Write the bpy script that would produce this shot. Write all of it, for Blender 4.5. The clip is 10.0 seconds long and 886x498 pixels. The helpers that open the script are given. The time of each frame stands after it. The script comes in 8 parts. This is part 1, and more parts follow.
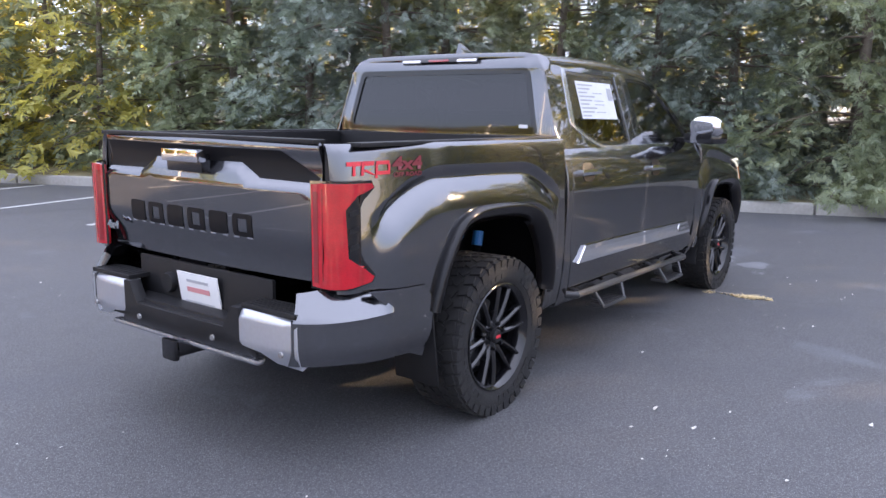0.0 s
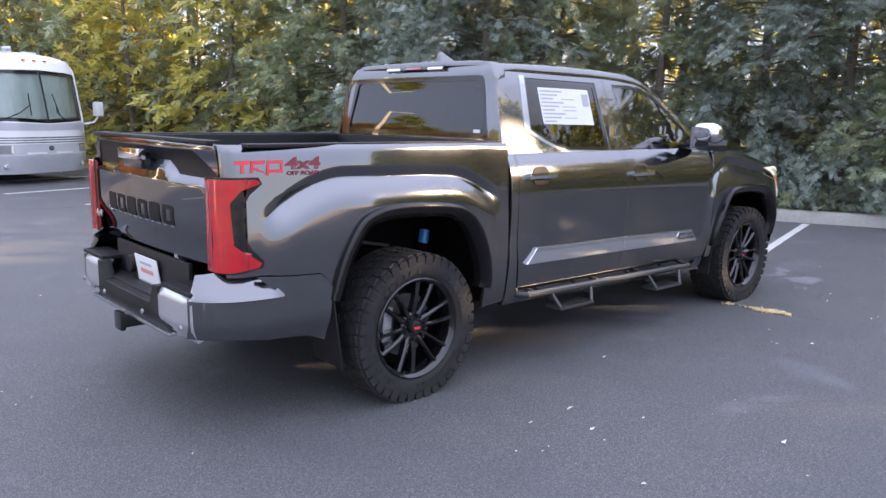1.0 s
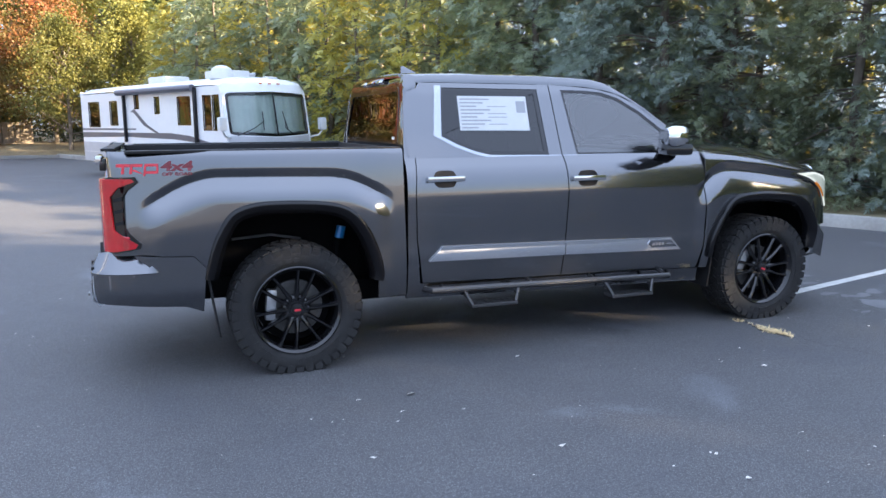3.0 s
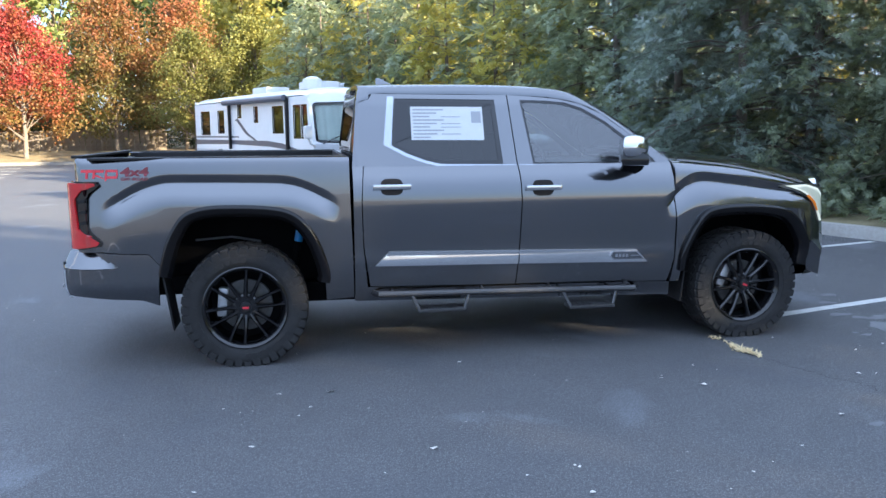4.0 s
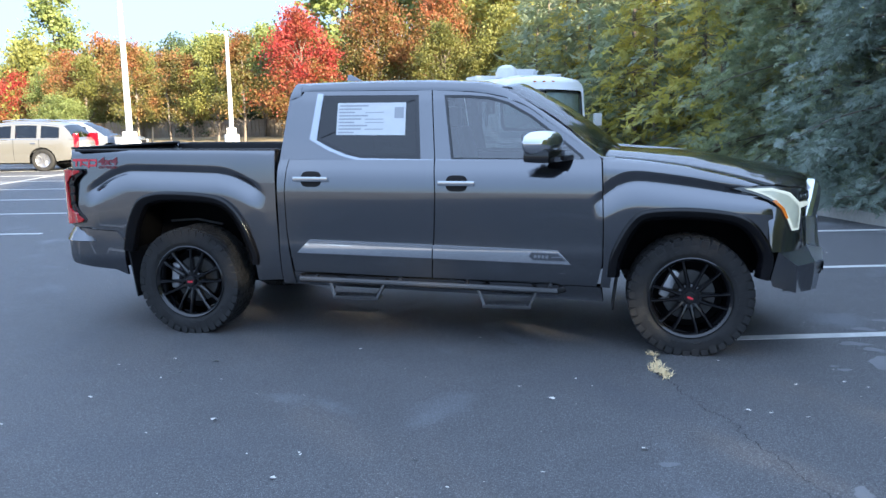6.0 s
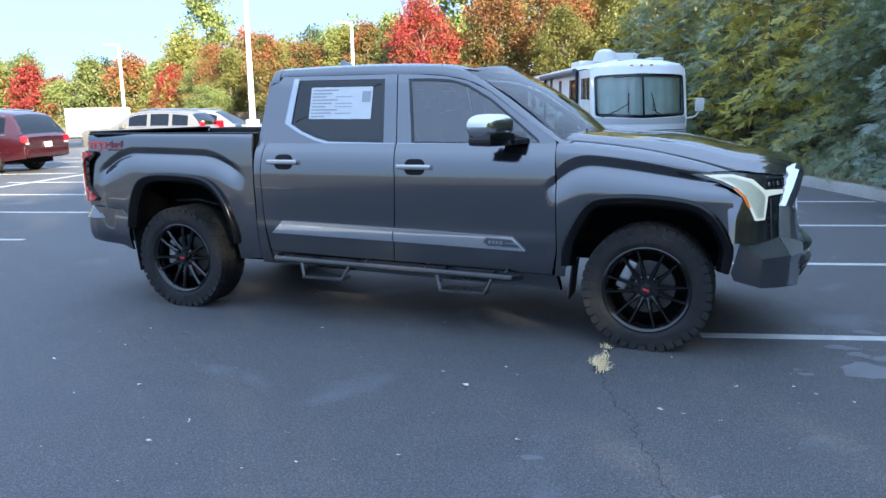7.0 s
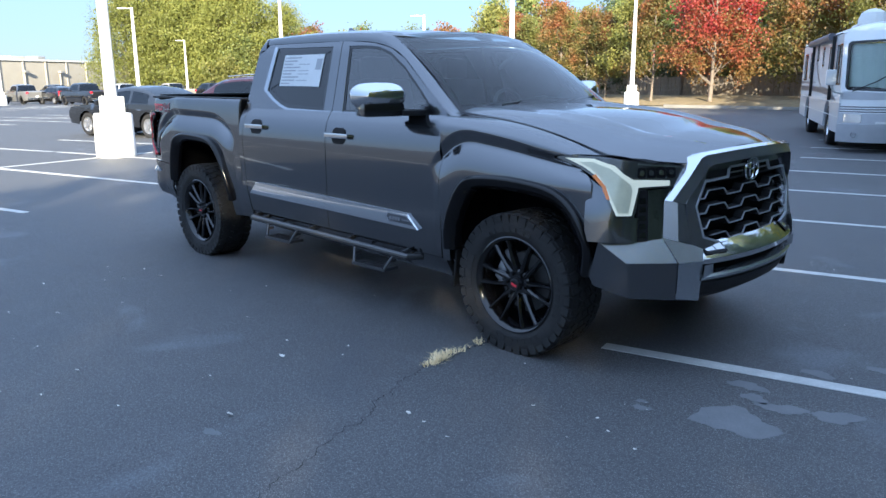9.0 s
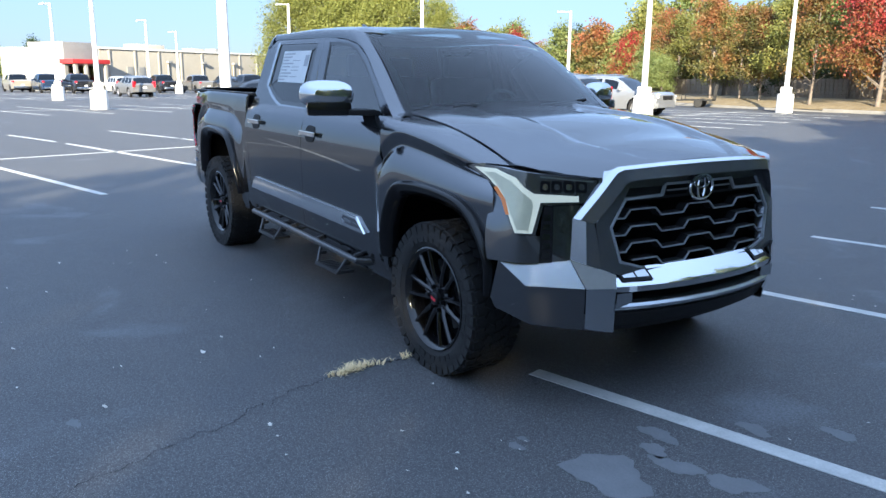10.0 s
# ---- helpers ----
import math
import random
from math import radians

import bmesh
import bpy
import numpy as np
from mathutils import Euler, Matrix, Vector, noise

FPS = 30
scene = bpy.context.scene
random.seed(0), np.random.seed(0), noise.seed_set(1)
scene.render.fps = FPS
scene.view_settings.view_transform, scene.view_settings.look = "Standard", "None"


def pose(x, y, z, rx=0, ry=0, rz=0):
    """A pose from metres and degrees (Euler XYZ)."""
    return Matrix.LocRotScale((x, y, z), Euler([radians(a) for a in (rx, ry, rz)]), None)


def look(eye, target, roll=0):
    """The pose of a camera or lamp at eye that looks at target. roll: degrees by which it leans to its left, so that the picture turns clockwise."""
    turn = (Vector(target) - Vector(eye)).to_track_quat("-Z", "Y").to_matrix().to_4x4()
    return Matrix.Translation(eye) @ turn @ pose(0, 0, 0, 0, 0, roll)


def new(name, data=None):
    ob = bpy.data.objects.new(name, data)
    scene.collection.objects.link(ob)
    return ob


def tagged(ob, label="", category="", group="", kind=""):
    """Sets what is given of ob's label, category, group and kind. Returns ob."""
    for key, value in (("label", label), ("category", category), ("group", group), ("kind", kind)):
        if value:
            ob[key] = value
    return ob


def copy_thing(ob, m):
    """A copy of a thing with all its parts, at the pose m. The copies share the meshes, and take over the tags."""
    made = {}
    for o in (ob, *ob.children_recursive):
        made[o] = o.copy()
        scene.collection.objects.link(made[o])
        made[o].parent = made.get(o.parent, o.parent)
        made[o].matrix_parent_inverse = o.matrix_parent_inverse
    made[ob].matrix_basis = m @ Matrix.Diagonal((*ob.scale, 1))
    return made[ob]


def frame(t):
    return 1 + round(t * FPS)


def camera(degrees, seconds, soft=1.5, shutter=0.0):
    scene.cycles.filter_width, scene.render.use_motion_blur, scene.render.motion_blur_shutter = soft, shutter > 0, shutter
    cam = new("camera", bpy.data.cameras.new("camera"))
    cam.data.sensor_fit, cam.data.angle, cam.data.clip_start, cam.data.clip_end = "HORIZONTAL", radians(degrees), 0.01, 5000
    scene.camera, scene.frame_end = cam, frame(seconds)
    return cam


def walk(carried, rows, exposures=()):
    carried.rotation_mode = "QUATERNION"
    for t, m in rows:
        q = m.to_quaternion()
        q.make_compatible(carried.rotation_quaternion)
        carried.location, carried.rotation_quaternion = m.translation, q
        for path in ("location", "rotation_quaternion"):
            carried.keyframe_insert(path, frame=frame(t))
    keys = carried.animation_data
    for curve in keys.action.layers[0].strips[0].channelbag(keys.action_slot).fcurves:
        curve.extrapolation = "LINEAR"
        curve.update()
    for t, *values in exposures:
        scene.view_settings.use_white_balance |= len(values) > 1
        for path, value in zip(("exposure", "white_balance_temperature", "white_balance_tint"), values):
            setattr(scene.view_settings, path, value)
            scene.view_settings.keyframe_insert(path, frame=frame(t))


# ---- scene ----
cam = camera(60.5, 10.0)
PATH = [
    (0, (-3.222, -2.997, 1.538), (-1.636, -1.831, 1.184), 0.8),
    (0.5, (-2.922, -3.513, 1.538), (-1.455, -2.197, 1.194), 1.1),
    (1, (-2.603, -4.078, 1.559), (-1.284, -2.615, 1.211), 1.0),
    (1.5, (-2.139, -4.491, 1.554), (-0.972, -2.902, 1.218), 0.7),
    (2, (-1.705, -4.942, 1.565), (-0.699, -3.246, 1.233), 0.3),
    (3.5, (-0.209, -5.943, 1.568), (0.317, -4.04, 1.248), -0.4),
    (4, (0.38, -6.149, 1.576), (0.747, -4.208, 1.268), -0.3),
    (4.5, (1.0, -6.31, 1.608), (1.189, -4.344, 1.294), -0.2),
    (5, (1.661, -6.287, 1.621), (1.662, -4.313, 1.298), -0.3),
    (5.5, (2.331, -6.307, 1.64), (2.144, -4.344, 1.31), -0.4),
    (7, (4.221, -5.91, 1.584), (3.505, -4.079, 1.217), -0.9),
    (7.5, (4.803, -5.625, 1.569), (3.913, -3.875, 1.189), -1.0),
    (8, (5.388, -5.217, 1.564), (4.328, -3.568, 1.167), -0.9),
    (8.5, (5.905, -4.753, 1.558), (4.674, -3.232, 1.143), -0.6),
    (9, (6.396, -4.246, 1.555), (5.013, -2.869, 1.119), -0.3),
    (9.5, (6.707, -3.676, 1.564), (5.193, -2.446, 1.123), 0.2),
    (10, (7.01, -3.109, 1.579), (5.381, -2.037, 1.132), 0.7),
]

EXPOSE = [(0.0, 3.78, 6600, 26), (2.0, 3.56, 6450, 25), (3.3, 3.42, 5700, 15), (4.5, 3.36, 5500, 13), (7.5, 3.0, 5150, 10), (10.0, 2.75, 5100, 10)]
walk(cam, [(t, look(eye, target, roll)) for t, eye, target, roll in PATH], EXPOSE)
SKY, HAZE, SUN = 0.007, 23.0, 3.3

# ---- light ----
SUN_AZ, SUN_EL = math.atan2(0.74, -0.67), radians(19)
to_sun = Vector((math.sin(SUN_AZ) * math.cos(SUN_EL), math.cos(SUN_AZ) * math.cos(SUN_EL), math.sin(SUN_EL)))
world = bpy.data.worlds.new("sky")
scene.world = world
world.use_nodes = True
wn = world.node_tree.nodes
sky = wn.new("ShaderNodeTexSky")
sky.sky_type, sky.sun_disc, sky.sun_elevation, sky.sun_rotation = "NISHITA", False, SUN_EL, SUN_AZ
sky.air_density, sky.dust_density, sky.ozone_density = 1.0, 0.15, 2.5
veil = wn.new("ShaderNodeMix")
veil.data_type, veil.blend_type = "RGBA", "ADD"
veil.clamp_factor = False
veil.inputs[7].default_value = (HAZE * 0.81, HAZE * 0.95, HAZE * 1.14, 1)
world.node_tree.links.new(sky.outputs[0], veil.inputs[6])
# the thin veil is a little denser overhead than along the horizon
wc, ws, wr = wn.new("ShaderNodeTexCoord"), wn.new("ShaderNodeSeparateXYZ"), wn.new("ShaderNodeMapRange")
wr.inputs[1].default_value, wr.inputs[2].default_value, wr.inputs[3].default_value, wr.inputs[4].default_value = 0.0, 0.7, 0.45, 1.3
world.node_tree.links.new(wc.outputs["Generated"], ws.inputs[0])
world.node_tree.links.new(ws.outputs[2], wr.inputs[0])
world.node_tree.links.new(wr.outputs[0], veil.inputs[0])
world.node_tree.links.new(veil.outputs[2], wn["Background"].inputs[0])
wn["Background"].inputs[1].default_value = SKY
sun_data = bpy.data.lights.new("sun", "SUN")
sun_data.energy, sun_data.angle, sun_data.color = SUN, radians(0.55), (1.0, 0.77, 0.45)
sun = new("sun", sun_data)
sun.matrix_world = look(to_sun * 60, (0, 0, 0))

# ---- materials ----
def material(name, base, rough=0.5, metal=0.0, vary=0.0, scale=4.0, bump=0.0, bump_scale=40.0, coat=0.0, base2=None, spec=0.5, coords="Object", fine=0.0):
    """A procedural surface: base colour broken up by noise at two scales, and a fine relief."""
    m = bpy.data.materials.new(name)
    m.use_nodes = True
    nt = m.node_tree
    N, L = nt.nodes, nt.links
    p = N["Principled BSDF"]
    p.inputs["Base Color"].default_value = (*base, 1)
    p.inputs["Roughness"].default_value, p.inputs["Metallic"].default_value = rough, metal
    p.inputs["Coat Weight"].default_value, p.inputs["Coat Roughness"].default_value = coat, 0.03
    p.inputs["Specular IOR Level"].default_value = spec
    tc = N.new("ShaderNodeTexCoord")
    if vary or base2:
        n1 = N.new("ShaderNodeTexNoise")
        n1.inputs["Scale"].default_value, n1.inputs["Detail"].default_value = scale, 8
        L.new(tc.outputs[coords], n1.inputs["Vector"])
        n2 = N.new("ShaderNodeTexNoise")
        n2.inputs["Scale"].default_value, n2.inputs["Detail"].default_value = scale * 11, 4
        L.new(tc.outputs[coords], n2.inputs["Vector"])
        add = N.new("ShaderNodeMix")
        add.inputs[0].default_value = 0.4
        L.new(n1.outputs[0], add.inputs[2])
        L.new(n2.outputs[0], add.inputs[3])
        mix = N.new("ShaderNodeMix")
        mix.data_type = "RGBA"
        b2 = base2 or tuple(min(1, c * (1 + vary)) for c in base)
        b1 = base if base2 else tuple(c * (1 - vary) for c in base)
        mix.inputs[6].default_value, mix.inputs[7].default_value = (*b1, 1), (*b2, 1)
        ramp = N.new("ShaderNodeMapRange")
        ramp.inputs[1].default_value, ramp.inputs[2].default_value = 0.3, 0.7
        L.new(add.outputs[0], ramp.inputs[0])
        L.new(ramp.outputs[0], mix.inputs[0])
        L.new(mix.outputs[2], p.inputs["Base Color"])
        if fine:
            rr = N.new("ShaderNodeMapRange")
            rr.inputs[3].default_value, rr.inputs[4].default_value = rough - fine, rough + fine
            L.new(n1.outputs[0], rr.inputs[0])
            L.new(rr.outputs[0], p.inputs["Roughness"])
    if bump:
        n3 = N.new("ShaderNodeTexNoise")
        n3.inputs["Scale"].default_value, n3.inputs["Detail"].default_value = bump_scale, 6
        L.new(tc.outputs[coords], n3.inputs["Vector"])
        b = N.new("ShaderNodeBump")
        b.inputs["Strength"].default_value, b.inputs["Distance"].default_value = bump, 0.01
        L.new(n3.outputs[0], b.inputs["Height"])
        L.new(b.outputs[0], p.inputs["Normal"])
    return m


def glass(name, tint, rough=0.0, ior=1.75):
    """Thin tinted pane: a mirror-like sheen over a dark see-through film."""
    m = bpy.data.materials.new(name)
    m.use_nodes = True
    N, L = m.node_tree.nodes, m.node_tree.links
    N.remove(N["Principled BSDF"])
    t = N.new("ShaderNodeBsdfTransparent")
    t.inputs[0].default_value = (*tint, 1)
    g = N.new("ShaderNodeBsdfGlossy")
    g.inputs["Roughness"].default_value = rough
    f = N.new("ShaderNodeFresnel")
    f.inputs[0].default_value = ior
    mx = N.new("ShaderNodeMixShader")
    L.new(f.outputs[0], mx.inputs[0])
    L.new(t.outputs[0], mx.inputs[1])
    L.new(g.outputs[0], mx.inputs[2])
    L.new(mx.outputs[0], N["Material Output"].inputs[0])
    return m


def glow(name, colour, strength):
    m = material(name, colour, 0.3)
    p = m.node_tree.nodes["Principled BSDF"]
    p.inputs["Emission Color"].default_value, p.inputs["Emission Strength"].default_value = (*colour, 1), strength
    return m


def paint(name, base, metal=0.55, rough=0.32):
    """Metallic car paint under clear coat, with fine flakes."""
    m = material(name, base, rough, metal, coat=1.0, vary=0.12, scale=900)
    p = m.node_tree.nodes["Principled BSDF"]
    p.inputs["Coat IOR"].default_value, p.inputs["Coat Roughness"].default_value = 1.85, 0.012
    p.inputs["Specular Tint"].default_value = (0.15, 0.16, 0.18, 1)
    return m


PAINT = paint("grey_metallic_paint", (0.100, 0.104, 0.114), 0.92, 0.15)
POLISHED = material("polished_trim", (0.78, 0.79, 0.81), 0.07, 1.0, vary=0.05, scale=40)
GLOSS_BLACK = material("gloss_black_plastic", (0.006, 0.006, 0.007), 0.12, coat=0.25)
FLARE = material("black_arch_plastic", (0.004, 0.004, 0.005), 0.16, spec=0.38)
BLACK = material("black_plastic", (0.010, 0.010, 0.011), 0.55, spec=0.3, vary=0.2, scale=30, bump=0.15, bump_scale=300)
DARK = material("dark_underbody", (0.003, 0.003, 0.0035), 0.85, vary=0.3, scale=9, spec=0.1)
CHROME = material("chrome", (0.64, 0.65, 0.67), 0.06, 1.0)
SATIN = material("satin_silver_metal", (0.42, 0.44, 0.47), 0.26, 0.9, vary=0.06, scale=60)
END_CAP = material("brushed_bumper_metal", (0.50, 0.52, 0.56), 0.40, 0.85, vary=0.06, scale=60)
GRILLE_EDGE = material("silver_grille_edge", (0.46, 0.48, 0.51), 0.38, 0.6, vary=0.05, scale=40)
DISC = material("dull_brake_disc", (0.10, 0.10, 0.10), 0.5, 0.7, vary=0.3, scale=20)
STEEL = material("grey_cast_metal", (0.3, 0.3, 0.3), 0.5, 0.8, vary=0.3, scale=20)
RUBBER = material("tyre_rubber", (0.012, 0.012, 0.013), 0.66, spec=0.3, vary=0.35, scale=14, bump=0.3, bump_scale=120, base2=(0.026, 0.0255, 0.025))
STEP_BLACK = material("powder_coated_steel", (0.03, 0.03, 0.032), 0.32, coat=0.4, vary=0.2, scale=40, bump=0.1, bump_scale=400)
GRILLE_GREY = material("dark_grey_grille_frame", (0.15, 0.155, 0.17), 0.26, 0.7, coat=0.6, vary=0.1, scale=30)
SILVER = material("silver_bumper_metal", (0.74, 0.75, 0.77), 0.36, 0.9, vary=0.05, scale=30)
LAMP_DARK = material("smoked_lamp_inside", (0.10, 0.105, 0.11), 0.25, 0.7, coat=1.0, vary=0.5, scale=24)
TINT = glass("tinted_glass", (0.34, 0.38, 0.37), 0.0, 2.3)
PRIVACY = glass("privacy_glass", (0.035, 0.037, 0.04))
SCREEN_GLASS = glass("windshield_glass", (0.50, 0.63, 0.65), 0.0, 1.6)
RED_LENS = material("red_lamp_lens", (0.42, 0.003, 0.010), 0.10, coat=1.0, vary=0.25, scale=14)
DEEP_RED = material("dark_red_lens", (0.22, 0.003, 0.005), 0.08, coat=1.0)
CLEAR_LENS = material("clear_lamp_lens", (0.55, 0.56, 0.58), 0.08, 0.6, coat=1.0)
AMBER = material("amber_lens", (0.75, 0.20, 0.015), 0.15, coat=1.0)
LAMP_INNER = material("milky_lamp_inside", (0.62, 0.60, 0.43), 0.25, coat=1.0, vary=0.08, scale=20)
DRL = glow("daytime_light", (0.60, 0.59, 0.45), 0.08)
WHITE = material("white_paper", (0.62, 0.63, 0.63), 0.55, vary=0.05, scale=20)
PINK = material("faded_red_print", (0.52, 0.22, 0.23), 0.5)
RED = material("red_decal", (0.62, 0.03, 0.045), 0.4)
CUP = material("black_handle_cup", (0.004, 0.004, 0.005), 0.5, spec=0.2)
INTERIOR = material("dark_interior", (0.035, 0.036, 0.04), 0.7, vary=0.3, scale=8)
GREYTEXT = material("grey_print", (0.34, 0.35, 0.37), 0.6)

# ---- mesh helpers ----
def finish(name, bm, mat, parent=None, sharp=35, label="", normals=None):
    me = bpy.data.meshes.new(name)
    bm.normal_update()
    bm.to_mesh(me)
    bm.free()
    for m in (mat if isinstance(mat, (list, tuple)) else [mat]):
        me.materials.append(m)
    if sharp:
        me.polygons.foreach_set("use_smooth", [True] * len(me.polygons))
        if normals is None:
            me.set_sharp_from_angle(angle=radians(sharp))
    if normals is not None:
        me.normals_split_custom_set_from_vertices(normals)
    ob = new(name, me)
    if parent is not None:
        ob.parent = parent
    if label:
        tagged(ob, label)
    return ob


def part(name, bm, material, parent, label="", sharp=35):
    return finish(name, bm, material, parent, sharp, label)


def raw(name, verts, faces, mat, parent=None, smooth=False, label="", sharp=0):
    me = bpy.data.meshes.new(name)
    me.from_pydata([tuple(v) for v in verts], [], faces)
    me.materials.append(mat)
    if smooth:
        me.polygons.foreach_set("use_smooth", [True] * len(me.polygons))
        if sharp:
            me.set_sharp_from_angle(angle=radians(sharp))
    ob = new(name, me)
    if parent is not None:
        ob.parent = parent
    if label:
        tagged(ob, label)
    return ob


def thing(name, label, category, m=None, group="", kind=""):
    ob = new(name)
    ob.empty_display_size = 0.2
    if m is not None:
        ob.matrix_basis = m
    return tagged(ob, label, category, group, kind)


def box(bm, c, s, rot=None, bevel=0.0):
    """A bevelled box of size s about c."""
    r = bmesh.ops.create_cube(bm, size=1)
    M = Matrix.Translation(c) @ (rot.to_4x4() if rot is not None else Matrix()) @ Matrix.Diagonal((*s, 1))
    bmesh.ops.transform(bm, matrix=M, verts=r["verts"])
    if bevel:
        vs = set(r["verts"])
        es = [e for e in bm.edges if e.verts[0] in vs and e.verts[1] in vs]
        bmesh.ops.bevel(bm, geom=es, offset=bevel, segments=2, profile=0.7, affect="EDGES", clamp_overlap=True)
    return bm


def boxed(name, c, s, mat, parent=None, rot=None, bevel=0.01, label=""):
    return part(name, box(bmesh.new(), c, s, rot, bevel), mat, parent, label)


def lathe(bm, prof, n=48, axis="Y", centre=(0, 0, 0), close=False):
    """Turn a profile of (radius, along) about an axis."""
    cx, cy, cz = centre
    rings = []
    for r, a in prof:
        ring = []
        for i in range(n):
            w = 2 * math.pi * i / n
            c, s = r * math.cos(w), r * math.sin(w)
            p = (cx + c, cy + a, cz + s) if axis == "Y" else ((cx + c, cy + s, cz + a) if axis == "Z" else (cx + a, cy + c, cz + s))
            ring.append(bm.verts.new(p))
        rings.append(ring)
    m = len(rings)
    for j in range(m if close else m - 1):
        a, b = rings[j], rings[(j + 1) % m]
        for i in range(n):
            bm.faces.new((a[i], a[(i + 1) % n], b[(i + 1) % n], b[i]))
    return bm


def tube(bm, pts, r, n=8, cap=True):
    """A round bar along points; r may be a list."""
    pts = [Vector(p) for p in pts]
    rs = r if isinstance(r, (list, tuple)) else [r] * len(pts)
    rings = []
    up = Vector((0.123, 0.456, 0.88)).normalized()
    for i, p in enumerate(pts):
        d = (pts[min(i + 1, len(pts) - 1)] - pts[max(i - 1, 0)]).normalized()
        a = d.cross(up)
        if a.length < 0.1:
            a = d.cross(Vector((1, 0, 0)))
        a.normalize()
        b = d.cross(a)
        rings.append([bm.verts.new(p + rs[i] * (math.cos(2 * math.pi * k / n) * a + math.sin(2 * math.pi * k / n) * b)) for k in range(n)])
    for i in range(len(rings) - 1):
        for k in range(n):
            bm.faces.new((rings[i][k], rings[i][(k + 1) % n], rings[i + 1][(k + 1) % n], rings[i + 1][k]))
    if cap:
        bm.faces.new(rings[0][::-1])
        bm.faces.new(rings[-1])
    return bm


def flat_sheet(outer, holes=(), step=0.05):
    """A 2D polygon with holes, cut into small cells along both axes. Returns a bmesh in the xy plane."""
    bm = bmesh.new()
    for loop in (outer, *holes):
        vs = [bm.verts.new((p[0], p[1], 0)) for p in loop]
        for i in range(len(vs)):
            bm.edges.new((vs[i], vs[(i + 1) % len(vs)]))
    bmesh.ops.triangle_fill(bm, use_beauty=True, use_dissolve=False, edges=bm.edges[:], normal=(0, 0, 1))
    sx, sy = step if isinstance(step, tuple) else (step, step)
    for ax, st in ((0, sx), (1, sy)):
        if not st:
            continue
        lo = min(v.co[ax] for v in bm.verts)
        hi = max(v.co[ax] for v in bm.verts)
        k = math.ceil(lo / st + 1e-4)
        while k * st < hi - 1e-4:
            co, no = [0, 0, 0], [0, 0, 0]
            co[ax], no[ax] = k * st, 1
            bmesh.ops.bisect_plane(bm, geom=bm.verts[:] + bm.edges[:] + bm.faces[:], dist=1e-5, plane_co=co, plane_no=no)
            k += 1
    return bm


def skin(name, outer, fun, mat, parent, holes=(), step=0.05, depth=0.02, mirror=False, label="", gap=0.0, out=1.0):
    """Lay a 2D outline onto the surface fun(a, b) -> point; depth turns its rim inwards. fun's normal is da x db times out."""
    bm = flat_sheet(outer, holes, step)
    flip = mirror != (out < 0)
    src = [(v.co.x, v.co.y) for v in bm.verts]
    bm.verts.index_update()
    faces = [[v.index for v in f.verts] for f in bm.faces]
    border = [(e.verts[0].index, e.verts[1].index, e.link_faces[0]) for e in bm.edges if len(e.link_faces) == 1]
    rim = []
    for a, b, f in border:
        vs = [v.index for v in f.verts]
        i = vs.index(a)
        rim.append((a, b) if vs[(i + 1) % len(vs)] == b else (b, a))
    # faces may wind either way: make them all face +z in the plane
    def area(ix):
        return sum(src[ix[i]][0] * src[ix[(i + 1) % len(ix)]][1] - src[ix[(i + 1) % len(ix)]][0] * src[ix[i]][1] for i in range(len(ix)))
    fixed = []
    back = set()
    for ix in faces:
        if area(ix) < 0:
            ix = ix[::-1]
        fixed.append(ix)
    edge_dir = {}
    for ix in fixed:
        for i in range(len(ix)):
            edge_dir[(ix[i], ix[(i + 1) % len(ix)])] = True
    rim = [(a, b) if (a, b) in edge_dir else (b, a) for a, b in rim]
    bm.free()
    P, Nn = [], []
    h = 1e-3
    for a, b in src:
        p = Vector(fun(a, b))
        n = (Vector(fun(a + h, b)) - Vector(fun(a - h, b))).cross(Vector(fun(a, b + h)) - Vector(fun(a, b - h)))
        n = n.normalized() * out if n.length > 1e-12 else Vector((0, 0, 1))
        P.append(p)
        Nn.append(n)
    V, NV = list(P), list(Nn)
    F = [list(ix) for ix in fixed]
    if depth:
        for a, b in rim:
            k = len(V)
            pa, pb = P[a], P[b]
            qa, qb = pa - Nn[a] * depth, pb - Nn[b] * depth
            side = (pb - pa).cross(Nn[a]) * out
            side = side.normalized() if side.length > 1e-9 else Nn[a]
            V += [pa, pb, qb, qa]
            NV += [(side + Nn[a] * 0.5).normalized(), (side + Nn[b] * 0.5).normalized(), side, side]
            F.append([k + 1, k, k + 3, k + 2])
    if mirror:
        V = [Vector((v.x, -v.y, v.z)) for v in V]
        NV = [Vector((v.x, -v.y, v.z)) for v in NV]
    if flip:
        F = [f[::-1] for f in F]
    me = bpy.data.meshes.new(name)
    me.from_pydata([tuple(v) for v in V], [], F)
    me.materials.append(mat)
    me.polygons.foreach_set("use_smooth", [True] * len(me.polygons))
    me.normals_split_custom_set_from_vertices([tuple(v) for v in NV])
    ob = new(name, me)
    ob.parent = parent
    if label:
        tagged(ob, label)
    return ob


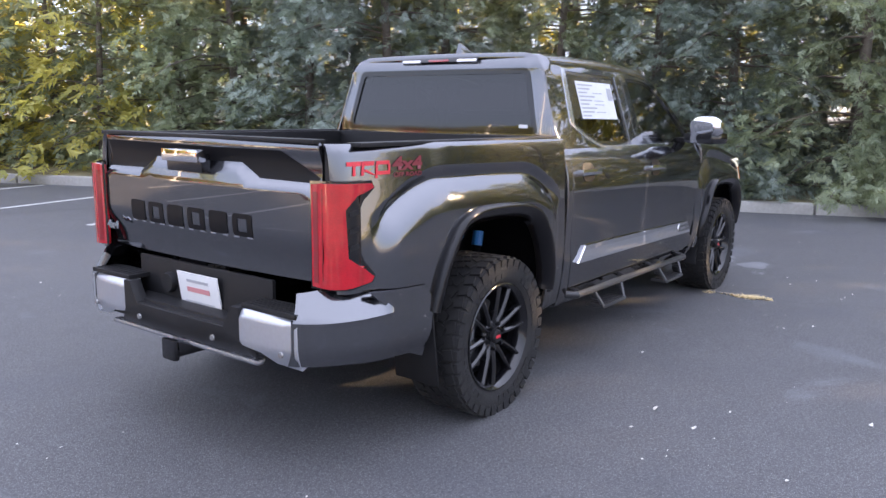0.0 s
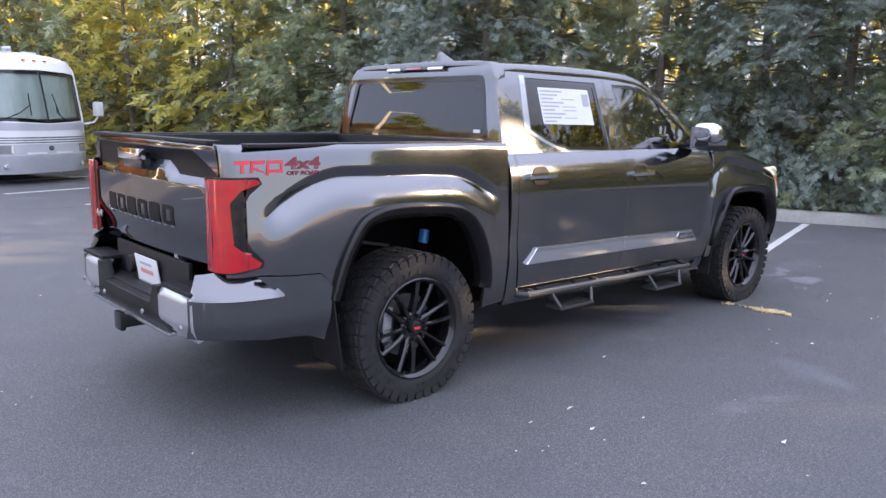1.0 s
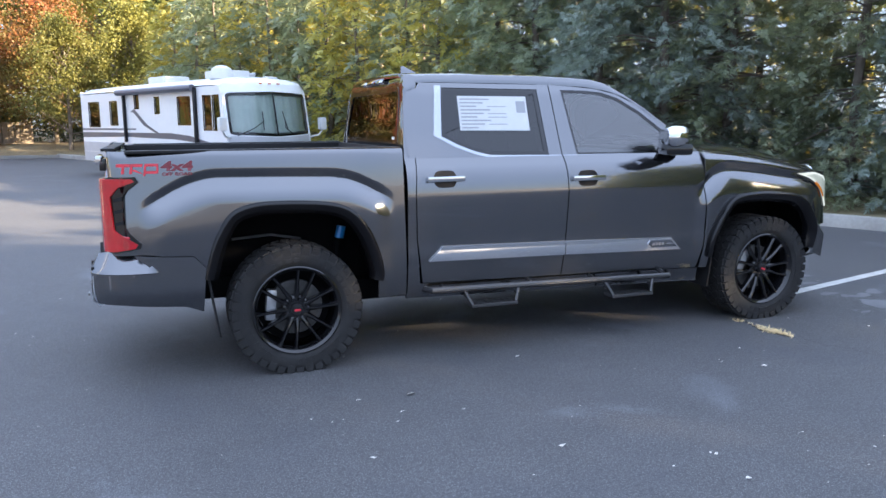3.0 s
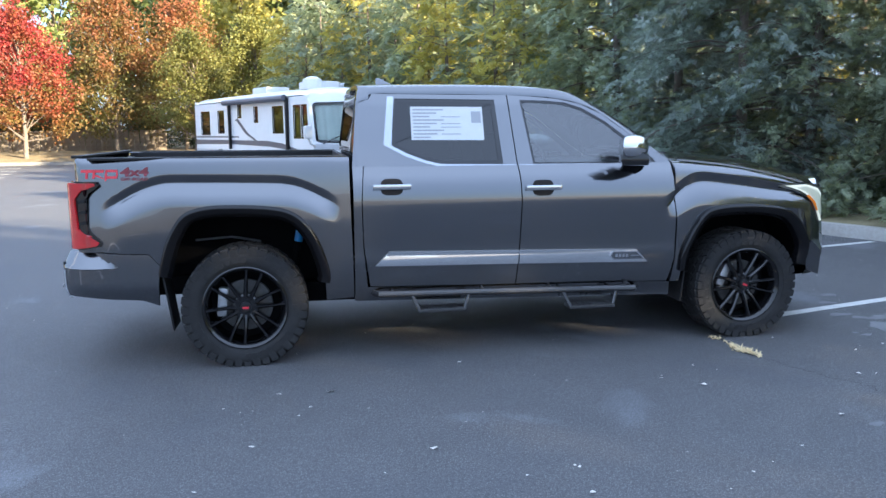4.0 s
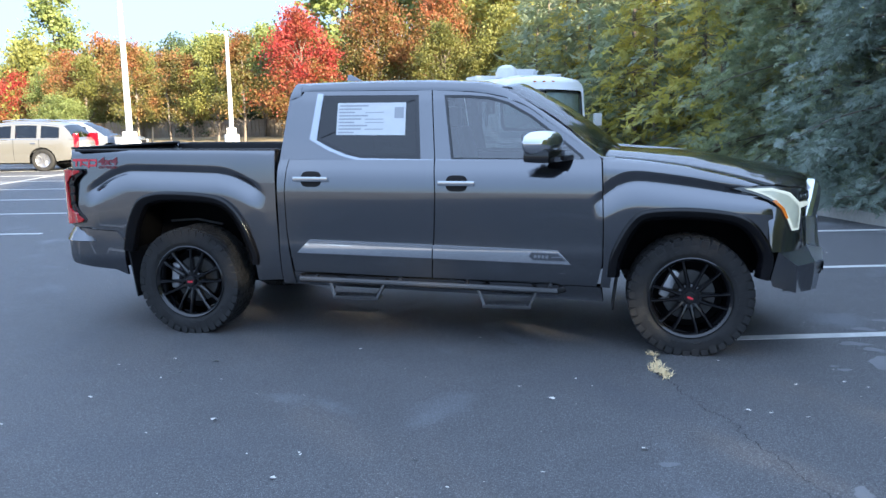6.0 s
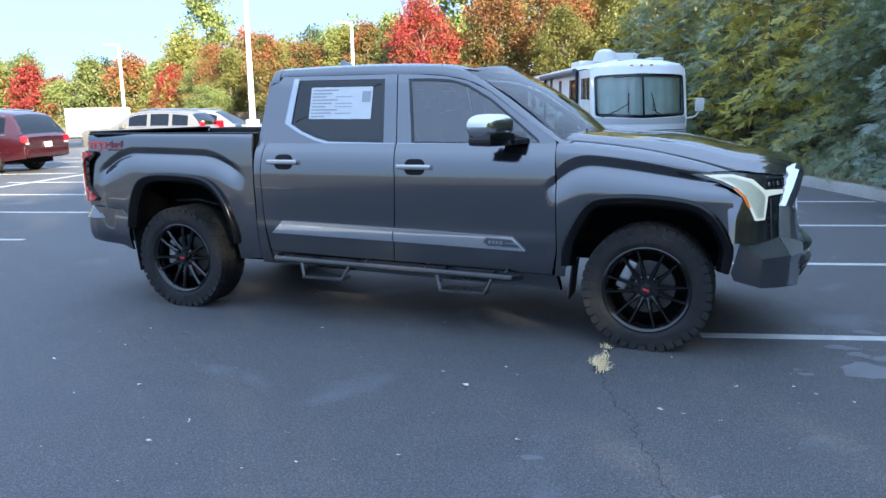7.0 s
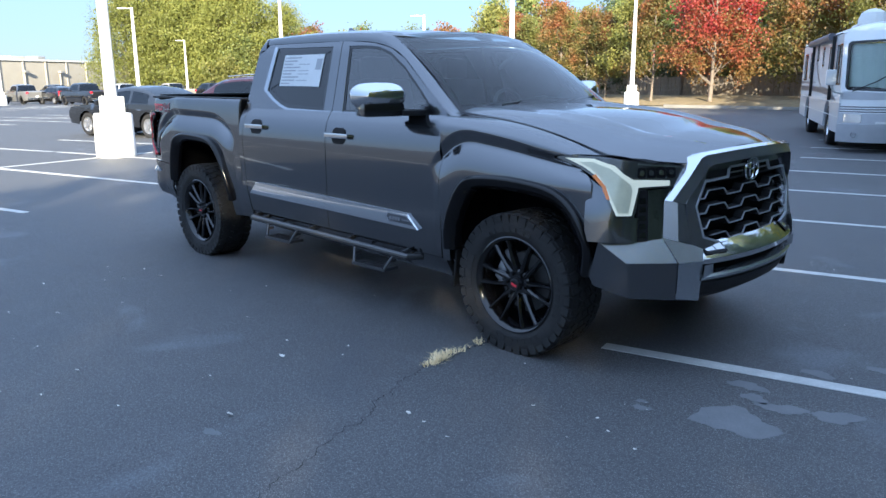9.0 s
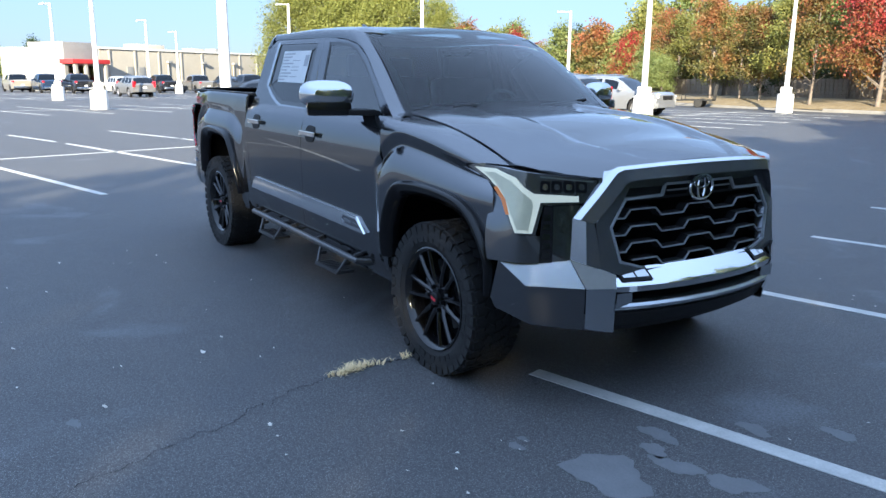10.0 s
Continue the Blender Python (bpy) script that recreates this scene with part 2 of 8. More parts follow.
def offset_loop(pts, d):
    """Move a closed 2D outline inwards (counter-clockwise, d > 0)."""
    n = len(pts)
    area = sum(pts[i][0] * pts[(i + 1) % n][1] - pts[(i + 1) % n][0] * pts[i][1] for i in range(n))
    s = 1 if area > 0 else -1
    res = []
    for i in range(n):
        p0, p1, p2 = Vector(pts[i - 1]), Vector(pts[i]), Vector(pts[(i + 1) % n])
        a, b = (p1 - p0).normalized(), (p2 - p1).normalized()
        na, nb = Vector((-a.y, a.x)) * s, Vector((-b.y, b.x)) * s
        m = (na + nb)
        m = m.normalized() if m.length > 1e-6 else na
        res.append(tuple(p1 + m * (d / max(0.45, m.dot(na)))))
    return res


def round_loop(pts, r, seg=4):
    """Round the corners of a closed 2D outline."""
    res = []
    n = len(pts)
    for i in range(n):
        p0, p1, p2 = Vector(pts[i - 1]), Vector(pts[i]), Vector(pts[(i + 1) % n])
        a, b = p0 - p1, p2 - p1
        k = min(r, a.length * 0.45, b.length * 0.45)
        s, e = p1 + a.normalized() * k, p1 + b.normalized() * k
        for j in range(seg + 1):
            w = j / seg
            res.append(tuple((1 - w) ** 2 * s + 2 * w * (1 - w) * p1 + w * w * e))
    return res


def smoothstep(a, b, x):
    w = min(1.0, max(0.0, (x - a) / (b - a)))
    return w * w * (3 - 2 * w)


def words(name, body, size, m, mat, parent, depth=0.003, shear=0.0, bold=0.0, label="", align="CENTER"):
    """Flat letters in Blender's own font, turned into a mesh."""
    cu = bpy.data.curves.new(name, "FONT")
    cu.body, cu.size, cu.extrude, cu.shear, cu.offset, cu.resolution_u = body, size, depth, shear, bold, 3
    cu.align_x, cu.align_y = align, "CENTER"
    tmp = new(name, cu)
    dg = bpy.context.evaluated_depsgraph_get()
    me = bpy.data.meshes.new_from_object(tmp.evaluated_get(dg))
    bpy.data.objects.remove(tmp)
    bpy.data.curves.remove(cu)
    me.name = name
    me.materials.clear()
    me.materials.append(mat)
    ob = new(name, me)
    ob.parent = parent
    ob.matrix_basis = m
    if label:
        tagged(ob, label)
    return ob

# ---- pickup truck: rear axle at x = 0, nose towards +x, right side towards -y ----
truck = thing("pickup_truck", "dark grey metallic four-door pickup truck parked on asphalt", "pickup truck")
I = np.interp


def rake(x):
    return -0.024 * (x - 0.85)


BULGE_R = ([-0.90, -0.81, -0.655, -0.52, -0.42, 0.22, 0.33, 0.43, 0.56, 0.66], [1.05, 1.105, 1.190, 1.234, 1.243, 1.230, 1.218, 1.185, 1.12, 1.06])
BULGE_F = ([3.01, 3.08, 3.16, 3.26, 3.38, 3.95, 4.3], [1.02, 1.062, 1.110, 1.148, 1.158, 1.132, 1.12])


def soft(x, xs, ys):
    """A smooth line through a table of values."""
    k = max(0, min(len(xs) - 2, int(np.searchsorted(xs, x)) - 1))
    def slope(i):
        if i <= 0 or i >= len(xs) - 1:
            i = min(max(i, 0), len(xs) - 1)
            a, b = max(0, i - 1), min(len(xs) - 1, i + 1)
            return (ys[b] - ys[a]) / (xs[b] - xs[a])
        return (ys[i + 1] - ys[i - 1]) / (xs[i + 1] - xs[i - 1])
    h = xs[k + 1] - xs[k]
    t = min(1.0, max(0.0, (x - xs[k]) / h))
    return (2 * t ** 3 - 3 * t * t + 1) * ys[k] + (t ** 3 - 2 * t * t + t) * h * slope(k) + (3 * t * t - 2 * t ** 3) * ys[k + 1] + (t ** 3 - t * t) * h * slope(k + 1)


def bulge(x, z, tab, top):
    """A swelling over the wheel under a shadowed groove."""
    s = soft(x, *tab) - z
    if s < -0.06:
        return 0.0
    ends = smoothstep(tab[0][0], tab[0][1] + 0.06, x) * (1 - smoothstep(tab[0][-2] - 0.06, tab[0][-1], x) if top else 1.0)

    def step(s):
        if s < 0:
            return -0.029 * min(1.0, max(0.0, (s + 0.056) / 0.056))
        t = min(1.0, s / 0.15)
        return -0.029 + 0.055 * (1 - (1 - t) ** 2) - 0.010 * smoothstep(0.15, 0.6, s)
    return ends * (step(s - 0.009) + 2 * step(s) + step(s + 0.009)) / 4


def bent(x, q, tab, z0, a, b, c, d):
    """Bend level lines so that they run along the swelling's crease."""
    return q + (soft(x, *tab) - z0) * float(I(q, [a, b, c, d], [0, 1, 1, 0]))


def unbent(x, z, *how):
    lo, hi = -1.0, 2.5
    for _ in range(40):
        m_ = (lo + hi) / 2
        lo, hi = (m_, hi) if bent(x, m_, *how) < z else (lo, m_)
    return (lo + hi) / 2


BEND_R = (1.243, 0.80, 1.15, 1.31, 1.402)
BEND_F = (1.158, 0.70, 1.06, 1.225, 1.31)


def bed_half(x, z):
    w = float(soft(z, [0.38, 0.5, 0.62, 0.75, 0.95, 1.1, 1.2, 1.3, 1.37, 1.395, 1.41], [0.915, 0.945, 0.962, 0.97, 0.972, 0.968, 0.964, 0.957, 0.948, 0.94, 0.925]))
    w += bulge(x, z, BULGE_R, True)
    if x < -0.25:
        d = -0.25 - x
        w -= (0.07 * d * smoothstep(0.0, 0.3, d) + 0.045 * d * d) * (0.75 + 0.25 * smoothstep(0.9, 1.25, z))
    if x < -0.985:
        d = min(1.0, (-0.985 - x) / 0.072)
        w -= 0.072 * (1 - math.sqrt(max(0.0, 1 - d * d)))
    return w


def door_half(x, z):
    w = float(soft(z, [0.36, 0.44, 0.5, 0.6, 0.68, 0.76, 0.95, 1.10, 1.2, 1.27, 1.31, 1.34], [0.90, 0.935, 0.952, 0.966, 0.975, 0.974, 0.982, 0.984, 0.972, 0.950, 0.925, 0.902]))
    if x > 2.9:
        w += bulge(x, z, BULGE_F, False) * smoothstep(2.9, 3.1, x)
    return w


def glass_half(z):
    return float(I(z, [1.30, 1.46, 1.60, 1.74, 1.79, 1.83, 1.86, 1.885], [0.912, 0.862, 0.82, 0.777, 0.762, 0.742, 0.715, 0.67]))


def bed_map(x, z):
    return (x, -bed_half(x, z), z)


def door_map(x, z):
    return (x, -door_half(x, z), z)


def upper_map(x, z):
    return (x, -glass_half(z), z)


# the fender is drawn over (x, s): s is the height that bends inwards over the top
FEND = ([0.36, 0.5, 0.75, 1.0, 1.08, 1.15, 1.20, 1.23, 1.27, 1.31, 1.36], [0.92, 0.955, 0.98, 0.983, 0.983, 0.981, 0.976, 0.962, 0.922, 0.87, 0.80], [0.36, 0.5, 0.75, 1.0, 1.08, 1.148, 1.195, 1.220, 1.240, 1.252, 1.262])


def hood_edge(x):
    return float(soft(x, [3.05, 3.5, 3.9, 4.1, 4.214, 4.33, 4.42, 4.50, 4.56], [0.80, 0.812, 0.84, 0.866, 0.875, 0.82, 0.74, 0.64, 0.55]))


def hood_seam(x):
    return float(soft(x, [3.05, 3.4, 3.7, 4.0, 4.214, 4.42, 4.56], [1.358, 1.328, 1.288, 1.222, 1.166, 1.140, 1.160]))


def fend_map(x, s):
    y, z = float(soft(s, FEND[0], FEND[1])), float(soft(s, FEND[0], FEND[2]))
    k = smoothstep(0.98, 1.30, s)
    z += k * (hood_seam(min(x, 4.214)) - 1.262)
    y += smoothstep(1.16, 1.36, s) * (hood_edge(min(x, 4.214)) + 0.005 - 0.80)
    y += bulge(x, s, BULGE_F, False)
    y -= 0.055 * max(0.0, (x - 3.95) / 0.35) ** 2 * (0.35 + 0.65 * smoothstep(0.7, 1.0, s))
    return (x, -y, z)


def fend_s(x, z):
    """The s at which the fender reaches height z."""
    lo, hi = 0.9, 1.36
    for _ in range(30):
        mid_s = (lo + hi) / 2
        lo, hi = (mid_s, hi) if fend_map(x, mid_s)[2] < z else (lo, mid_s)
    return (lo + hi) / 2


ARCH_R = [(-0.540, 0.640), (-0.500, 0.800), (-0.452, 0.919), (-0.377, 1.030), (-0.266, 1.078), (-0.109, 1.092), (0.181, 1.078), (0.345, 1.030), (0.455, 0.915), (0.525, 0.770), (0.565, 0.619), (0.56, 0.55)]
ARCH_F = [(3.150, 0.535), (3.165, 0.680), (3.235, 0.847), (3.315, 0.960), (3.420, 1.003), (3.681, 1.015), (3.937, 0.990), (4.071, 0.927), (4.164, 0.810), (4.209, 0.686), (4.19, 0.540)]


def curve_through(pts, n=5):
    """A smooth line through 2D points."""
    res = []
    for i in range(len(pts) - 1):
        p0, p1, p2, p3 = (Vector(pts[max(0, min(len(pts) - 1, i + k))]) for k in (-1, 0, 1, 2))
        for j in range(n):
            t = j / n
            res.append(tuple(0.5 * ((2 * p1) + (p2 - p0) * t + (2 * p0 - 5 * p1 + 4 * p2 - p3) * t * t + (3 * p1 - p0 - 3 * p2 + p3) * t ** 3)))
    return res + [tuple(pts[-1])]


arch_r, arch_f = curve_through(ARCH_R), curve_through(ARCH_F)


def shrink(line, centre, d):
    res = []
    for p in line:
        v = Vector(p) - Vector(centre)
        res.append(tuple(Vector(centre) + v * (1 - d / v.length)))
    return res


def sweep(name, line, fun, prof, mat, parent, mirror=False, label=""):
    """Run a small profile of (inwards, outwards) offsets along a line on a surface."""
    bm = bmesh.new()
    rings = []
    n = len(line)
    for i, p in enumerate(line):
        d = (Vector(line[min(i + 1, n - 1)]) - Vector(line[max(i - 1, 0)])).normalized()
        nrm = Vector((-d.y, d.x))
        ring = []
        for a, o in prof:
            q = Vector(p) + nrm * a
            x, y, z = fun(q.x, q.y)
            y -= o
            ring.append(bm.verts.new((x, -y if mirror else y, z)))
        rings.append(ring)
    for i in range(n - 1):
        for k in range(len(prof) - 1):
            f = (rings[i][k], rings[i][k + 1], rings[i + 1][k + 1], rings[i + 1][k])
            bm.faces.new(f if mirror else f[::-1])
    bm.faces.new(rings[0])
    bm.faces.new(rings[-1][::-1])
    bmesh.ops.recalc_face_normals(bm, faces=bm.faces[:])
    return part(name, bm, mat, parent, label, sharp=60)


WIN_R = [(1.055, 1.797), (1.060, 1.800), (1.775, 1.793), (1.812, 1.333), (1.36, 1.338), (1.24, 1.368), (1.12, 1.415), (1.012, 1.470)]
WIN_F = [(1.965, 1.790), (2.15, 1.787), (2.30, 1.774), (2.43, 1.735), (2.60, 1.640), (2.78, 1.505), (2.955, 1.365), (2.98, 1.322), (2.035, 1.331)]

for mir in (False, True):
    # bed side
    low = [(-0.60, 0.440), (-0.80, 0.47), (-1.045, 0.52)]
    bed_out = [(-1.05, 1.408)] + [(-1.05, 0.80)] + [(-0.90, 0.802), (-0.775, 0.792), (-0.60, 0.784)] + [(-0.526, 0.70)] + [p for p in shrink(arch_r, (0, 0.5), 0.02) if p[1] > 0.70 or p[0] > 0] + [(0.545, 0.42), (0.735, 0.43), (0.718, 1.402)]
    skin("bed_side", [(x, unbent(x, z, BULGE_R, *BEND_R)) for x, z in bed_out], lambda x, q: bed_map(x, bent(x, q, BULGE_R, *BEND_R)), PAINT, truck, step=(0.030, 0.010), mirror=mir)
    # corner cover under the bed, behind the wheel
    cover = [(-1.188, 0.694), (-0.812, 0.697), (-0.935, 0.800), (-0.775, 0.787), (-0.60, 0.779), (-0.53, 0.70), (-0.545, 0.62), (-0.56, 0.43), (-0.66, 0.47), (-1.02, 0.50), (-1.188, 0.50)]

    def cover_map(x, z):
        w = bed_half(max(x, -0.70), 0.7) - 0.0
        if x < -0.80:
            d = min(1.0, (-0.80 - x) / 0.41)
            w -= 0.33 * (1 - math.sqrt(max(0.0, 1 - d * d)))
        w += 0.008 - 0.045 * smoothstep(0.58, 0.42, z)
        return (x, -w, z)

    skin("bumper_corner", cover, cover_map, PAINT, truck, step=0.03, mirror=mir)
    wedge = [(-1.165, 0.800), (-1.06, 0.822), (-0.93, 0.834), (-0.80, 0.700), (-1.19, 0.688)]

    def wedge_map(x, z):
        w = bed_half(max(x, -0.70), 0.7)
        if x < -0.80:
            d = min(1.0, (-0.80 - x) / 0.41)
            w -= 0.33 * (1 - math.sqrt(max(0.0, 1 - d * d)))
        return (x + 0.25 * (z - 0.69) * smoothstep(-1.0, -1.19, x), -(w + 0.026 - 0.70 * max(0.0, z - 0.69) * smoothstep(-0.785, -0.90, x)), z)

    skin("bumper_top", wedge, wedge_map, PAINT, truck, step=0.03, mirror=mir, depth=0.04)
    # cab corner
    skin("cab_corner", [(0.742, 0.40), (0.838, 0.40), (0.800, 0.80), (0.795, 1.10), (0.806, 1.25), (0.815, 1.335), (0.742, 1.335)], door_map, PAINT, truck, step=0.04, mirror=mir)
    # doors
    rd = [(0.846, 0.505), (1.892, 0.480), (1.915, 0.80), (1.926, 1.08), (1.921, 1.20), (1.912, 1.332), (0.822, 1.335), (0.812, 1.25), (0.802, 1.10), (0.807, 0.80)]
    rear_door = skin("rear_door", rd, door_map, PAINT, truck, step=0.03, mirror=mir)
    fd = [(1.900, 0.480), (3.07, 0.452), (3.105, 0.62), (3.102, 0.90), (3.092, 1.137), (3.083, 1.338), (1.920, 1.332), (1.929, 1.20), (1.934, 1.08), (1.923, 0.80)]
    front_door = skin("front_door", fd, door_map, PAINT, truck, step=(0.018, 0.012), mirror=mir)
    # sill below the doors
    skin("rocker_panel", [(0.742, 0.395), (3.12, 0.335), (3.10, 0.443), (0.845, 0.496), (0.742, 0.496)], lambda x, z: (x, -door_half(x, z) + 0.014, z), PAINT, truck, step=0.06, mirror=mir, depth=0.05)
    # door frames with windows
    ru = [(0.822, 1.3355), (1.912, 1.3325), (1.868, 1.826), (0.900, 1.832), (0.872, 1.79)]
    skin("rear_door_frame", ru, upper_map, PAINT, truck, holes=[WIN_R], step=0.06, mirror=mir)
    fu = [(1.920, 1.3325), (3.083, 1.3385), (3.07, 1.357)] + [(2.80, 1.536), (2.58, 1.692), (2.42, 1.764), (2.25, 1.800), (2.06, 1.817)] + [(1.876, 1.826)]
    skin("front_door_frame", fu, upper_map, PAINT, truck, holes=[WIN_F], step=0.06, mirror=mir)
    inr, inf = offset_loop(WIN_R, 0.012), offset_loop(WIN_F, 0.012)
    skin("window_seal", offset_loop(WIN_R, -0.002), lambda x, z: (x, -glass_half(z) + 0.006, z), GLOSS_BLACK, rear_door, holes=[offset_loop(WIN_R, 0.032)], step=0, mirror=mir, depth=0.01)
    skin("window_seal", offset_loop(WIN_F, -0.002), lambda x, z: (x, -glass_half(z) + 0.006, z), GLOSS_BLACK, front_door, holes=[offset_loop(WIN_F, 0.018)], step=0, mirror=mir, depth=0.01)
    w = skin("window_glass", inr, lambda x, z: (x, -glass_half(z) + 0.010, z), PRIVACY, rear_door, step=0.1, mirror=mir, depth=0.004, label="dark privacy glass")
    w = skin("window_glass", inf, lambda x, z: (x, -glass_half(z) + 0.010, z), TINT, front_door, step=0.1, mirror=mir, depth=0.004)
    # bright strip round the windows
    skin("window_chrome", [(1.005, 1.815), (1.050, 1.813), (1.020, 1.475), (1.13, 1.418), (1.25, 1.372), (1.36, 1.345), (1.905, 1.336), (1.905, 1.322), (1.35, 1.328), (1.24, 1.354), (1.11, 1.402), (0.965, 1.480)], lambda x, z: (x, -glass_half(z) - 0.004, z), SATIN, rear_door, step=0.05, mirror=mir, depth=0.012)
    skin("window_chrome", [(1.925, 1.336), (3.06, 1.336), (3.06, 1.323), (1.925, 1.322)], lambda x, z: (x, -glass_half(z) - 0.004, z), SATIN, front_door, step=0.08, mirror=mir, depth=0.012)
    # handles
    for d, hx, hz in ((rear_door, 1.005, 1.192), (front_door, 2.085, 1.168)):
        cup = skin("handle_cup", round_loop([(hx - 0.078, hz - 0.052), (hx + 0.078, hz - 0.052), (hx + 0.078, hz + 0.060), (hx - 0.078, hz + 0.060)], 0.05), lambda x, z: (x, -door_half(x, z) - 0.004, z), CUP, d, step=0.02, mirror=mir, depth=0.003)
        sg = 1 if mir else -1
        b = bmesh.new()
        yy = sg * (door_half(hx, hz) + 0.022)
        box(b, (hx, yy, hz + 0.006), (0.262, 0.02, 0.036), None, 0.008)
        for k in (-0.115, 0.115):
            box(b, (hx + k, yy - sg * 0.015, hz + 0.006), (0.03, 0.03, 0.03), None, 0.006)
        part("door_handle", b, CHROME, d, "chrome pull handle")
    # lower door trim
    zt = lambda x: -0.0205 * (x - 0.885)
    for d, pts in ((rear_door, [(0.885, 0.652), (1.902, 0.634), (1.908, 0.728), (0.979, 0.747)]), (front_door, [(1.910, 0.634), (2.893, 0.612), (2.80, 0.706), (1.916, 0.728)])):
        xm = (pts[0][0] + pts[1][0]) / 2
        skin("door_trim", pts, lambda x, z: (x, -door_half(x, z) - 0.016 - 0.006 * (0.75 - z) / 0.1, z), POLISHED, d, step=0.05, mirror=mir, depth=0.02)
        up = [(pts[3][0] - 0.022, pts[3][1] - 0.024), (pts[2][0] + (0.022 if d is front_door else 0), pts[2][1] - 0.024), (pts[2][0], pts[2][1] + 0.002), (pts[3][0], pts[3][1] + 0.002)]
        skin("trim_edge", up, lambda x, z: (x, -door_half(x, z) - 0.019, z), CHROME, d, step=0.06, mirror=mir, depth=0.02)
    badge = [(2.60, 0.668), (2.63, 0.640), (2.86, 0.635), (2.80, 0.690), (2.62, 0.694)]
    plaque = skin("trim_badge", badge, lambda x, z: (x, -door_half(x, z) - 0.023, z), GRILLE_GREY, front_door, step=0.05, mirror=mir, depth=0.004, label="dark grey badge with chrome writing bars")
    for b0, b1 in ((2.635, 2.655), (2.662, 2.682), (2.689, 2.709), (2.716, 2.736), (2.755, 2.830)):
        bh = 0.011 if b0 < 2.75 else 0.003
        zc = 0.666 - 0.0205 * (b0 - 2.63)
        skin("badge_bar", [(b0, zc - bh), (b1, zc - bh), (b1, zc + bh), (b0, zc + bh)], lambda x, z: (x, -door_half(x, z) - 0.0265, z), CHROME, plaque, step=0, mirror=mir, depth=0.002)
    skin("badge_rim", offset_loop(badge, -0.006), lambda x, z: (x, -door_half(x, z) - 0.024, z), CHROME, front_door, holes=[offset_loop(badge, 0.001)], step=0, mirror=mir, depth=0.004)
    # fender
    fo = [(3.095, 0.45), (3.162, 0.45)] + shrink(arch_f, (3.69, 0.45), 0.02) + [(4.205, 0.73), (4.215, 0.85), *[(hx, fend_s(hx, hz)) for hx, hz in ((4.19, 1.028), (4.165, 1.06), (4.10, 1.098), (3.935, 1.142), (3.95, 1.160), (4.06, 1.168), (4.214, 1.168))], (4.222, 1.25), (4.214, 1.356), (3.13, 1.356), (3.092, 1.30), (3.100, 1.137), (3.110, 0.90), (3.113, 0.62)]
    skin("front_fender", [(x, unbent(x, z, BULGE_F, *BEND_F)) for x, z in fo], lambda x, q: fend_map(x, bent(x, q, BULGE_F, *BEND_F)), PAINT, truck, step=(0.030, 0.010), mirror=mir)
    # wheel arch trims
    flare = [(-0.008, -0.01), (-0.007, 0.022), (-0.001, 0.034), (0.010, 0.040), (0.022, 0.037), (0.070, 0.006), (0.080, -0.05)]
    flare = [(-a, o) for a, o in flare]
    sweep("arch_flare", arch_r, lambda x, z: bed_map(x, z) if x > -0.5 else (x, -bed_half(x, max(z, 0.45)), z), flare, FLARE, truck, mir, "gloss black wheel arch trim")
    sweep("arch_flare", arch_f, lambda x, z: fend_map(x, z), flare, FLARE, truck, mir, "gloss black wheel arch trim")
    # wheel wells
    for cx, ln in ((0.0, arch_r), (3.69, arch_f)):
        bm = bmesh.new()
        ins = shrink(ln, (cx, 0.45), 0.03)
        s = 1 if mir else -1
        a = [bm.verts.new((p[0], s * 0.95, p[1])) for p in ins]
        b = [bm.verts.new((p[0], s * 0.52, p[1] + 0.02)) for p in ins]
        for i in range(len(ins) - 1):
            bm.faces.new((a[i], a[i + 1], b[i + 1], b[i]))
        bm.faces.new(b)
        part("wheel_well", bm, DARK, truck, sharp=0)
    # mud flaps
    s = 1 if mir else -1
    bm = bmesh.new()
    box(bm, (-0.50, s * 0.83, 0.47), (0.012, 0.26, 0.42), Euler((0, radians(-8), 0)).to_matrix(), 0.005)
    part("mud_flap", bm, BLACK, truck)
    bm = bmesh.new()
    box(bm, (3.20, s * 0.85, 0.42), (0.012, 0.22, 0.26), Euler((0, radians(6), 0)).to_matrix(), 0.005)
    part("mud_flap", bm, BLACK, truck)
    # side step bar with two drop steps
    yb = s * 0.985
    bm = bmesh.new()
    tube(bm, [(0.84, s * 0.86, 0.455), (0.90, yb, 0.452), (1.9, yb, 0.435), (2.80, yb, 0.418), (2.87, s * 0.86, 0.415)], 0.022, 10)
    rail = part("step_bar", bm, STEP_BLACK, truck, "satin black tubular side step")
    for k in range(4):
        bx = (1.0, 1.65, 2.15, 2.75)[k]
        part("bracket", tube(bmesh.new(), [(bx, s * 0.70, 0.50), (bx, yb, 0.44)], 0.016, 6), STEP_BLACK, rail)
    for x0 in (1.34, 2.45):
        zr = 0.445 + rake(x0) + 0.012
        for dx in (-0.21, 0.21):
            bm = bmesh.new()
            lo = 0.165 * (1 if dx > 0 else -1)
            tube(bm, [(x0 + dx, yb, zr), (x0 + lo * 0.98, yb + s * 0.05, zr - 0.105)], 0.012, 6)
            box(bm, (x0 + (dx + lo) / 2, yb, zr - 0.05), (0.02, 0.05, 0.02), None, 0)
            part("step_hanger", bm, STEP_BLACK, rail)
        part("step_plate", box(bmesh.new(), (x0, yb, zr - 0.112), (0.345, 0.13, 0.022), None, 0.006), STEP_BLACK, rail)
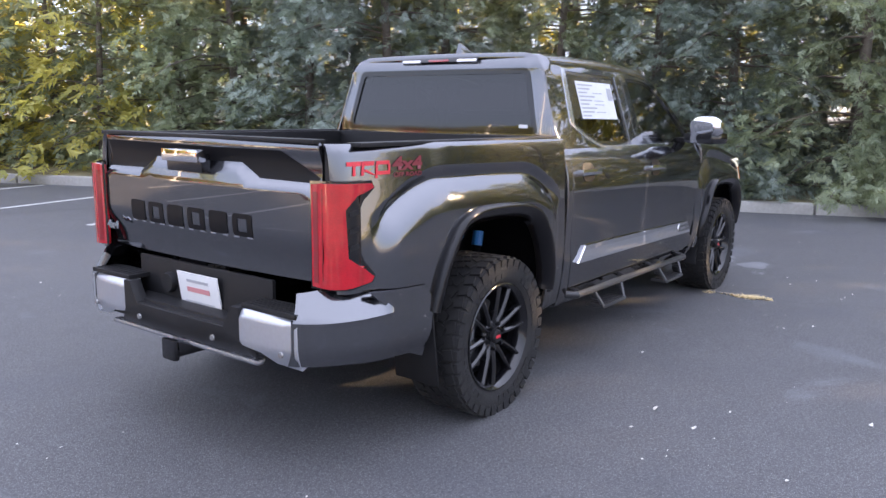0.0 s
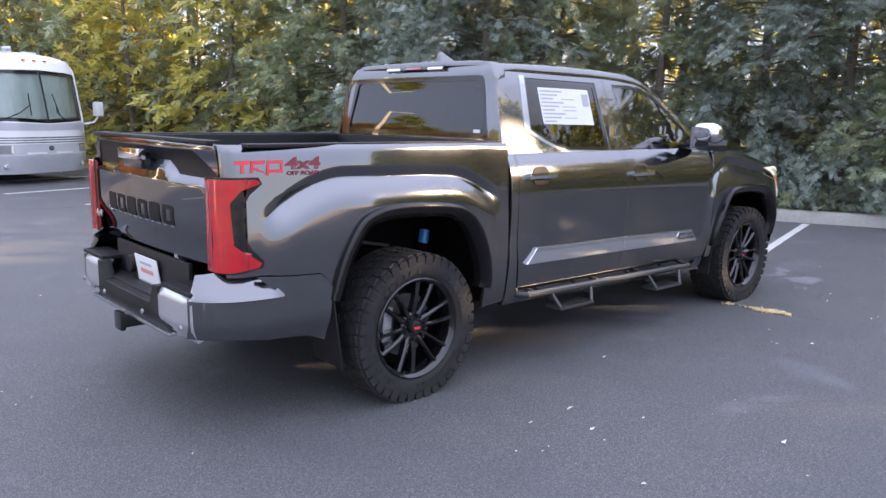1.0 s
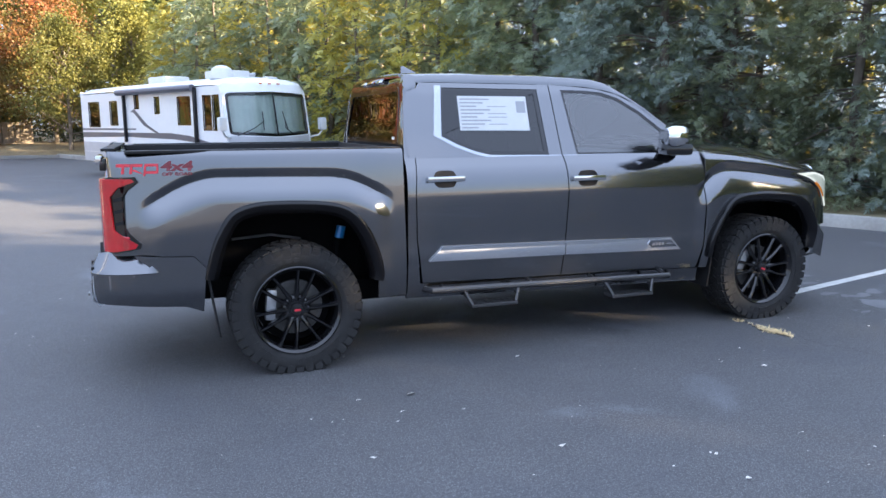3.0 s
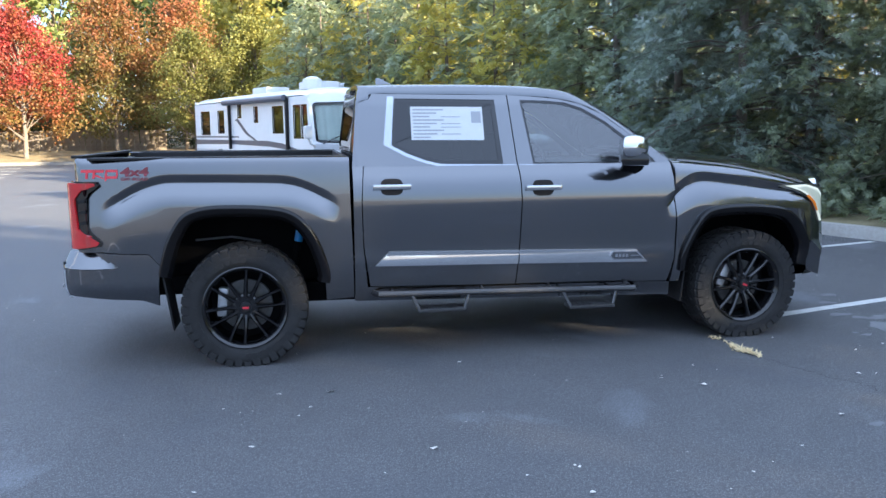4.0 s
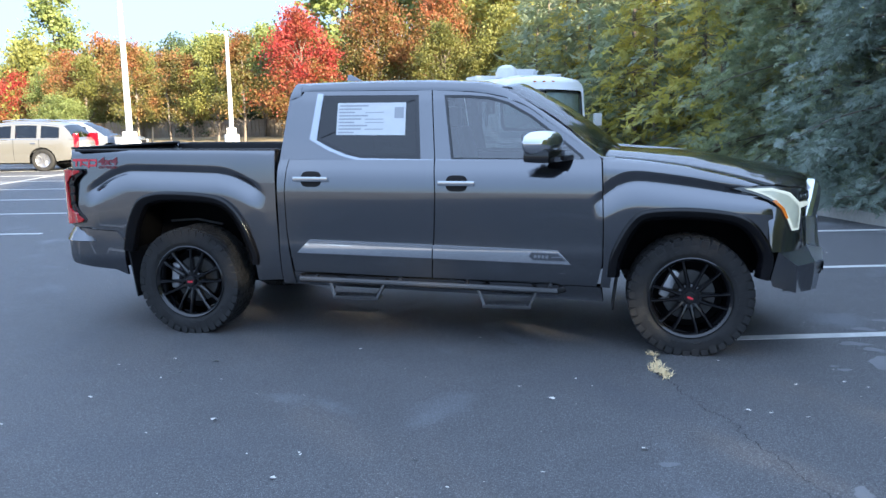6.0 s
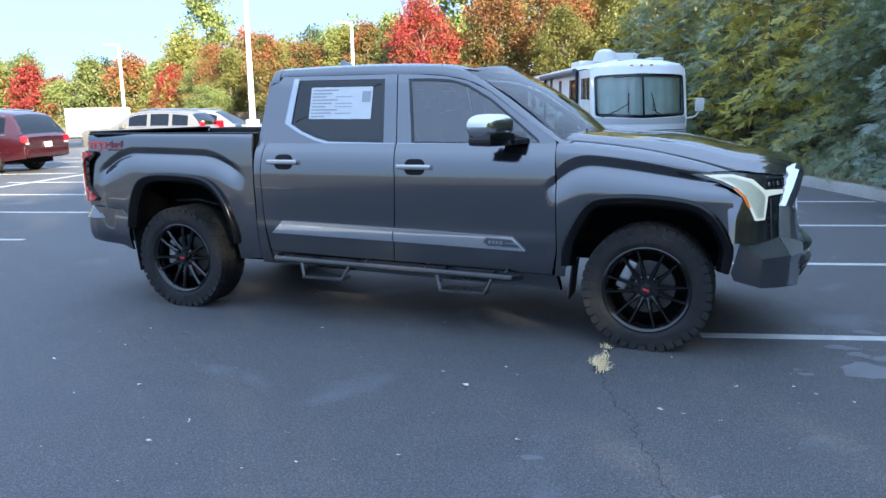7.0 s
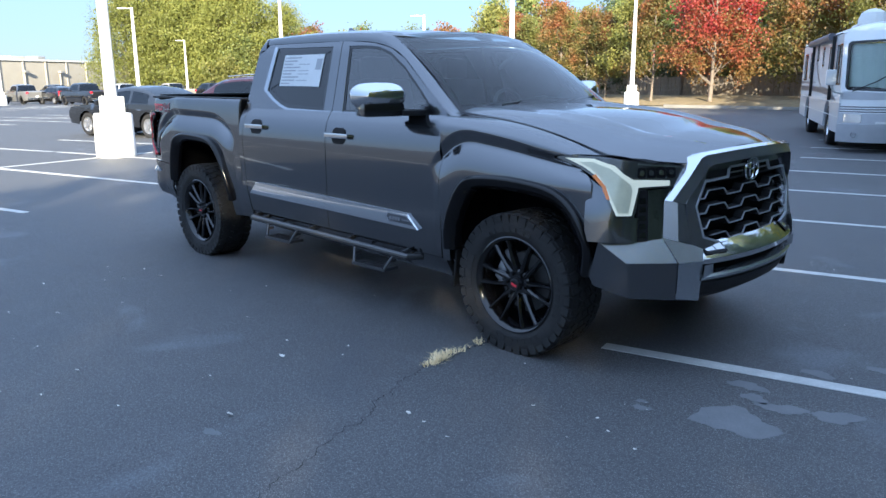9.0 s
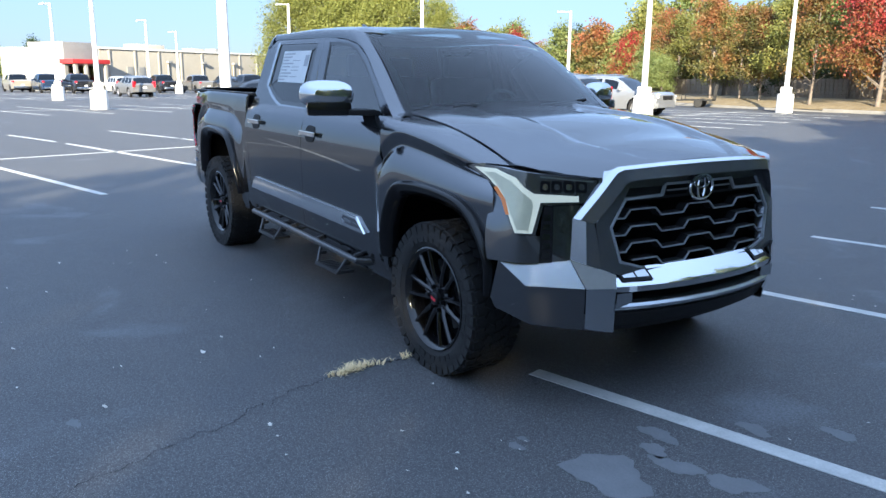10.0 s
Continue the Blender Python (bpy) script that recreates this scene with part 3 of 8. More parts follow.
        for k in range(7):
            part("step_rib", box(bmesh.new(), (x0 - 0.13 + k * 0.043, yb, zr - 0.0995), (0.012, 0.10, 0.006), None, 0.0), STEP_BLACK, rail)
    # door mirror
    b = bmesh.new()
    box(b, (2.80, s * 0.955, 1.352), (0.16, 0.17, 0.035), Euler((0, 0, s * 0.25)).to_matrix(), 0.012)
    base = part("mirror", b, BLACK, truck)
    b = bmesh.new()
    box(b, (2.705, s * 1.120, 1.372), (0.19, 0.27, 0.085), Euler((0, 0, s * 0.38)).to_matrix(), 0.03)
    part("housing", b, GLOSS_BLACK, base)
    b = bmesh.new()
    vs = []
    sp = lambda v, e: math.copysign(abs(v) ** e, v)
    for i in range(13):
        la = -math.pi / 2 + math.pi * i / 12
        vs.append([b.verts.new((2.695 + 0.105 * sp(math.cos(la), 0.7) * sp(math.cos(2 * math.pi * k / 24), 0.75) - s * 0.055 * sp(math.cos(la), 0.6) * sp(math.sin(2 * math.pi * k / 24), 0.5), s * 1.130 + 0.140 * sp(math.cos(la), 0.6) * sp(math.sin(2 * math.pi * k / 24), 0.5), 1.455 + 0.085 * sp(math.sin(la), 0.85))) for k in range(24)])
    for r0, r1 in zip(vs, vs[1:]):
        for k in range(24):
            b.faces.new((r0[k], r0[(k + 1) % 24], r1[(k + 1) % 24], r1[k]))
    bmesh.ops.remove_doubles(b, verts=b.verts[:], dist=1e-5)
    part("mirror_cap", b, CHROME, base, "polished chrome cap", 70)
    b = bmesh.new()
    box(b, (2.618, s * 1.115, 1.42), (0.006, 0.17, 0.16), Euler((0, 0, s * 0.15)).to_matrix(), 0.0)
    part("mirror_glass", b, CHROME, base)
    # tail lamp on the corner
    def lamp_pt(a, z, o=0.008):
        """a: metres round the corner from the tailgate (0) to the side."""
        if a < 0.07:
            x, y, nx, ny = -1.085 + 0.25 * a, 0.770 + a, -0.97, 0.24
        elif a < 0.22:
            w = (a - 0.07) / 0.15 * math.pi / 2
            r = 0.15 / (math.pi / 2)
            x, y = -1.0675 + r - r * math.cos(w), 0.840 + r * math.sin(w) * 0.8
            nx, ny = -math.cos(w), math.sin(w)
        else:
            x = -1.068 + 0.0955 + (a - 0.22)
            y, nx, ny = 0.9214 + 0.06 * (a - 0.22), 0.0, 1.0
        return (x + nx * o, -(y + ny * o), z)

    def swell(a):
        return 0.009 + 0.011 * smoothstep(0.0, 0.05, a) + 0.012 * math.sin(min(1, max(0, a / 0.16)) * 3.14)

    lm = [(0.0, 0.832), (0.16, 0.828), (0.27, 0.845), (0.285, 0.865), (0.20, 0.925), (0.165, 0.955), (0.155, 1.15), (0.20, 1.205), (0.285, 1.235), (0.27, 1.252), (0.05, 1.254), (0.0, 1.248)]
    lamp = skin("tail_lamp", lm, lambda a, z: lamp_pt(a, z, swell(a)), RED_LENS, truck, step=0.02, mirror=mir, depth=0.025, label="red tail lamp")
    skin("lamp_back", [(-0.006, 0.822), (0.17, 0.818), (0.296, 0.840), (0.305, 0.868), (0.245, 0.930), (0.225, 0.965), (0.222, 1.155), (0.240, 1.185), (0.302, 1.232), (0.284, 1.262), (-0.006, 1.262)], lambda a, z: lamp_pt(a, z, 0.006), GLOSS_BLACK, lamp, step=0.02, mirror=mir, depth=0.01)
    skin("lamp_strip", [(0.012, 0.85), (0.042, 0.85), (0.040, 1.22), (0.010, 1.22)], lambda a, z: lamp_pt(a, z, swell(a) + 0.0015), DEEP_RED, lamp, step=0.02, mirror=mir, depth=0.004)
    skin("lamp_strip", [(0.06, 0.86), (0.072, 0.86), (0.072, 1.235), (0.06, 1.235)], lambda a, z: lamp_pt(a, z, swell(a) + 0.0015), DEEP_RED, lamp, step=0.02, mirror=mir, depth=0.004)
    for zz in (0.98, 1.05, 1.12):
        skin("lamp_fin", [(0.172, zz), (0.214, zz + 0.01), (0.214, zz + 0.03), (0.172, zz + 0.02)], lambda a, z: lamp_pt(a, z, 0.012), BLACK, lamp, step=0.03, mirror=mir, depth=0.006)

# bed: rails, floor, inner walls, front wall
for s in (-1, 1):
    bm = bmesh.new()
    box(bm, (-0.12, s * 0.872, 1.404), (1.66, 0.085, 0.018), None, 0.008)
    part("bed_rail_cap", bm, BLACK, truck)
    part("bed_inner_wall", box(bmesh.new(), (-0.16, s * 0.80, 1.262), (1.74, 0.03, 0.285), None, 0.008), BLACK, truck)
part("bed_floor", box(bmesh.new(), (-0.16, 0, 1.13), (1.76, 1.62, 0.03), None, 0), BLACK, truck)
part("bed_front_wall", box(bmesh.new(), (0.70, 0, 1.13), (0.03, 1.70, 0.55), None, 0.006), BLACK, truck)


# rear face, drawn over (a, z) with a = -y
def tail_map(o):
    def f(a, z):
        x = -1.075 + 0.035 * (a / 0.8) ** 2 + float(I(z, [0.80, 1.0, 1.22, 1.28, 1.33, 1.40, 1.415], [0.02, 0.0, 0.0, 0.012, 0.010, -0.012, 0.0]))
        return (x - o, -a, z)
    return f


TG = [(-0.775, 0.83), (0.775, 0.83), (0.775, 1.412), (-0.775, 1.412)]
tailgate = skin("tailgate", TG, tail_map(0.0), PAINT, truck, step=0.04, depth=0.05)
part("tailgate_cap", box(bmesh.new(), (-1.045, 0, 1.416), (0.075, 1.55, 0.018), None, 0.006), BLACK, tailgate)
# dark band with a shaped lower edge
band = [(-0.765, 1.235), (0.765, 1.235), (0.765, 1.268), (0.56, 1.372), (-0.765, 1.378)]
skin("tailgate_band", band, tail_map(0.003), CUP, tailgate, step=0.04, depth=0.004, label="black upper tailgate panel")
# swollen lower field that rises round the handle
field = [(-0.765, 0.86), (0.765, 0.86), (0.765, 1.245), (0.43, 1.250), (0.315, 1.312), (-0.315, 1.312), (-0.43, 1.250), (-0.765, 1.245)]


def field_map(a, z):
    x, y, zz = tail_map(0.0)(a, z)
    top = float(I(abs(a), [0, 0.315, 0.43, 0.765], [1.312, 1.312, 1.250, 1.245]))
    return (x - 0.004 - 0.030 * min(1.0, max(0.0, (top - z) / 0.045)) * (1 - smoothstep(1.05, 0.86, z) * 0.9), y, zz)


skin("tailgate_field", field, field_map, PAINT, tailgate, step=0.03, depth=0.012)
b = box(bmesh.new(), (-1.115, 0, 1.30), (0.05, 0.26, 0.085), None, 0.012)
part("handle_recess", b, GLOSS_BLACK, tailgate)
b = box(bmesh.new(), (-1.140, 0, 1.332), (0.05, 0.27, 0.058), None, 0.014)
part("tailgate_handle", b, CHROME, tailgate, "chrome tailgate handle")
for k in range(6):
    c = -0.415 + k * 0.160
    blk = round_loop([(c - 0.062, 0.990), (c + 0.062, 0.990), (c + 0.062, 1.092), (c - 0.062, 1.092)], 0.018, 2)
    core = [(c - 0.030, 1.012), (c + 0.030, 1.012), (c + 0.030, 1.070), (c - 0.030, 1.070)] if k % 2 else [(c - 0.062 + 0.045, 0.9902), (c + 0.017, 0.9902), (c + 0.017, 1.062), (c - 0.017, 1.062)]
    stamp = skin("stamped_shape", blk, lambda a, z: tuple(Vector(field_map(a - 0.035, z)) - Vector((0.003, 0, 0))), CUP, tailgate, holes=[core] if k % 2 else [], step=0.05, depth=0.004, label="" if k else "stamped dark block lettering shapes")
    for e0, e1 in ((c - 0.060, c - 0.024), (c + 0.024, c + 0.060)):
        skin("stamp_edge", [(e0, 0.984), (e1, 0.984), (e1, 0.991), (e0, 0.991)], lambda a, z: tuple(Vector(field_map(a - 0.035, z)) - Vector((0.004, 0, 0))), POLISHED, tailgate, step=0, depth=0.003)
words("tailgate_badge", "4x4", 0.055, Matrix(((0, 0, -1, -1.105), (-1, 0, 0, 0.675), (0, 1, 0, 0.945), (0, 0, 0, 1))) @ Matrix.Diagonal((1.2, 1, 1, 1)), CHROME, tailgate, 0.003, bold=0.002)


# rear bumper
def rb_map(o, lift=0.0):
    def f(a, z):
        w = abs(a)
        x = -1.212 + 0.012 * (w / 0.6) ** 2 + 0.012 * smoothstep(0.60, 0.78, w) + 0.03 * smoothstep(0.56, 0.46, z)
        return (x - o, -a, z)
    return f


bumper = part("rear_bumper", box(bmesh.new(), (-1.09, 0, 0.565), (0.16, 1.50, 0.12), None, 0.02), BLACK, truck, "rear bumper with grey end caps and step")
for s in (-1, 1):
    end = [(0.435, 0.545), (0.56, 0.53), (0.64, 0.492), (0.768, 0.480), (0.764, 0.708), (0.435, 0.708)]
    end = end if s > 0 else [(-a, z) for a, z in end][::-1]
    skin("end_cap", end, lambda a, z: (rb_map(0.0)(a, z)[0] + 0.03 * smoothstep(0.67, 0.71, z), -a, z), END_CAP, bumper, step=0.03, depth=0.06, label="satin grey metal end cap")
    pad = box(bmesh.new(), (-1.115, s * 0.595, 0.712), (0.14, 0.335, 0.022), None, 0.006)
    part("step_pad", pad, BLACK, bumper)
    for k in range(5):
        part("pad_rib", box(bmesh.new(), (-1.165 + k * 0.025, s * 0.595, 0.7245), (0.010, 0.29, 0.004), None, 0), BLACK, bumper)
mid = [(-0.50, 0.49), (0.50, 0.49), (0.435, 0.56), (0.435, 0.705), (0.385, 0.705), (0.33, 0.605), (-0.33, 0.605), (-0.385, 0.705), (-0.435, 0.705), (-0.435, 0.56)]
skin("bumper_face", mid, rb_map(0.002), BLACK, bumper, step=0.06, depth=0.06)
part("centre_step", box(bmesh.new(), (-1.135, 0, 0.60), (0.13, 0.70, 0.02), None, 0.006), BLACK, bumper)
part("lower_lip", box(bmesh.new(), (-1.185, 0, 0.482), (0.05, 1.10, 0.022), None, 0.012), SATIN, bumper)
part("plate_panel", box(bmesh.new(), (-1.06, 0, 0.70), (0.02, 1.0, 0.22), None, 0.006), BLACK, bumper)
part("dealer_plate", box(bmesh.new(), (-1.085, 0.0, 0.692), (0.006, 0.305, 0.165), Euler((0, radians(-8), 0)).to_matrix(), 0.002), WHITE, bumper, "white dealer plate")
part("plate_bar", box(bmesh.new(), (-1.0905, 0, 0.692), (0.002, 0.17, 0.024), Euler((0, radians(-8), 0)).to_matrix(), 0), PINK, bumper)
part("plate_bar", box(bmesh.new(), (-1.0965, 0, 0.735), (0.002, 0.16, 0.014), Euler((0, radians(-8), 0)).to_matrix(), 0), GREYTEXT, bumper)
part("plate_bar", box(bmesh.new(), (-1.082, 0, 0.628), (0.002, 0.22, 0.012), Euler((0, radians(-8), 0)).to_matrix(), 0), GREYTEXT, bumper)
part("trailer_socket", lathe(bmesh.new(), [(0.0, -0.02), (0.045, -0.02), (0.05, -0.01), (0.05, 0.03)], 20, "X", (-1.08, 0.24, 0.70)), BLACK, bumper)
hb = bmesh.new()
box(hb, (-1.14, 0.02, 0.44), (0.22, 0.075, 0.075), None, 0.008)
box(hb, (-1.24, 0.02, 0.44), (0.03, 0.10, 0.10), None, 0.012)
part("hitch_receiver", hb, GLOSS_BLACK, bumper)
for k in (-0.70, -0.28, 0.28, 0.70):
    part("parking_sensor", lathe(bmesh.new(), [(0.0, -0.004), (0.012, -0.004), (0.014, 0.004)], 12, "X", (rb_map(0.022)(-k, 0.55)[0], k, 0.55)), STEEL, bumper)

# cab shell: roof, back wall, windshield, dash
def roof_map(x, y):
    w = abs(y) / 0.70
    z = 1.918 - 0.010 * w * w - 0.05 * max(0.0, w - 0.86) ** 1.5 * 18 * 0.35
    z -= 0.020 * ((x - 1.55) / 0.7) ** 2 if x > 1.55 else 0.012 * ((1.55 - x) / 0.7) ** 2
    z -= 0.06 * smoothstep(2.2, 2.62, x)
    z += 0.008 * smoothstep(0.42, 0.36, w) * smoothstep(2.3, 2.2, x) * smoothstep(0.9, 1.0, x)
    return (x, y, z)


def roof_edge(x):
    return float(I(x, [0.8, 2.1, 2.35, 2.5], [0.70, 0.70, 0.695, 0.68]))


roof_out = [(0.805, -0.64), (0.90, -0.70), (2.10, -0.70), (2.36, -0.695), (2.44, -0.60), (2.50, -0.35), (2.52, 0), (2.50, 0.35), (2.44, 0.60), (2.36, 0.695), (2.10, 0.70), (0.90, 0.70), (0.805, 0.64), (0.79, 0.3), (0.79, -0.3)]
skin("roof", roof_out, roof_map, PAINT, truck, step=0.06, depth=0.03)
# gutter strip from roof edge down to the door tops, along to the windshield foot
for mir in (False, True):
    bm = bmesh.new()
    s = 1 if mir else -1
    rows = []
    for (x, z) in curve_through([(0.872, 1.795), (0.90, 1.832), (1.2, 1.833), (1.6, 1.831), (2.06, 1.820), (2.25, 1.803), (2.42, 1.767), (2.58, 1.695), (2.80, 1.539), (3.075, 1.356), (3.16, 1.31)], 5):
        yo = glass_half(z)
        # inner edge lies on the roof or on the windshield's side
        if x < 2.36:
            yi = roof_edge(x) - 0.002
            zi = roof_map(x, yi)[2]
            xi = x if x > 0.9 else x - 0.01
        else:
            f = min(1, (x - 2.36) / 0.76)
            xi = x + 0.02
            v = min(1.0, max(0.0, (3.10 - xi) / 0.74))
            yi = 0.815 - 0.125 * v
            zi = max(z + 0.004, 1.345 + 0.500 * v + 0.03 * math.sin(v * 3.14) + 0.008)
        yi, zi = s * yi, zi
        ring = []
        for k in range(6):
            w = k / 5
            # bulging quarter between the two edges
            py = yo * math.cos(w * math.pi / 2) + abs(yi) * (1 - math.cos(w * math.pi / 2))
            pz = z + (zi - z) * math.sin(w * math.pi / 2)
            ring.append(bm.verts.new((x + (xi - x) * w, s * py, pz)))
        rows.append(ring)
    for i in range(len(rows) - 1):
        for k in range(5):
            f = (rows[i][k], rows[i + 1][k], rows[i + 1][k + 1], rows[i][k + 1])
            bm.faces.new(f if not mir else f[::-1])
    part("roof_rail", bm, PAINT, truck, sharp=60)


# rear corner between back wall and roof rail
for s in (-1, 1):
    edge_a, edge_b = [], []
    for k in range(6):
        w = k / 5
        yo, yi = glass_half(1.795), 0.698
        edge_a.append((0.876, s * (yo * math.cos(w * math.pi / 2) + yi * (1 - math.cos(w * math.pi / 2))), 1.795 + (roof_map(0.88, yi)[2] - 1.795) * math.sin(w * math.pi / 2)))
        a_, z_ = float(I(w, [0, 0.3, 0.8, 1], [0.772, 0.766, 0.70, 0.66])), float(I(w, [0, 0.3, 0.8, 1], [1.765, 1.79, 1.875, 1.888]))
        edge_b.append((0.742 + 0.045 * smoothstep(1.40, 1.82, z_) + 0.025 * smoothstep(1.80, 1.90, z_) + 0.06 * max(0, a_ / 0.9 - 0.75) ** 2 * 8, s * a_, z_))
    edge_m = [tuple((Vector(p) + Vector(q)) / 2 + Vector((-0.004, s * 0.006, 0.004))) for p, q in zip(edge_a, edge_b)]
    bm = bmesh.new()
    vs = [[bm.verts.new(p) for p in r] for r in (edge_a, edge_m, edge_b)]
    for r0, r1 in zip(vs, vs[1:]):
        for k in range(5):
            bm.faces.new((r0[k], r0[k + 1], r1[k + 1], r1[k]))
    bmesh.ops.recalc_face_normals(bm, faces=bm.faces[:])
    part("roof_corner", bm, PAINT, truck, sharp=60)


def shield(u, v):
    """u: -1..1 across, v: 0 foot .. 1 top."""
    w = 0.815 - 0.125 * v
    x = 3.10 - 0.74 * v + (0.16 - 0.03 * v) * (1 - u * u) + 0.03 * math.sin(v * 3.14)
    z = 1.345 + 0.500 * v + 0.045 * (1 - u * u) * v + 0.035 * (1 - u * u) * (1 - v)
    return (x, w * u, z + 0.03 * math.sin(v * 3.14))


skin("windshield", [(-1, 0), (1, 0), (1, 1), (-1, 1)], lambda u, v: shield(u, v), SCREEN_GLASS, truck, step=(0.1, 0.1), depth=0.006)
skin("windshield_band", [(-1, 0), (1, 0), (1, 1), (-1, 1)], lambda u, v: tuple(Vector(shield(u, v)) - Vector((0.006, 0, 0.008))), GLOSS_BLACK, truck, holes=[[(-0.93, 0.09), (0.93, 0.09), (0.92, 0.93), (0.12, 0.93), (0.09, 0.83), (-0.09, 0.83), (-0.12, 0.93), (-0.92, 0.93)]], step=(0.2, 0.2), depth=0.002)


def back_map(o):
    def f(a, z):
        return (0.742 + 0.045 * smoothstep(1.40, 1.82, z) + 0.025 * smoothstep(1.80, 1.90, z) + 0.06 * max(0, abs(a) / 0.9 - 0.75) ** 2 * 8 - o, -a, z)
    return f


RG = [(-0.745, 1.43), (0.745, 1.43), (0.655, 1.795), (-0.655, 1.795)]
cab_back = [(-0.88, 0.55), (0.88, 0.55), (0.905, 1.335), (0.80, 1.66), (0.765, 1.79), (0.70, 1.875), (0.60, 1.897), (-0.60, 1.897), (-0.70, 1.875), (-0.765, 1.79), (-0.80, 1.66), (-0.905, 1.335)]
skin("cab_back", cab_back, back_map(0), PAINT, truck, holes=[round_loop(RG, 0.04)], step=0.06, depth=0.02)
rg = skin("rear_window", round_loop(offset_loop(RG, -0.005), 0.04), back_map(-0.006), PRIVACY, truck, step=0.1, depth=0.004, label="dark tinted rear window")
skin("rear_window_frame", round_loop(offset_loop(RG, -0.012), 0.04), back_map(0.003), GLOSS_BLACK, truck, holes=[round_loop(offset_loop(RG, 0.022), 0.03)], step=0.2, depth=0.01)
part("window_label", box(bmesh.new(), (0.744, -0.66, 1.455), (0.002, 0.06, 0.035), None, 0), WHITE, rg)
for s in (-1, 1):
    pil = [(0.742, 1.33), (0.822, 1.335), (0.872, 1.79), (0.86, 1.80), (0.80, 1.80), (0.787, 1.79)]
    skin("c_pillar", pil, upper_map, PAINT, truck, step=0.06, mirror=s > 0)
chm = part("high_brake_lamp", box(bmesh.new(), (0.803, 0, 1.856), (0.05, 0.60, 0.034), Euler((0, radians(28), 0)).to_matrix(), 0.01), GLOSS_BLACK, truck)
for k in (-0.22, 0.22):
    part("cargo_lens", box(bmesh.new(), (0.789, k, 1.853), (0.035, 0.15, 0.020), Euler((0, radians(28), 0)).to_matrix(), 0.006), CLEAR_LENS, chm)
part("brake_lens", box(bmesh.new(), (0.789, 0, 1.855), (0.035, 0.16, 0.016), Euler((0, radians(28), 0)).to_matrix(), 0.005), DEEP_RED, chm)
fin = bmesh.new()
fv = [fin.verts.new(p) for p in ((1.0, -0.03, 1.905), (1.0, 0.03, 1.905), (1.20, 0.02, 1.905), (1.20, -0.02, 1.905), (1.005, -0.008, 1.988), (1.005, 0.008, 1.988), (1.03, 0, 1.992))]
for f in ((0, 3, 4), (3, 6, 4), (1, 5, 2), (2, 5, 6), (0, 4, 5, 1), (4, 6, 5), (3, 2, 6)):
    fin.faces.new([fv[i] for i in f])
part("roof_antenna", fin, PAINT, truck)

# interior
part("cabin_floor", box(bmesh.new(), (1.9, 0, 0.62), (2.3, 1.70, 0.06), None, 0), INTERIOR, truck)
part("dashboard", box(bmesh.new(), (2.86, 0, 1.20), (0.50, 1.56, 0.24), None, 0.06), INTERIOR, truck)
part("headliner", box(bmesh.new(), (1.55, 0, 1.83), (1.35, 1.30, 0.02), None, 0), INTERIOR, truck)
for s in (-1, 1):
    part("inner_door", box(bmesh.new(), (1.95, s * 0.86, 0.98), (2.2, 0.04, 0.66), None, 0.01), INTERIOR, truck)
    for sx in (2.12, 1.15):
        st = part("seat", box(bmesh.new(), (sx + 0.10, s * 0.42, 0.92), (0.50, 0.54, 0.20), None, 0.05), INTERIOR, truck)
        part("seat_back", box(bmesh.new(), (sx - 0.18, s * 0.42, 1.25), (0.16, 0.52, 0.62), Euler((0, radians(-12), 0)).to_matrix(), 0.06), INTERIOR, st)
        part("headrest", box(bmesh.new(), (sx - 0.28, s * 0.42, 1.64), (0.10, 0.26, 0.17), None, 0.04), INTERIOR, st)
wb = bmesh.new()
lathe(wb, [(0.185 + 0.014 * math.cos(2 * math.pi * k / 8), 0.014 * math.sin(2 * math.pi * k / 8)) for k in range(8)], 24, "X", (0, 0, 0), True)
box(wb, (0, 0, 0), (0.03, 0.34, 0.05), None, 0.01)
wheel = part("steering_wheel", wb, INTERIOR, truck)
wheel.matrix_basis = pose(2.50, 0.40, 1.30, 0, -22, 0)


# hood
def hood_map(x, y):
    w = abs(y) / hood_edge(x)
    z = hood_seam(x) + 0.004 + 0.042 * (1 - min(1.0, max(0.0, (w - 0.76) / 0.25)) ** 1.6) + 0.010 * smoothstep(0.78, 0.58, w) - 0.016 * smoothstep(0.56, 0.50, w) + 0.012 * (1 - min(1, w / 0.5) ** 2)
    z += 0.018 * smoothstep(4.0, 4.5, x) * (1 - w * w)
    z += 0.058 * smoothstep(3.35, 4.05, x) * (1 - 0.8 * smoothstep(4.30, 4.57, x)) * max(0.0, 1 - w * w)
    nose = 4.578 - 0.035 * (abs(y) / 0.56) ** 2
    z -= 0.050 * max(0.0, 1 - max(0.0, nose - x) / 0.16) ** 2
    return (x, y, z)


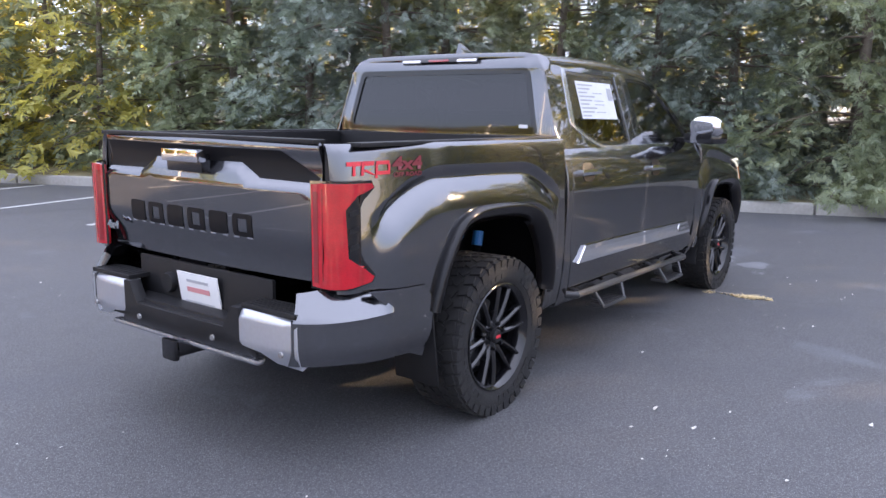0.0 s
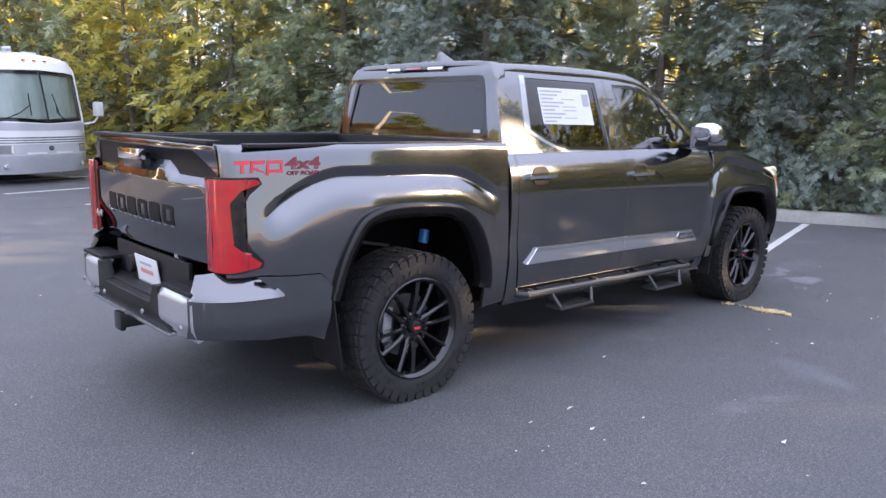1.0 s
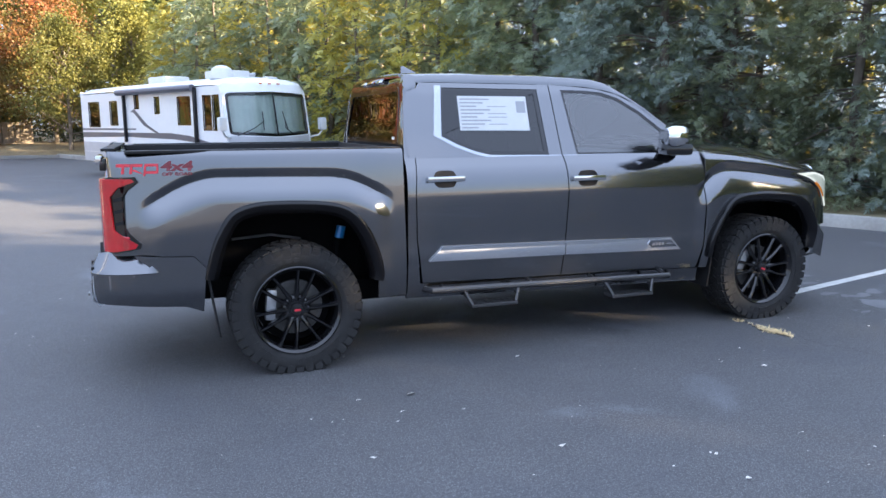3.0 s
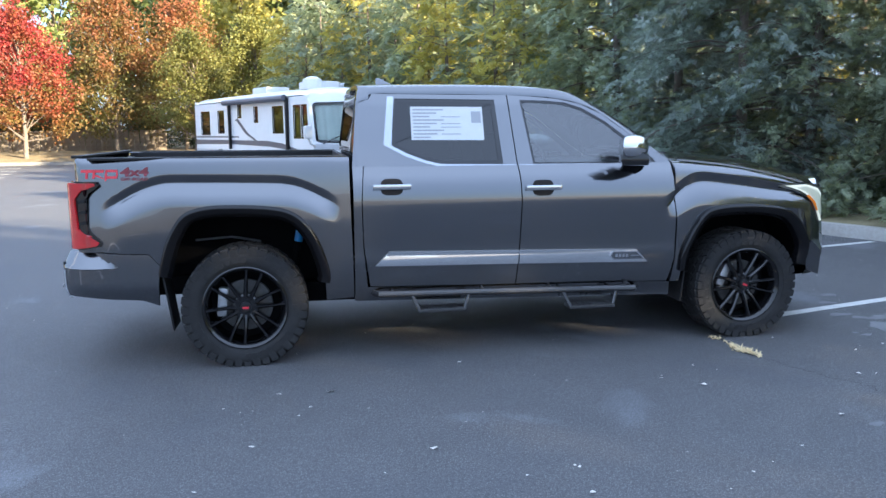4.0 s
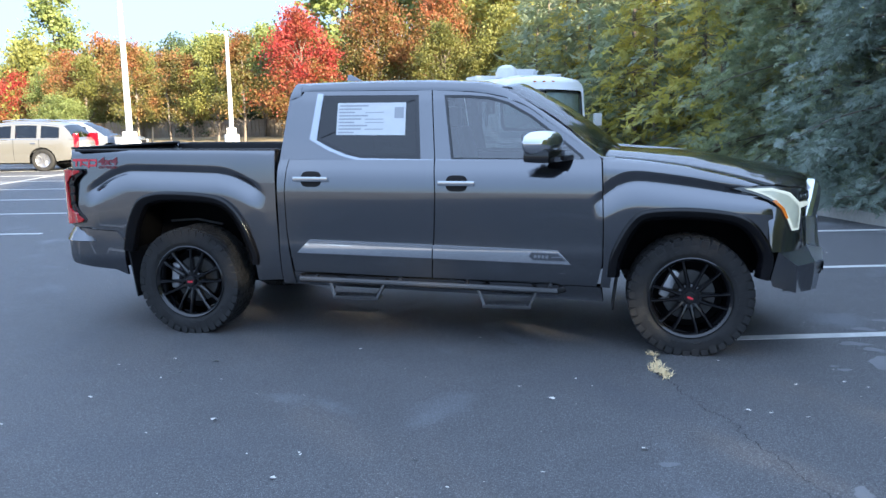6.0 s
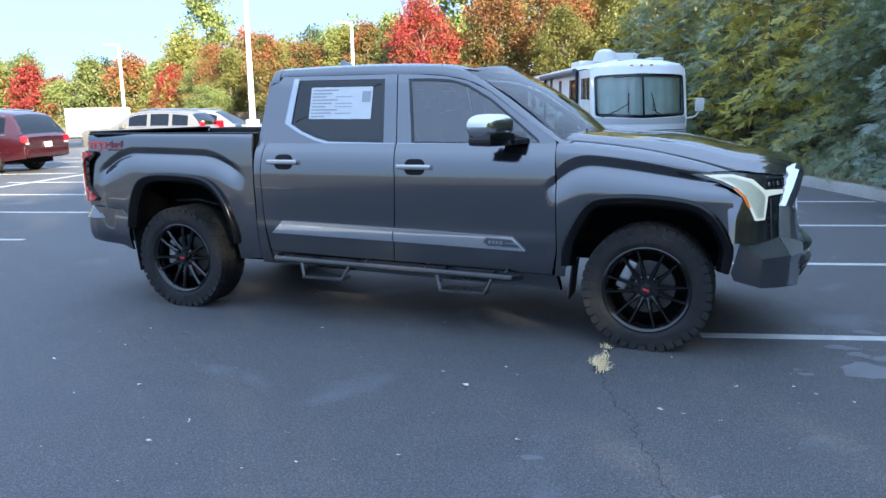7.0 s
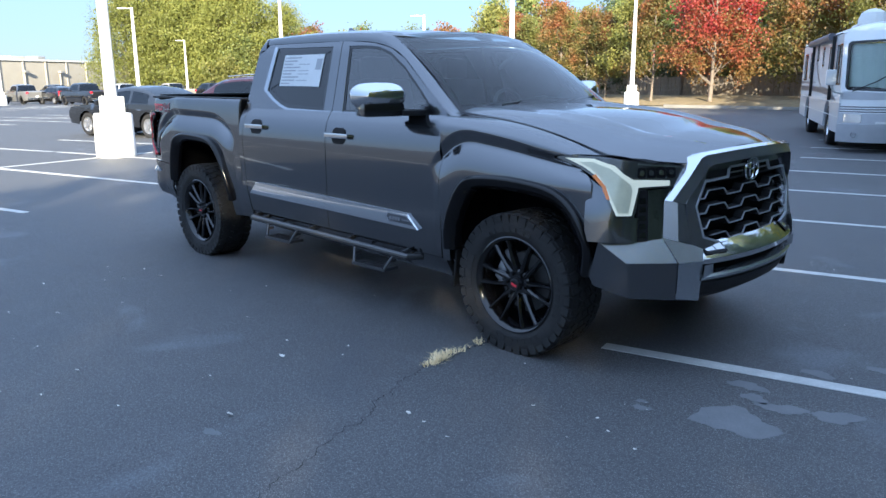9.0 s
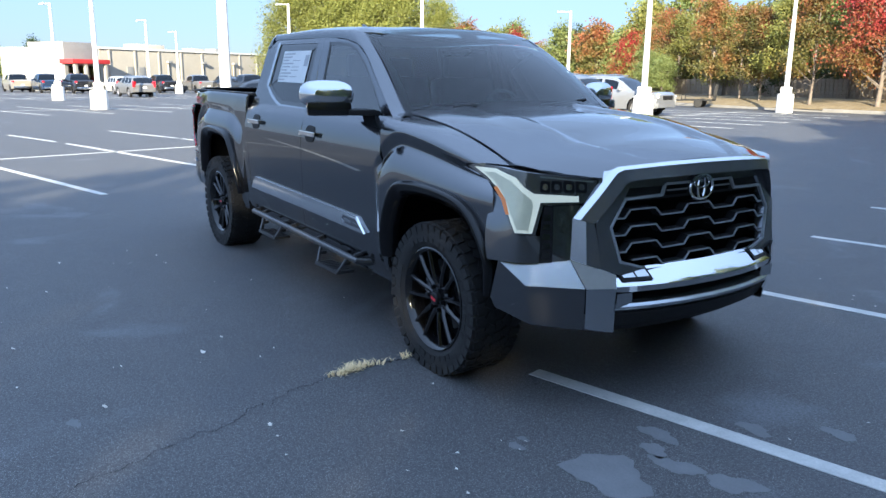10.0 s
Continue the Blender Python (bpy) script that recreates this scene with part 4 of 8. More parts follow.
ho = [(3.12, -0.798), (3.5, -0.810), (3.9, -0.838), (4.1, -0.862), (4.214, -0.873), (4.33, -0.815), (4.42, -0.735), (4.49, -0.645), (4.540, -0.565), (4.562, -0.30), (4.572, 0)]
ho = ho + [(x, -y) for x, y in ho[-2::-1]] + [(3.17, 0.5), (3.20, 0), (3.17, -0.5)]
skin("hood", ho, hood_map, PAINT, truck, step=0.03, depth=0.03)
part("cowl", box(bmesh.new(), (3.15, 0, 1.335), (0.20, 1.56, 0.03), None, 0.01), BLACK, truck)
for a, b_ in (((3.22, -0.55, 1.392), (3.10, 0.05, 1.435)), ((3.22, 0.12, 1.395), (3.10, 0.62, 1.425))):
    part("wiper", tube(bmesh.new(), [a, b_], 0.009, 6), BLACK, truck)


# front face over (y, z)
def nose_x(y):
    return float(I(abs(y), [0, 0.3, 0.5, 0.66, 0.72, 0.84, 0.93, 0.98], [4.605, 4.60, 4.585, 4.555, 4.49, 4.40, 4.33, 4.23]))


def front_map(o):
    def f(y, z):
        return (nose_x(y) + o - 0.13 * (z - 0.85), y, z)
    return f


def both(pts):
    return pts + [(-y, z) for y, z in pts[::-1]]


def ribbon(name, rails, mat, parent, label="", sharp=40, loops=False):
    """A solid strip through several lines of 3D points, ruled between neighbours."""
    bm = bmesh.new()
    vs = [[bm.verts.new(p) for p in r] for r in rails]
    for a, b in zip(vs, vs[1:]):
        for k in range(len(a) - 1):
            bm.faces.new((a[k], a[k + 1], b[k + 1], b[k]))
    bmesh.ops.recalc_face_normals(bm, faces=bm.faces[:])
    return part(name, bm, mat, parent, label, sharp)


def mirrored(pts):
    return pts + [(x, -y, z) for x, y, z in pts[::-1] if abs(y) > 1e-6]


def solid(name, verts, faces, mat, parent, label="", bevel=0.004, flip=False):
    """A faceted, slightly bevelled piece; flip mirrors it to the left side."""
    bm = bmesh.new()
    vs = [bm.verts.new((x, -y if flip else y, z)) for x, y, z in verts]
    for f in faces:
        bm.faces.new([vs[i] for i in (f if not flip else f[::-1])])
    bmesh.ops.delete(bm, geom=[v for v in bm.verts if not v.link_faces], context="VERTS")
    if bevel:
        es = [e for e in bm.edges if len(e.link_faces) == 2]
        bmesh.ops.bevel(bm, geom=es, offset=bevel, segments=3, profile=0.6, affect="EDGES", clamp_overlap=True)
    return part(name, bm, mat, parent, label, 25)


def moved(pts, dx=0.0, dz=0.0):
    return [(x + dx, y, z + dz) for x, y, z in pts]


SUR_O = mirrored([(4.470, -0.724, 0.944), (4.515, -0.650, 1.058), (4.548, -0.578, 1.165), (4.556, -0.545, 1.180), (4.585, -0.28, 1.192), (4.595, 0, 1.196)])
SUR_M = mirrored([(4.520, -0.704, 0.938), (4.560, -0.630, 1.048), (4.590, -0.562, 1.150), (4.598, -0.528, 1.163), (4.622, -0.28, 1.172), (4.632, 0, 1.176)])
SUR_M = [tuple(0.30 * a + 0.70 * b for a, b in zip(p, q)) for p, q in zip(SUR_O, SUR_M)]
SUR_I = mirrored([(4.548, -0.662, 0.925), (4.585, -0.592, 1.024), (4.606, -0.530, 1.108), (4.612, -0.500, 1.120), (4.634, -0.28, 1.126), (4.642, 0, 1.129)])
skin("grille_backing", both([(-0.40, 0.655), (-0.62, 0.70), (-0.66, 0.96), (-0.53, 1.16)]), front_map(-0.09), DARK, truck, step=0.1, depth=0.0)
surround = ribbon("grille_surround", [moved(SUR_O, -0.05, -0.01), SUR_O, SUR_M, moved(SUR_M, -0.03, -0.006)], CHROME, truck, "chrome upper grille surround", 22)
ribbon("surround_bevel", [moved(SUR_M, -0.003, -0.001), SUR_I, moved(SUR_I, -0.06)], GRILLE_GREY, surround, "dark grey inner bevel", 22)
for s in (False, True):
    ys = 1 if s else -1
    ribbon("grille_side", [[(4.40, ys * 0.735, 0.944), (4.40, ys * 0.75, 0.751)], [(4.470, ys * 0.724, 0.942), (4.478, ys * 0.737, 0.751)], [(4.530, ys * 0.700, 0.935), (4.548, ys * 0.700, 0.735)]], SATIN, surround, "", 20)
    ribbon("grille_side_bevel", [[(4.530, ys * 0.700, 0.935), (4.548, ys * 0.700, 0.735)], [(4.548, ys * 0.662, 0.922), (4.592, ys * 0.645, 0.715)], [(4.50, ys * 0.655, 0.922), (4.53, ys * 0.64, 0.715)]], GRILLE_GREY, surround, "", 20)
skin("grille_inner", both([(-0.45, 0.655), (-0.64, 0.71), (-0.662, 0.925), (-0.528, 1.110), (-0.30, 1.128)]), front_map(0.012), GRILLE_GREY, surround, holes=[both([(-0.40, 0.695), (-0.545, 0.738), (-0.590, 0.905), (-0.475, 1.078)])], step=0.06, depth=0.06, label="dark grey inner grille frame")
# honeycomb bars
bm = bmesh.new()


def bar(bm, p, q, w=0.011, o=0.0, deep=0.05):
    pts = []
    for k in range(3):
        y, z = p[0] + (q[0] - p[0]) * k / 2, p[1] + (q[1] - p[1]) * k / 2
        pts.append(Vector(front_map(o)(y, z)))
    d = Vector((q[0] - p[0], q[1] - p[1])).normalized()
    n = Vector((0, -d.y, d.x)) * w / 2
    rings = [[bm.verts.new(c + n), bm.verts.new(c - n), bm.verts.new(c - n * 1.3 - Vector((deep, 0, 0))), bm.verts.new(c + n * 1.3 - Vector((deep, 0, 0)))] for c in pts]
    for i in range(2):
        for k in range(4):
            bm.faces.new((rings[i][k], rings[i + 1][k], rings[i + 1][(k + 1) % 4], rings[i][(k + 1) % 4]))


def half_grille(z):
    return float(I(z, [0.695, 0.738, 0.905, 1.078], [0.40, 0.545, 0.590, 0.475]))


CW, CH = 0.385, 0.078
rows_z = [0.725 + CH * k for k in range(5)]
edge_bm = bmesh.new()
for r, z in enumerate(rows_z):
    for c in range(-5, 6):
        # zigzag course: a high flat and a low flat joined by slants
        hi, lo = z + CH * 0.24, z - CH * 0.24
        yc = c * CW
        seg = [((yc - 0.078, hi), (yc, hi)), ((yc, hi), (yc + 0.078, hi)), ((yc + 0.078, hi), (yc + 0.116, lo)), ((yc + 0.116, lo), (yc + 0.192, lo)), ((yc + 0.192, lo), (yc + 0.269, lo)), ((yc - 0.116, lo), (yc - 0.078, hi))]
        for n_, (p, q) in enumerate(seg):
            if abs(p[0]) < half_grille(p[1]) + 0.03 and abs(q[0]) < half_grille(q[1]) + 0.03 and 0.70 < min(p[1], q[1]) and p[1] < 1.015:
                bar(bm, p, q, 0.007)
                if n_ < 6:
                    bar(edge_bm, p, q, 0.0055, 0.006, 0.008)
bmesh.ops.recalc_face_normals(bm, faces=bm.faces[:])
part("grille_mesh", bm, BLACK, surround, "black honeycomb grille with grey edges", sharp=20)
rim_line = [(-0.40, 0.700), (-0.54, 0.742), (-0.585, 0.905), (-0.50, 1.030), (-0.27, 1.034), (-0.245, 1.085), (0.245, 1.085), (0.27, 1.034), (0.50, 1.030), (0.585, 0.905), (0.54, 0.742), (0.40, 0.700)]
for p, q in zip(rim_line, rim_line[1:]):
    bar(edge_bm, p, q, 0.011, 0.016, 0.012)
bmesh.ops.recalc_face_normals(edge_bm, faces=edge_bm.faces[:])
part("grille_edge", edge_bm, GRILLE_EDGE, surround, "grey front edges of the honeycomb", sharp=20)
skin("grille_bar", both([(-0.52, 1.015), (-0.478, 1.080)]), front_map(-0.004), BLACK, surround, step=0.06, depth=0.03, label="dark upper grille bar")
for s in (-1, 1):
    sl = [(-0.235, 1.03), (-0.09, 1.03), (-0.09, 1.10), (-0.235, 1.10)]
    sl = sl if s < 0 else [(-y, z) for y, z in sl[::-1]]
    skin("grille_vent", sl, front_map(0.004), DARK, surround, step=0.0, depth=0.004)
    for k in range(2):
        z0 = 1.05 + k * 0.028
        vb = [(s * 0.09, z0), (s * 0.235, z0), (s * 0.235, z0 + 0.008), (s * 0.09, z0 + 0.008)]
        vb = vb if s > 0 else vb[::-1]
        skin("vent_bar", vb, front_map(0.012), STEEL, surround, step=0.0, depth=0.006)
# round emblem: plain rings
em = bmesh.new()
ec = Vector(front_map(0.02)(0, 1.058))


def ring(bm, c, ry, rz, t, turn=0):
    n = 32
    rs = []
    for i in range(n):
        w = 2 * math.pi * i / n
        cc = Vector((0, ry * math.cos(w), rz * math.sin(w)))
        o = Vector((0, cc.y / ry, cc.z / rz)).normalized()
        rs.append([bm.verts.new(c + cc + o * t * math.cos(2 * math.pi * k / 6) + Vector((t * math.sin(2 * math.pi * k / 6), 0, 0))) for k in range(6)])
    for i in range(n):
        for k in range(6):
            bm.faces.new((rs[i][k], rs[(i + 1) % n][k], rs[(i + 1) % n][(k + 1) % 6], rs[i][(k + 1) % 6]))


ring(em, ec, 0.083, 0.062, 0.0075)
ring(em, ec, 0.026, 0.058, 0.006)
ring(em, ec + Vector((0, 0, 0.022)), 0.055, 0.026, 0.006)
part("emblem", em, CHROME, surround, "round chrome emblem")


# front bumper
fb = part("front_bumper", box(bmesh.new(), (4.42, 0, 0.56), (0.26, 1.20, 0.22), None, 0.03), DARK, truck, "chrome and grey front bumper")
YB = [-0.585, -0.56, -0.48, -0.36, -0.2, 0.0, 0.2, 0.36, 0.48, 0.56, 0.585]


def run(dx, z, yk=1.0, droop=0.0):
    """A line across the nose, bowed in plan."""
    return [(4.725 - 0.085 * (abs(y) / 0.56) ** 2.2 + dx, y * yk, z + droop * (abs(y) / 0.56) ** 2) for y in YB]


ribbon("chrome_bar", [run(-0.13, 0.700), run(-0.085, 0.706), run(-0.010, 0.646), run(0.0, 0.634), run(-0.004, 0.606), run(-0.06, 0.598)], CHROME, fb, "chrome bumper bar", 30)
ribbon("lower_grille", [run(-0.06, 0.600, 0.8), run(-0.065, 0.540, 0.8)], DARK, fb)
ribbon("bumper_blade", [run(-0.07, 0.552), run(-0.012, 0.548), run(0.0, 0.536), run(-0.004, 0.520), run(-0.05, 0.512)], SATIN, fb, "bright lower bumper blade", 30)
ribbon("lower_valance", [run(-0.03, 0.516), run(-0.016, 0.50), run(-0.05, 0.43), run(-0.12, 0.385), run(-0.25, 0.38)], BLACK, fb, "black lower valance", 40)
for s in (-1, 1):
    fl = s > 0
    # end blocks beside the lower grille
    ribbon("bar_end", [[(4.655 - 0.01, s * 0.49, 0.600), (4.655 - 0.01, s * 0.49, 0.545)], [(4.645, s * 0.59, 0.605), (4.642, s * 0.59, 0.540)]], SATIN, fb)
    C = [(4.478, -0.737, 0.751), (4.600, -0.642, 0.716), (4.556, -0.700, 0.622), (4.636, -0.588, 0.628), (4.548, -0.690, 0.425), (4.612, -0.566, 0.405), (4.628, -0.588, 0.692), (4.60, -0.50, 0.44), (4.40, -0.72, 0.44), (4.46, -0.62, 0.385)]
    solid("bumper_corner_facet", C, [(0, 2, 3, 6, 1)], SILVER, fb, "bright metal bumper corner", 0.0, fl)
    # same metal in a darker tone: the lower facet's dimmer light is in its colour
    solid("bumper_corner_facet", C, [(2, 4, 5, 3)], SATIN, fb, "bumper corner metal, lower facet darkened for dimmer light", 0.0, fl)
    solid("corner_foot", C, [(4, 9, 5), (4, 8, 9)], BLACK, fb, "", 0.0, fl)
    S = [(4.248, -0.979, 0.733), (4.384, -0.921, 0.630), (4.552, -0.703, 0.622), (4.476, -0.740, 0.751), (4.40, -0.83, 0.742), (4.206, -0.988, 0.545), (4.225, -0.975, 0.495), (4.392, -0.895, 0.440), (4.545, -0.693, 0.42)]
    solid("bumper_side", S, [(5, 6, 7, 1, 0), (1, 7, 8, 2)], PAINT, fb, "", 0.008, fl)
    # painted facet given silver metal to stand in for reflected sky
    solid("bumper_side_top", S, [(0, 1, 2, 3, 4)], SATIN, fb, "upper facet of the bumper side, silver for its sky reflection", 0.0, fl)
    def sd(pts):
        return pts if s < 0 else [(-y, z) for y, z in pts[::-1]]
    nx = lambda y: 4.725 - 0.085 * (abs(y) / 0.56) ** 2.2
    lens = lambda y, f: (nx(y) - 0.085 + 0.075 * f + 0.004, y, 0.706 - 0.06 * f + 0.005)
    fog = ribbon("fog_lamp", [[lens(s * y, f) for y in (0.385, 0.44, 0.50, 0.545)] for f in (0.08, 0.5, 0.92)], CUP, fb, "clear fog lamp in the bumper bar")
    for y0, y1 in ((0.400, 0.462), (0.472, 0.532)):
        ribbon("fog_lens", [[tuple(Vector(lens(s * y, f)) + Vector((0.003, 0, 0.003))) for y in (y0, y1)] for f in (0.28, 0.72)], CLEAR_LENS, fog)

    # headlight over (r, z), r: metres back from the inner end round the corner
    HP = [(0.0, 4.519, 0.619), (0.084, 4.487, 0.700), (0.204, 4.425, 0.803), (0.291, 4.382, 0.874), (0.367, 4.330, 0.930), (0.502, 4.20, 0.968), (0.764, 3.935, 0.966)]

    def hl(o):
        def f(r, z):
            rr = -r
            x, y = float(soft(rr, [p[0] for p in HP], [p[1] for p in HP])), float(soft(rr, [p[0] for p in HP], [p[2] for p in HP]))
            k = smoothstep(0.1, 0.40, rr)
            low = smoothstep(1.06, 0.86, z) * smoothstep(0.33, 0.52, rr) * 0.026
            return (x + o * (1 - 0.7 * k) - 0.10 * (z - 0.95) * (1 - k), -(y + low + o * (0.3 + 0.7 * k)) + 0.10 * (z - 1.0) * k, z)
        return f

    m = s > 0
    skin("bumper_cheek", [(-0.512, 0.735), (-0.262, 0.735), (-0.262, 0.862), (-0.378, 0.862), (-0.455, 1.012), (-0.545, 1.062)], hl(-0.004), PAINT, fb, step=0.03, depth=0.03, mirror=m)
    skin("grille_cheek", [(-0.205, 0.742), (-0.03, 0.75), (-0.03, 0.960), (-0.08, 1.005), (-0.205, 0.998)], hl(-0.006), PAINT, fb, step=0.05, depth=0.04, mirror=m)
    vent = skin("air_vent", [(-0.262, 0.735), (-0.205, 0.735), (-0.205, 0.998), (-0.250, 0.998), (-0.262, 0.90)], hl(-0.014), BLACK, fb, step=0.05, depth=0.02, mirror=m)
    for k in range(5):
        z0 = 0.755 + k * 0.044
        skin("vent_cell", [(-0.254, z0), (-0.213, z0), (-0.218, z0 + 0.028), (-0.249, z0 + 0.028)], hl(-0.010), GLOSS_BLACK, vent, step=0.0, depth=0.004, mirror=m)
    head = skin("headlight", [(-0.764, 1.150), (-0.60, 1.105), (-0.51, 1.065), (-0.455, 1.015), (-0.378, 0.864), (-0.285, 0.864), (-0.255, 1.003), (-0.085, 1.010), (-0.005, 1.03), (0.0, 1.117), (-0.13, 1.132), (-0.30, 1.148), (-0.5, 1.166), (-0.65, 1.166)], hl(0.0), LAMP_DARK, truck, step=0.04, depth=0.05, mirror=m, label="headlight with lit daytime strip")
    skin("running_light", [(-0.69, 1.150), (-0.57, 1.112), (-0.49, 1.070), (-0.44, 1.015), (-0.368, 0.874), (-0.297, 0.874), (-0.268, 1.016), (-0.09, 1.020), (-0.09, 1.046), (-0.30, 1.056), (-0.35, 1.085), (-0.40, 1.125), (-0.52, 1.156)], hl(0.008), DRL, head, step=0.04, depth=0.01, mirror=m, label="lit daytime running light")
    skin("lamp_recess", [(-0.60, 1.134), (-0.53, 1.108), (-0.47, 1.066), (-0.425, 1.01), (-0.360, 0.889), (-0.312, 0.889), (-0.300, 1.00), (-0.31, 1.030), (-0.37, 1.075), (-0.42, 1.11), (-0.52, 1.140)], hl(0.0105), LAMP_INNER, head, step=0.04, depth=0.002, mirror=m)
    skin("amber_reflector", [(-0.515, 1.070), (-0.455, 1.018), (-0.420, 0.955), (-0.405, 0.955), (-0.435, 1.022), (-0.495, 1.078)], hl(0.012), AMBER, head, step=0.05, depth=0.006, mirror=m)
    for k in range(4):
        r0 = -0.075 - k * 0.058
        skin("projector_bezel", round_loop([(r0 - 0.026, 1.062), (r0 + 0.026, 1.060), (r0 + 0.026, 1.112), (r0 - 0.026, 1.116)], 0.012), hl(0.003), CUP, head, step=0.0, depth=0.004, mirror=m)
        skin("projector", round_loop([(r0 - 0.014, 1.074), (r0 + 0.014, 1.073), (r0 + 0.014, 1.100), (r0 - 0.014, 1.102)], 0.012), hl(0.006), CHROME if k % 2 else LAMP_DARK, head, step=0.0, depth=0.004, mirror=m)
    skin("lamp_brow", [(-0.02, 1.108), (-0.28, 1.130), (-0.28, 1.138), (-0.02, 1.114)], hl(0.006), SATIN, head, step=0.04, depth=0.004, mirror=m)

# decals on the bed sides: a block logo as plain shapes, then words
def lettered(name, body, size, x0, z0, sx, mat, mir, shear=0.0, bold=0.0, label=""):
    """Letters laid onto the bed side."""
    ob = words(name, body, size, Matrix(), mat, truck, 0.0, shear=shear, bold=bold, label=label)
    for v in ob.data.vertices:
        a = -v.co.x if mir else v.co.x
        x, z = x0 + a * sx, z0 + v.co.y
        y = -(bed_half(x, z) + 0.004)
        v.co = (x, -y if mir else y, z)
    ob.data.flip_normals() if mir else None
    return ob


DECAL_BLACK = material("dark_red_decal", (0.17, 0.014, 0.022), 0.4)
for mir in (False, True):
    dm = lambda x, z: (x, -bed_half(x, z) - 0.004, z)
    for pts in ([(-1.00, 1.318), (-0.90, 1.318), (-0.895, 1.334), (-0.998, 1.334)], [(-0.965, 1.282), (-0.945, 1.282), (-0.940, 1.318), (-0.958, 1.318)], [(-0.905, 1.282), (-0.885, 1.282), (-0.872, 1.334), (-0.892, 1.334)], [(-0.885, 1.298), (-0.815, 1.282), (-0.800, 1.282), (-0.865, 1.305)], [(-0.872, 1.318), (-0.805, 1.318), (-0.800, 1.334), (-0.872, 1.334)], [(-0.79, 1.282), (-0.69, 1.282), (-0.685, 1.296), (-0.79, 1.296)], [(-0.79, 1.320), (-0.685, 1.320), (-0.685, 1.334), (-0.785, 1.334)], [(-0.700, 1.296), (-0.685, 1.296), (-0.682, 1.320), (-0.698, 1.320)], [(-0.80, 1.270), (-0.785, 1.270), (-0.775, 1.320), (-0.792, 1.320)]):
        pts = [(-1.0 + (x + 1.0) * 0.73, 1.308 + (z - 1.308) * 1.1) for x, z in pts]
        skin("decal_shape", pts, dm, RED, truck, step=0.02, depth=0.0008, mirror=mir)
    lettered("side_decal", "4x4", 0.076, -0.668, 1.318, 1.55, DECAL_BLACK, mir, 0.1, 0.003, "dark side decal lettering")
    lettered("side_decal", "OFF ROAD", 0.026, -0.668, 1.274, 1.35, DECAL_BLACK, mir, 0.1, 0.001)

# price sheet inside the rear side window
zs = lambda x, z: (x, -glass_half(z) + 0.004, z)
sticker = skin("window_sticker", [(1.165, 1.512), (1.687, 1.507), (1.683, 1.742), (1.165, 1.744)], zs, WHITE, truck, step=0.2, depth=0.001, label="white price sheet in the rear side window")
for k in range(9):
    z0, x0, ln = 1.525 + 0.024 * k, 1.18, 0.12 + 0.10 * ((k * 7) % 3) / 2
    skin("print_bar", [(x0, z0), (x0 + ln, z0), (x0 + ln, z0 + 0.010), (x0, z0 + 0.010)], lambda x, z: (x, -glass_half(z) + 0.0025, z), GREYTEXT, sticker, step=0, depth=0)
    if k in (1, 3, 4, 6):
        skin("print_bar", [(1.38, z0), (1.52, z0), (1.52, z0 + 0.006), (1.38, z0 + 0.006)], lambda x, z: (x, -glass_half(z) + 0.0025, z), GREYTEXT, sticker, step=0, depth=0)
skin("print_patch", [(1.60, 1.63), (1.67, 1.63), (1.67, 1.71), (1.60, 1.71)], lambda x, z: (x, -glass_half(z) + 0.0025, z), GREYTEXT, sticker, step=0, depth=0)

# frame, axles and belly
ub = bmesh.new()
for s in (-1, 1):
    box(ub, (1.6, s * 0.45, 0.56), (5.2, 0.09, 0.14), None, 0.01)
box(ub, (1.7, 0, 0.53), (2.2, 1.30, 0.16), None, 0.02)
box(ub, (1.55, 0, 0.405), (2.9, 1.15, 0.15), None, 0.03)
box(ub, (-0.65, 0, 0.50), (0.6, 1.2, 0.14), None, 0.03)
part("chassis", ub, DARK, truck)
part("rear_axle", lathe(bmesh.new(), [(0.0, -0.8), (0.05, -0.8), (0.05, -0.18), (0.15, -0.10), (0.17, 0), (0.15, 0.10), (0.05, 0.18), (0.05, 0.8), (0, 0.8)], 16, "Y", (0, 0, 0.40)), DARK, truck)
part("front_axle", lathe(bmesh.new(), [(0.0, -0.8), (0.04, -0.8), (0.04, 0.8), (0, 0.8)], 12, "Y", (3.70, 0, 0.40)), DARK, truck)
BLUE = material("blue_shock_absorber", (0.02, 0.22, 0.55), 0.3)
for s in (-1, 1):
    sh = part("shock_absorber", tube(bmesh.new(), [(0.30, s * 0.62, 0.50), (0.37, s * 0.60, 0.83)], 0.026, 10), DARK, truck, "dark shock absorber with a blue cap")
    part("shock_cap", tube(bmesh.new(), [(0.362, s * 0.602, 0.79), (0.38, s * 0.60, 0.87)], 0.031, 10), BLUE, sh)
    part("brake_line", tube(bmesh.new(), [(0.1, s * 0.60, 0.80), (-0.1, s * 0.62, 0.84), (-0.35, s * 0.60, 0.82)], 0.009, 6), DISC, truck)


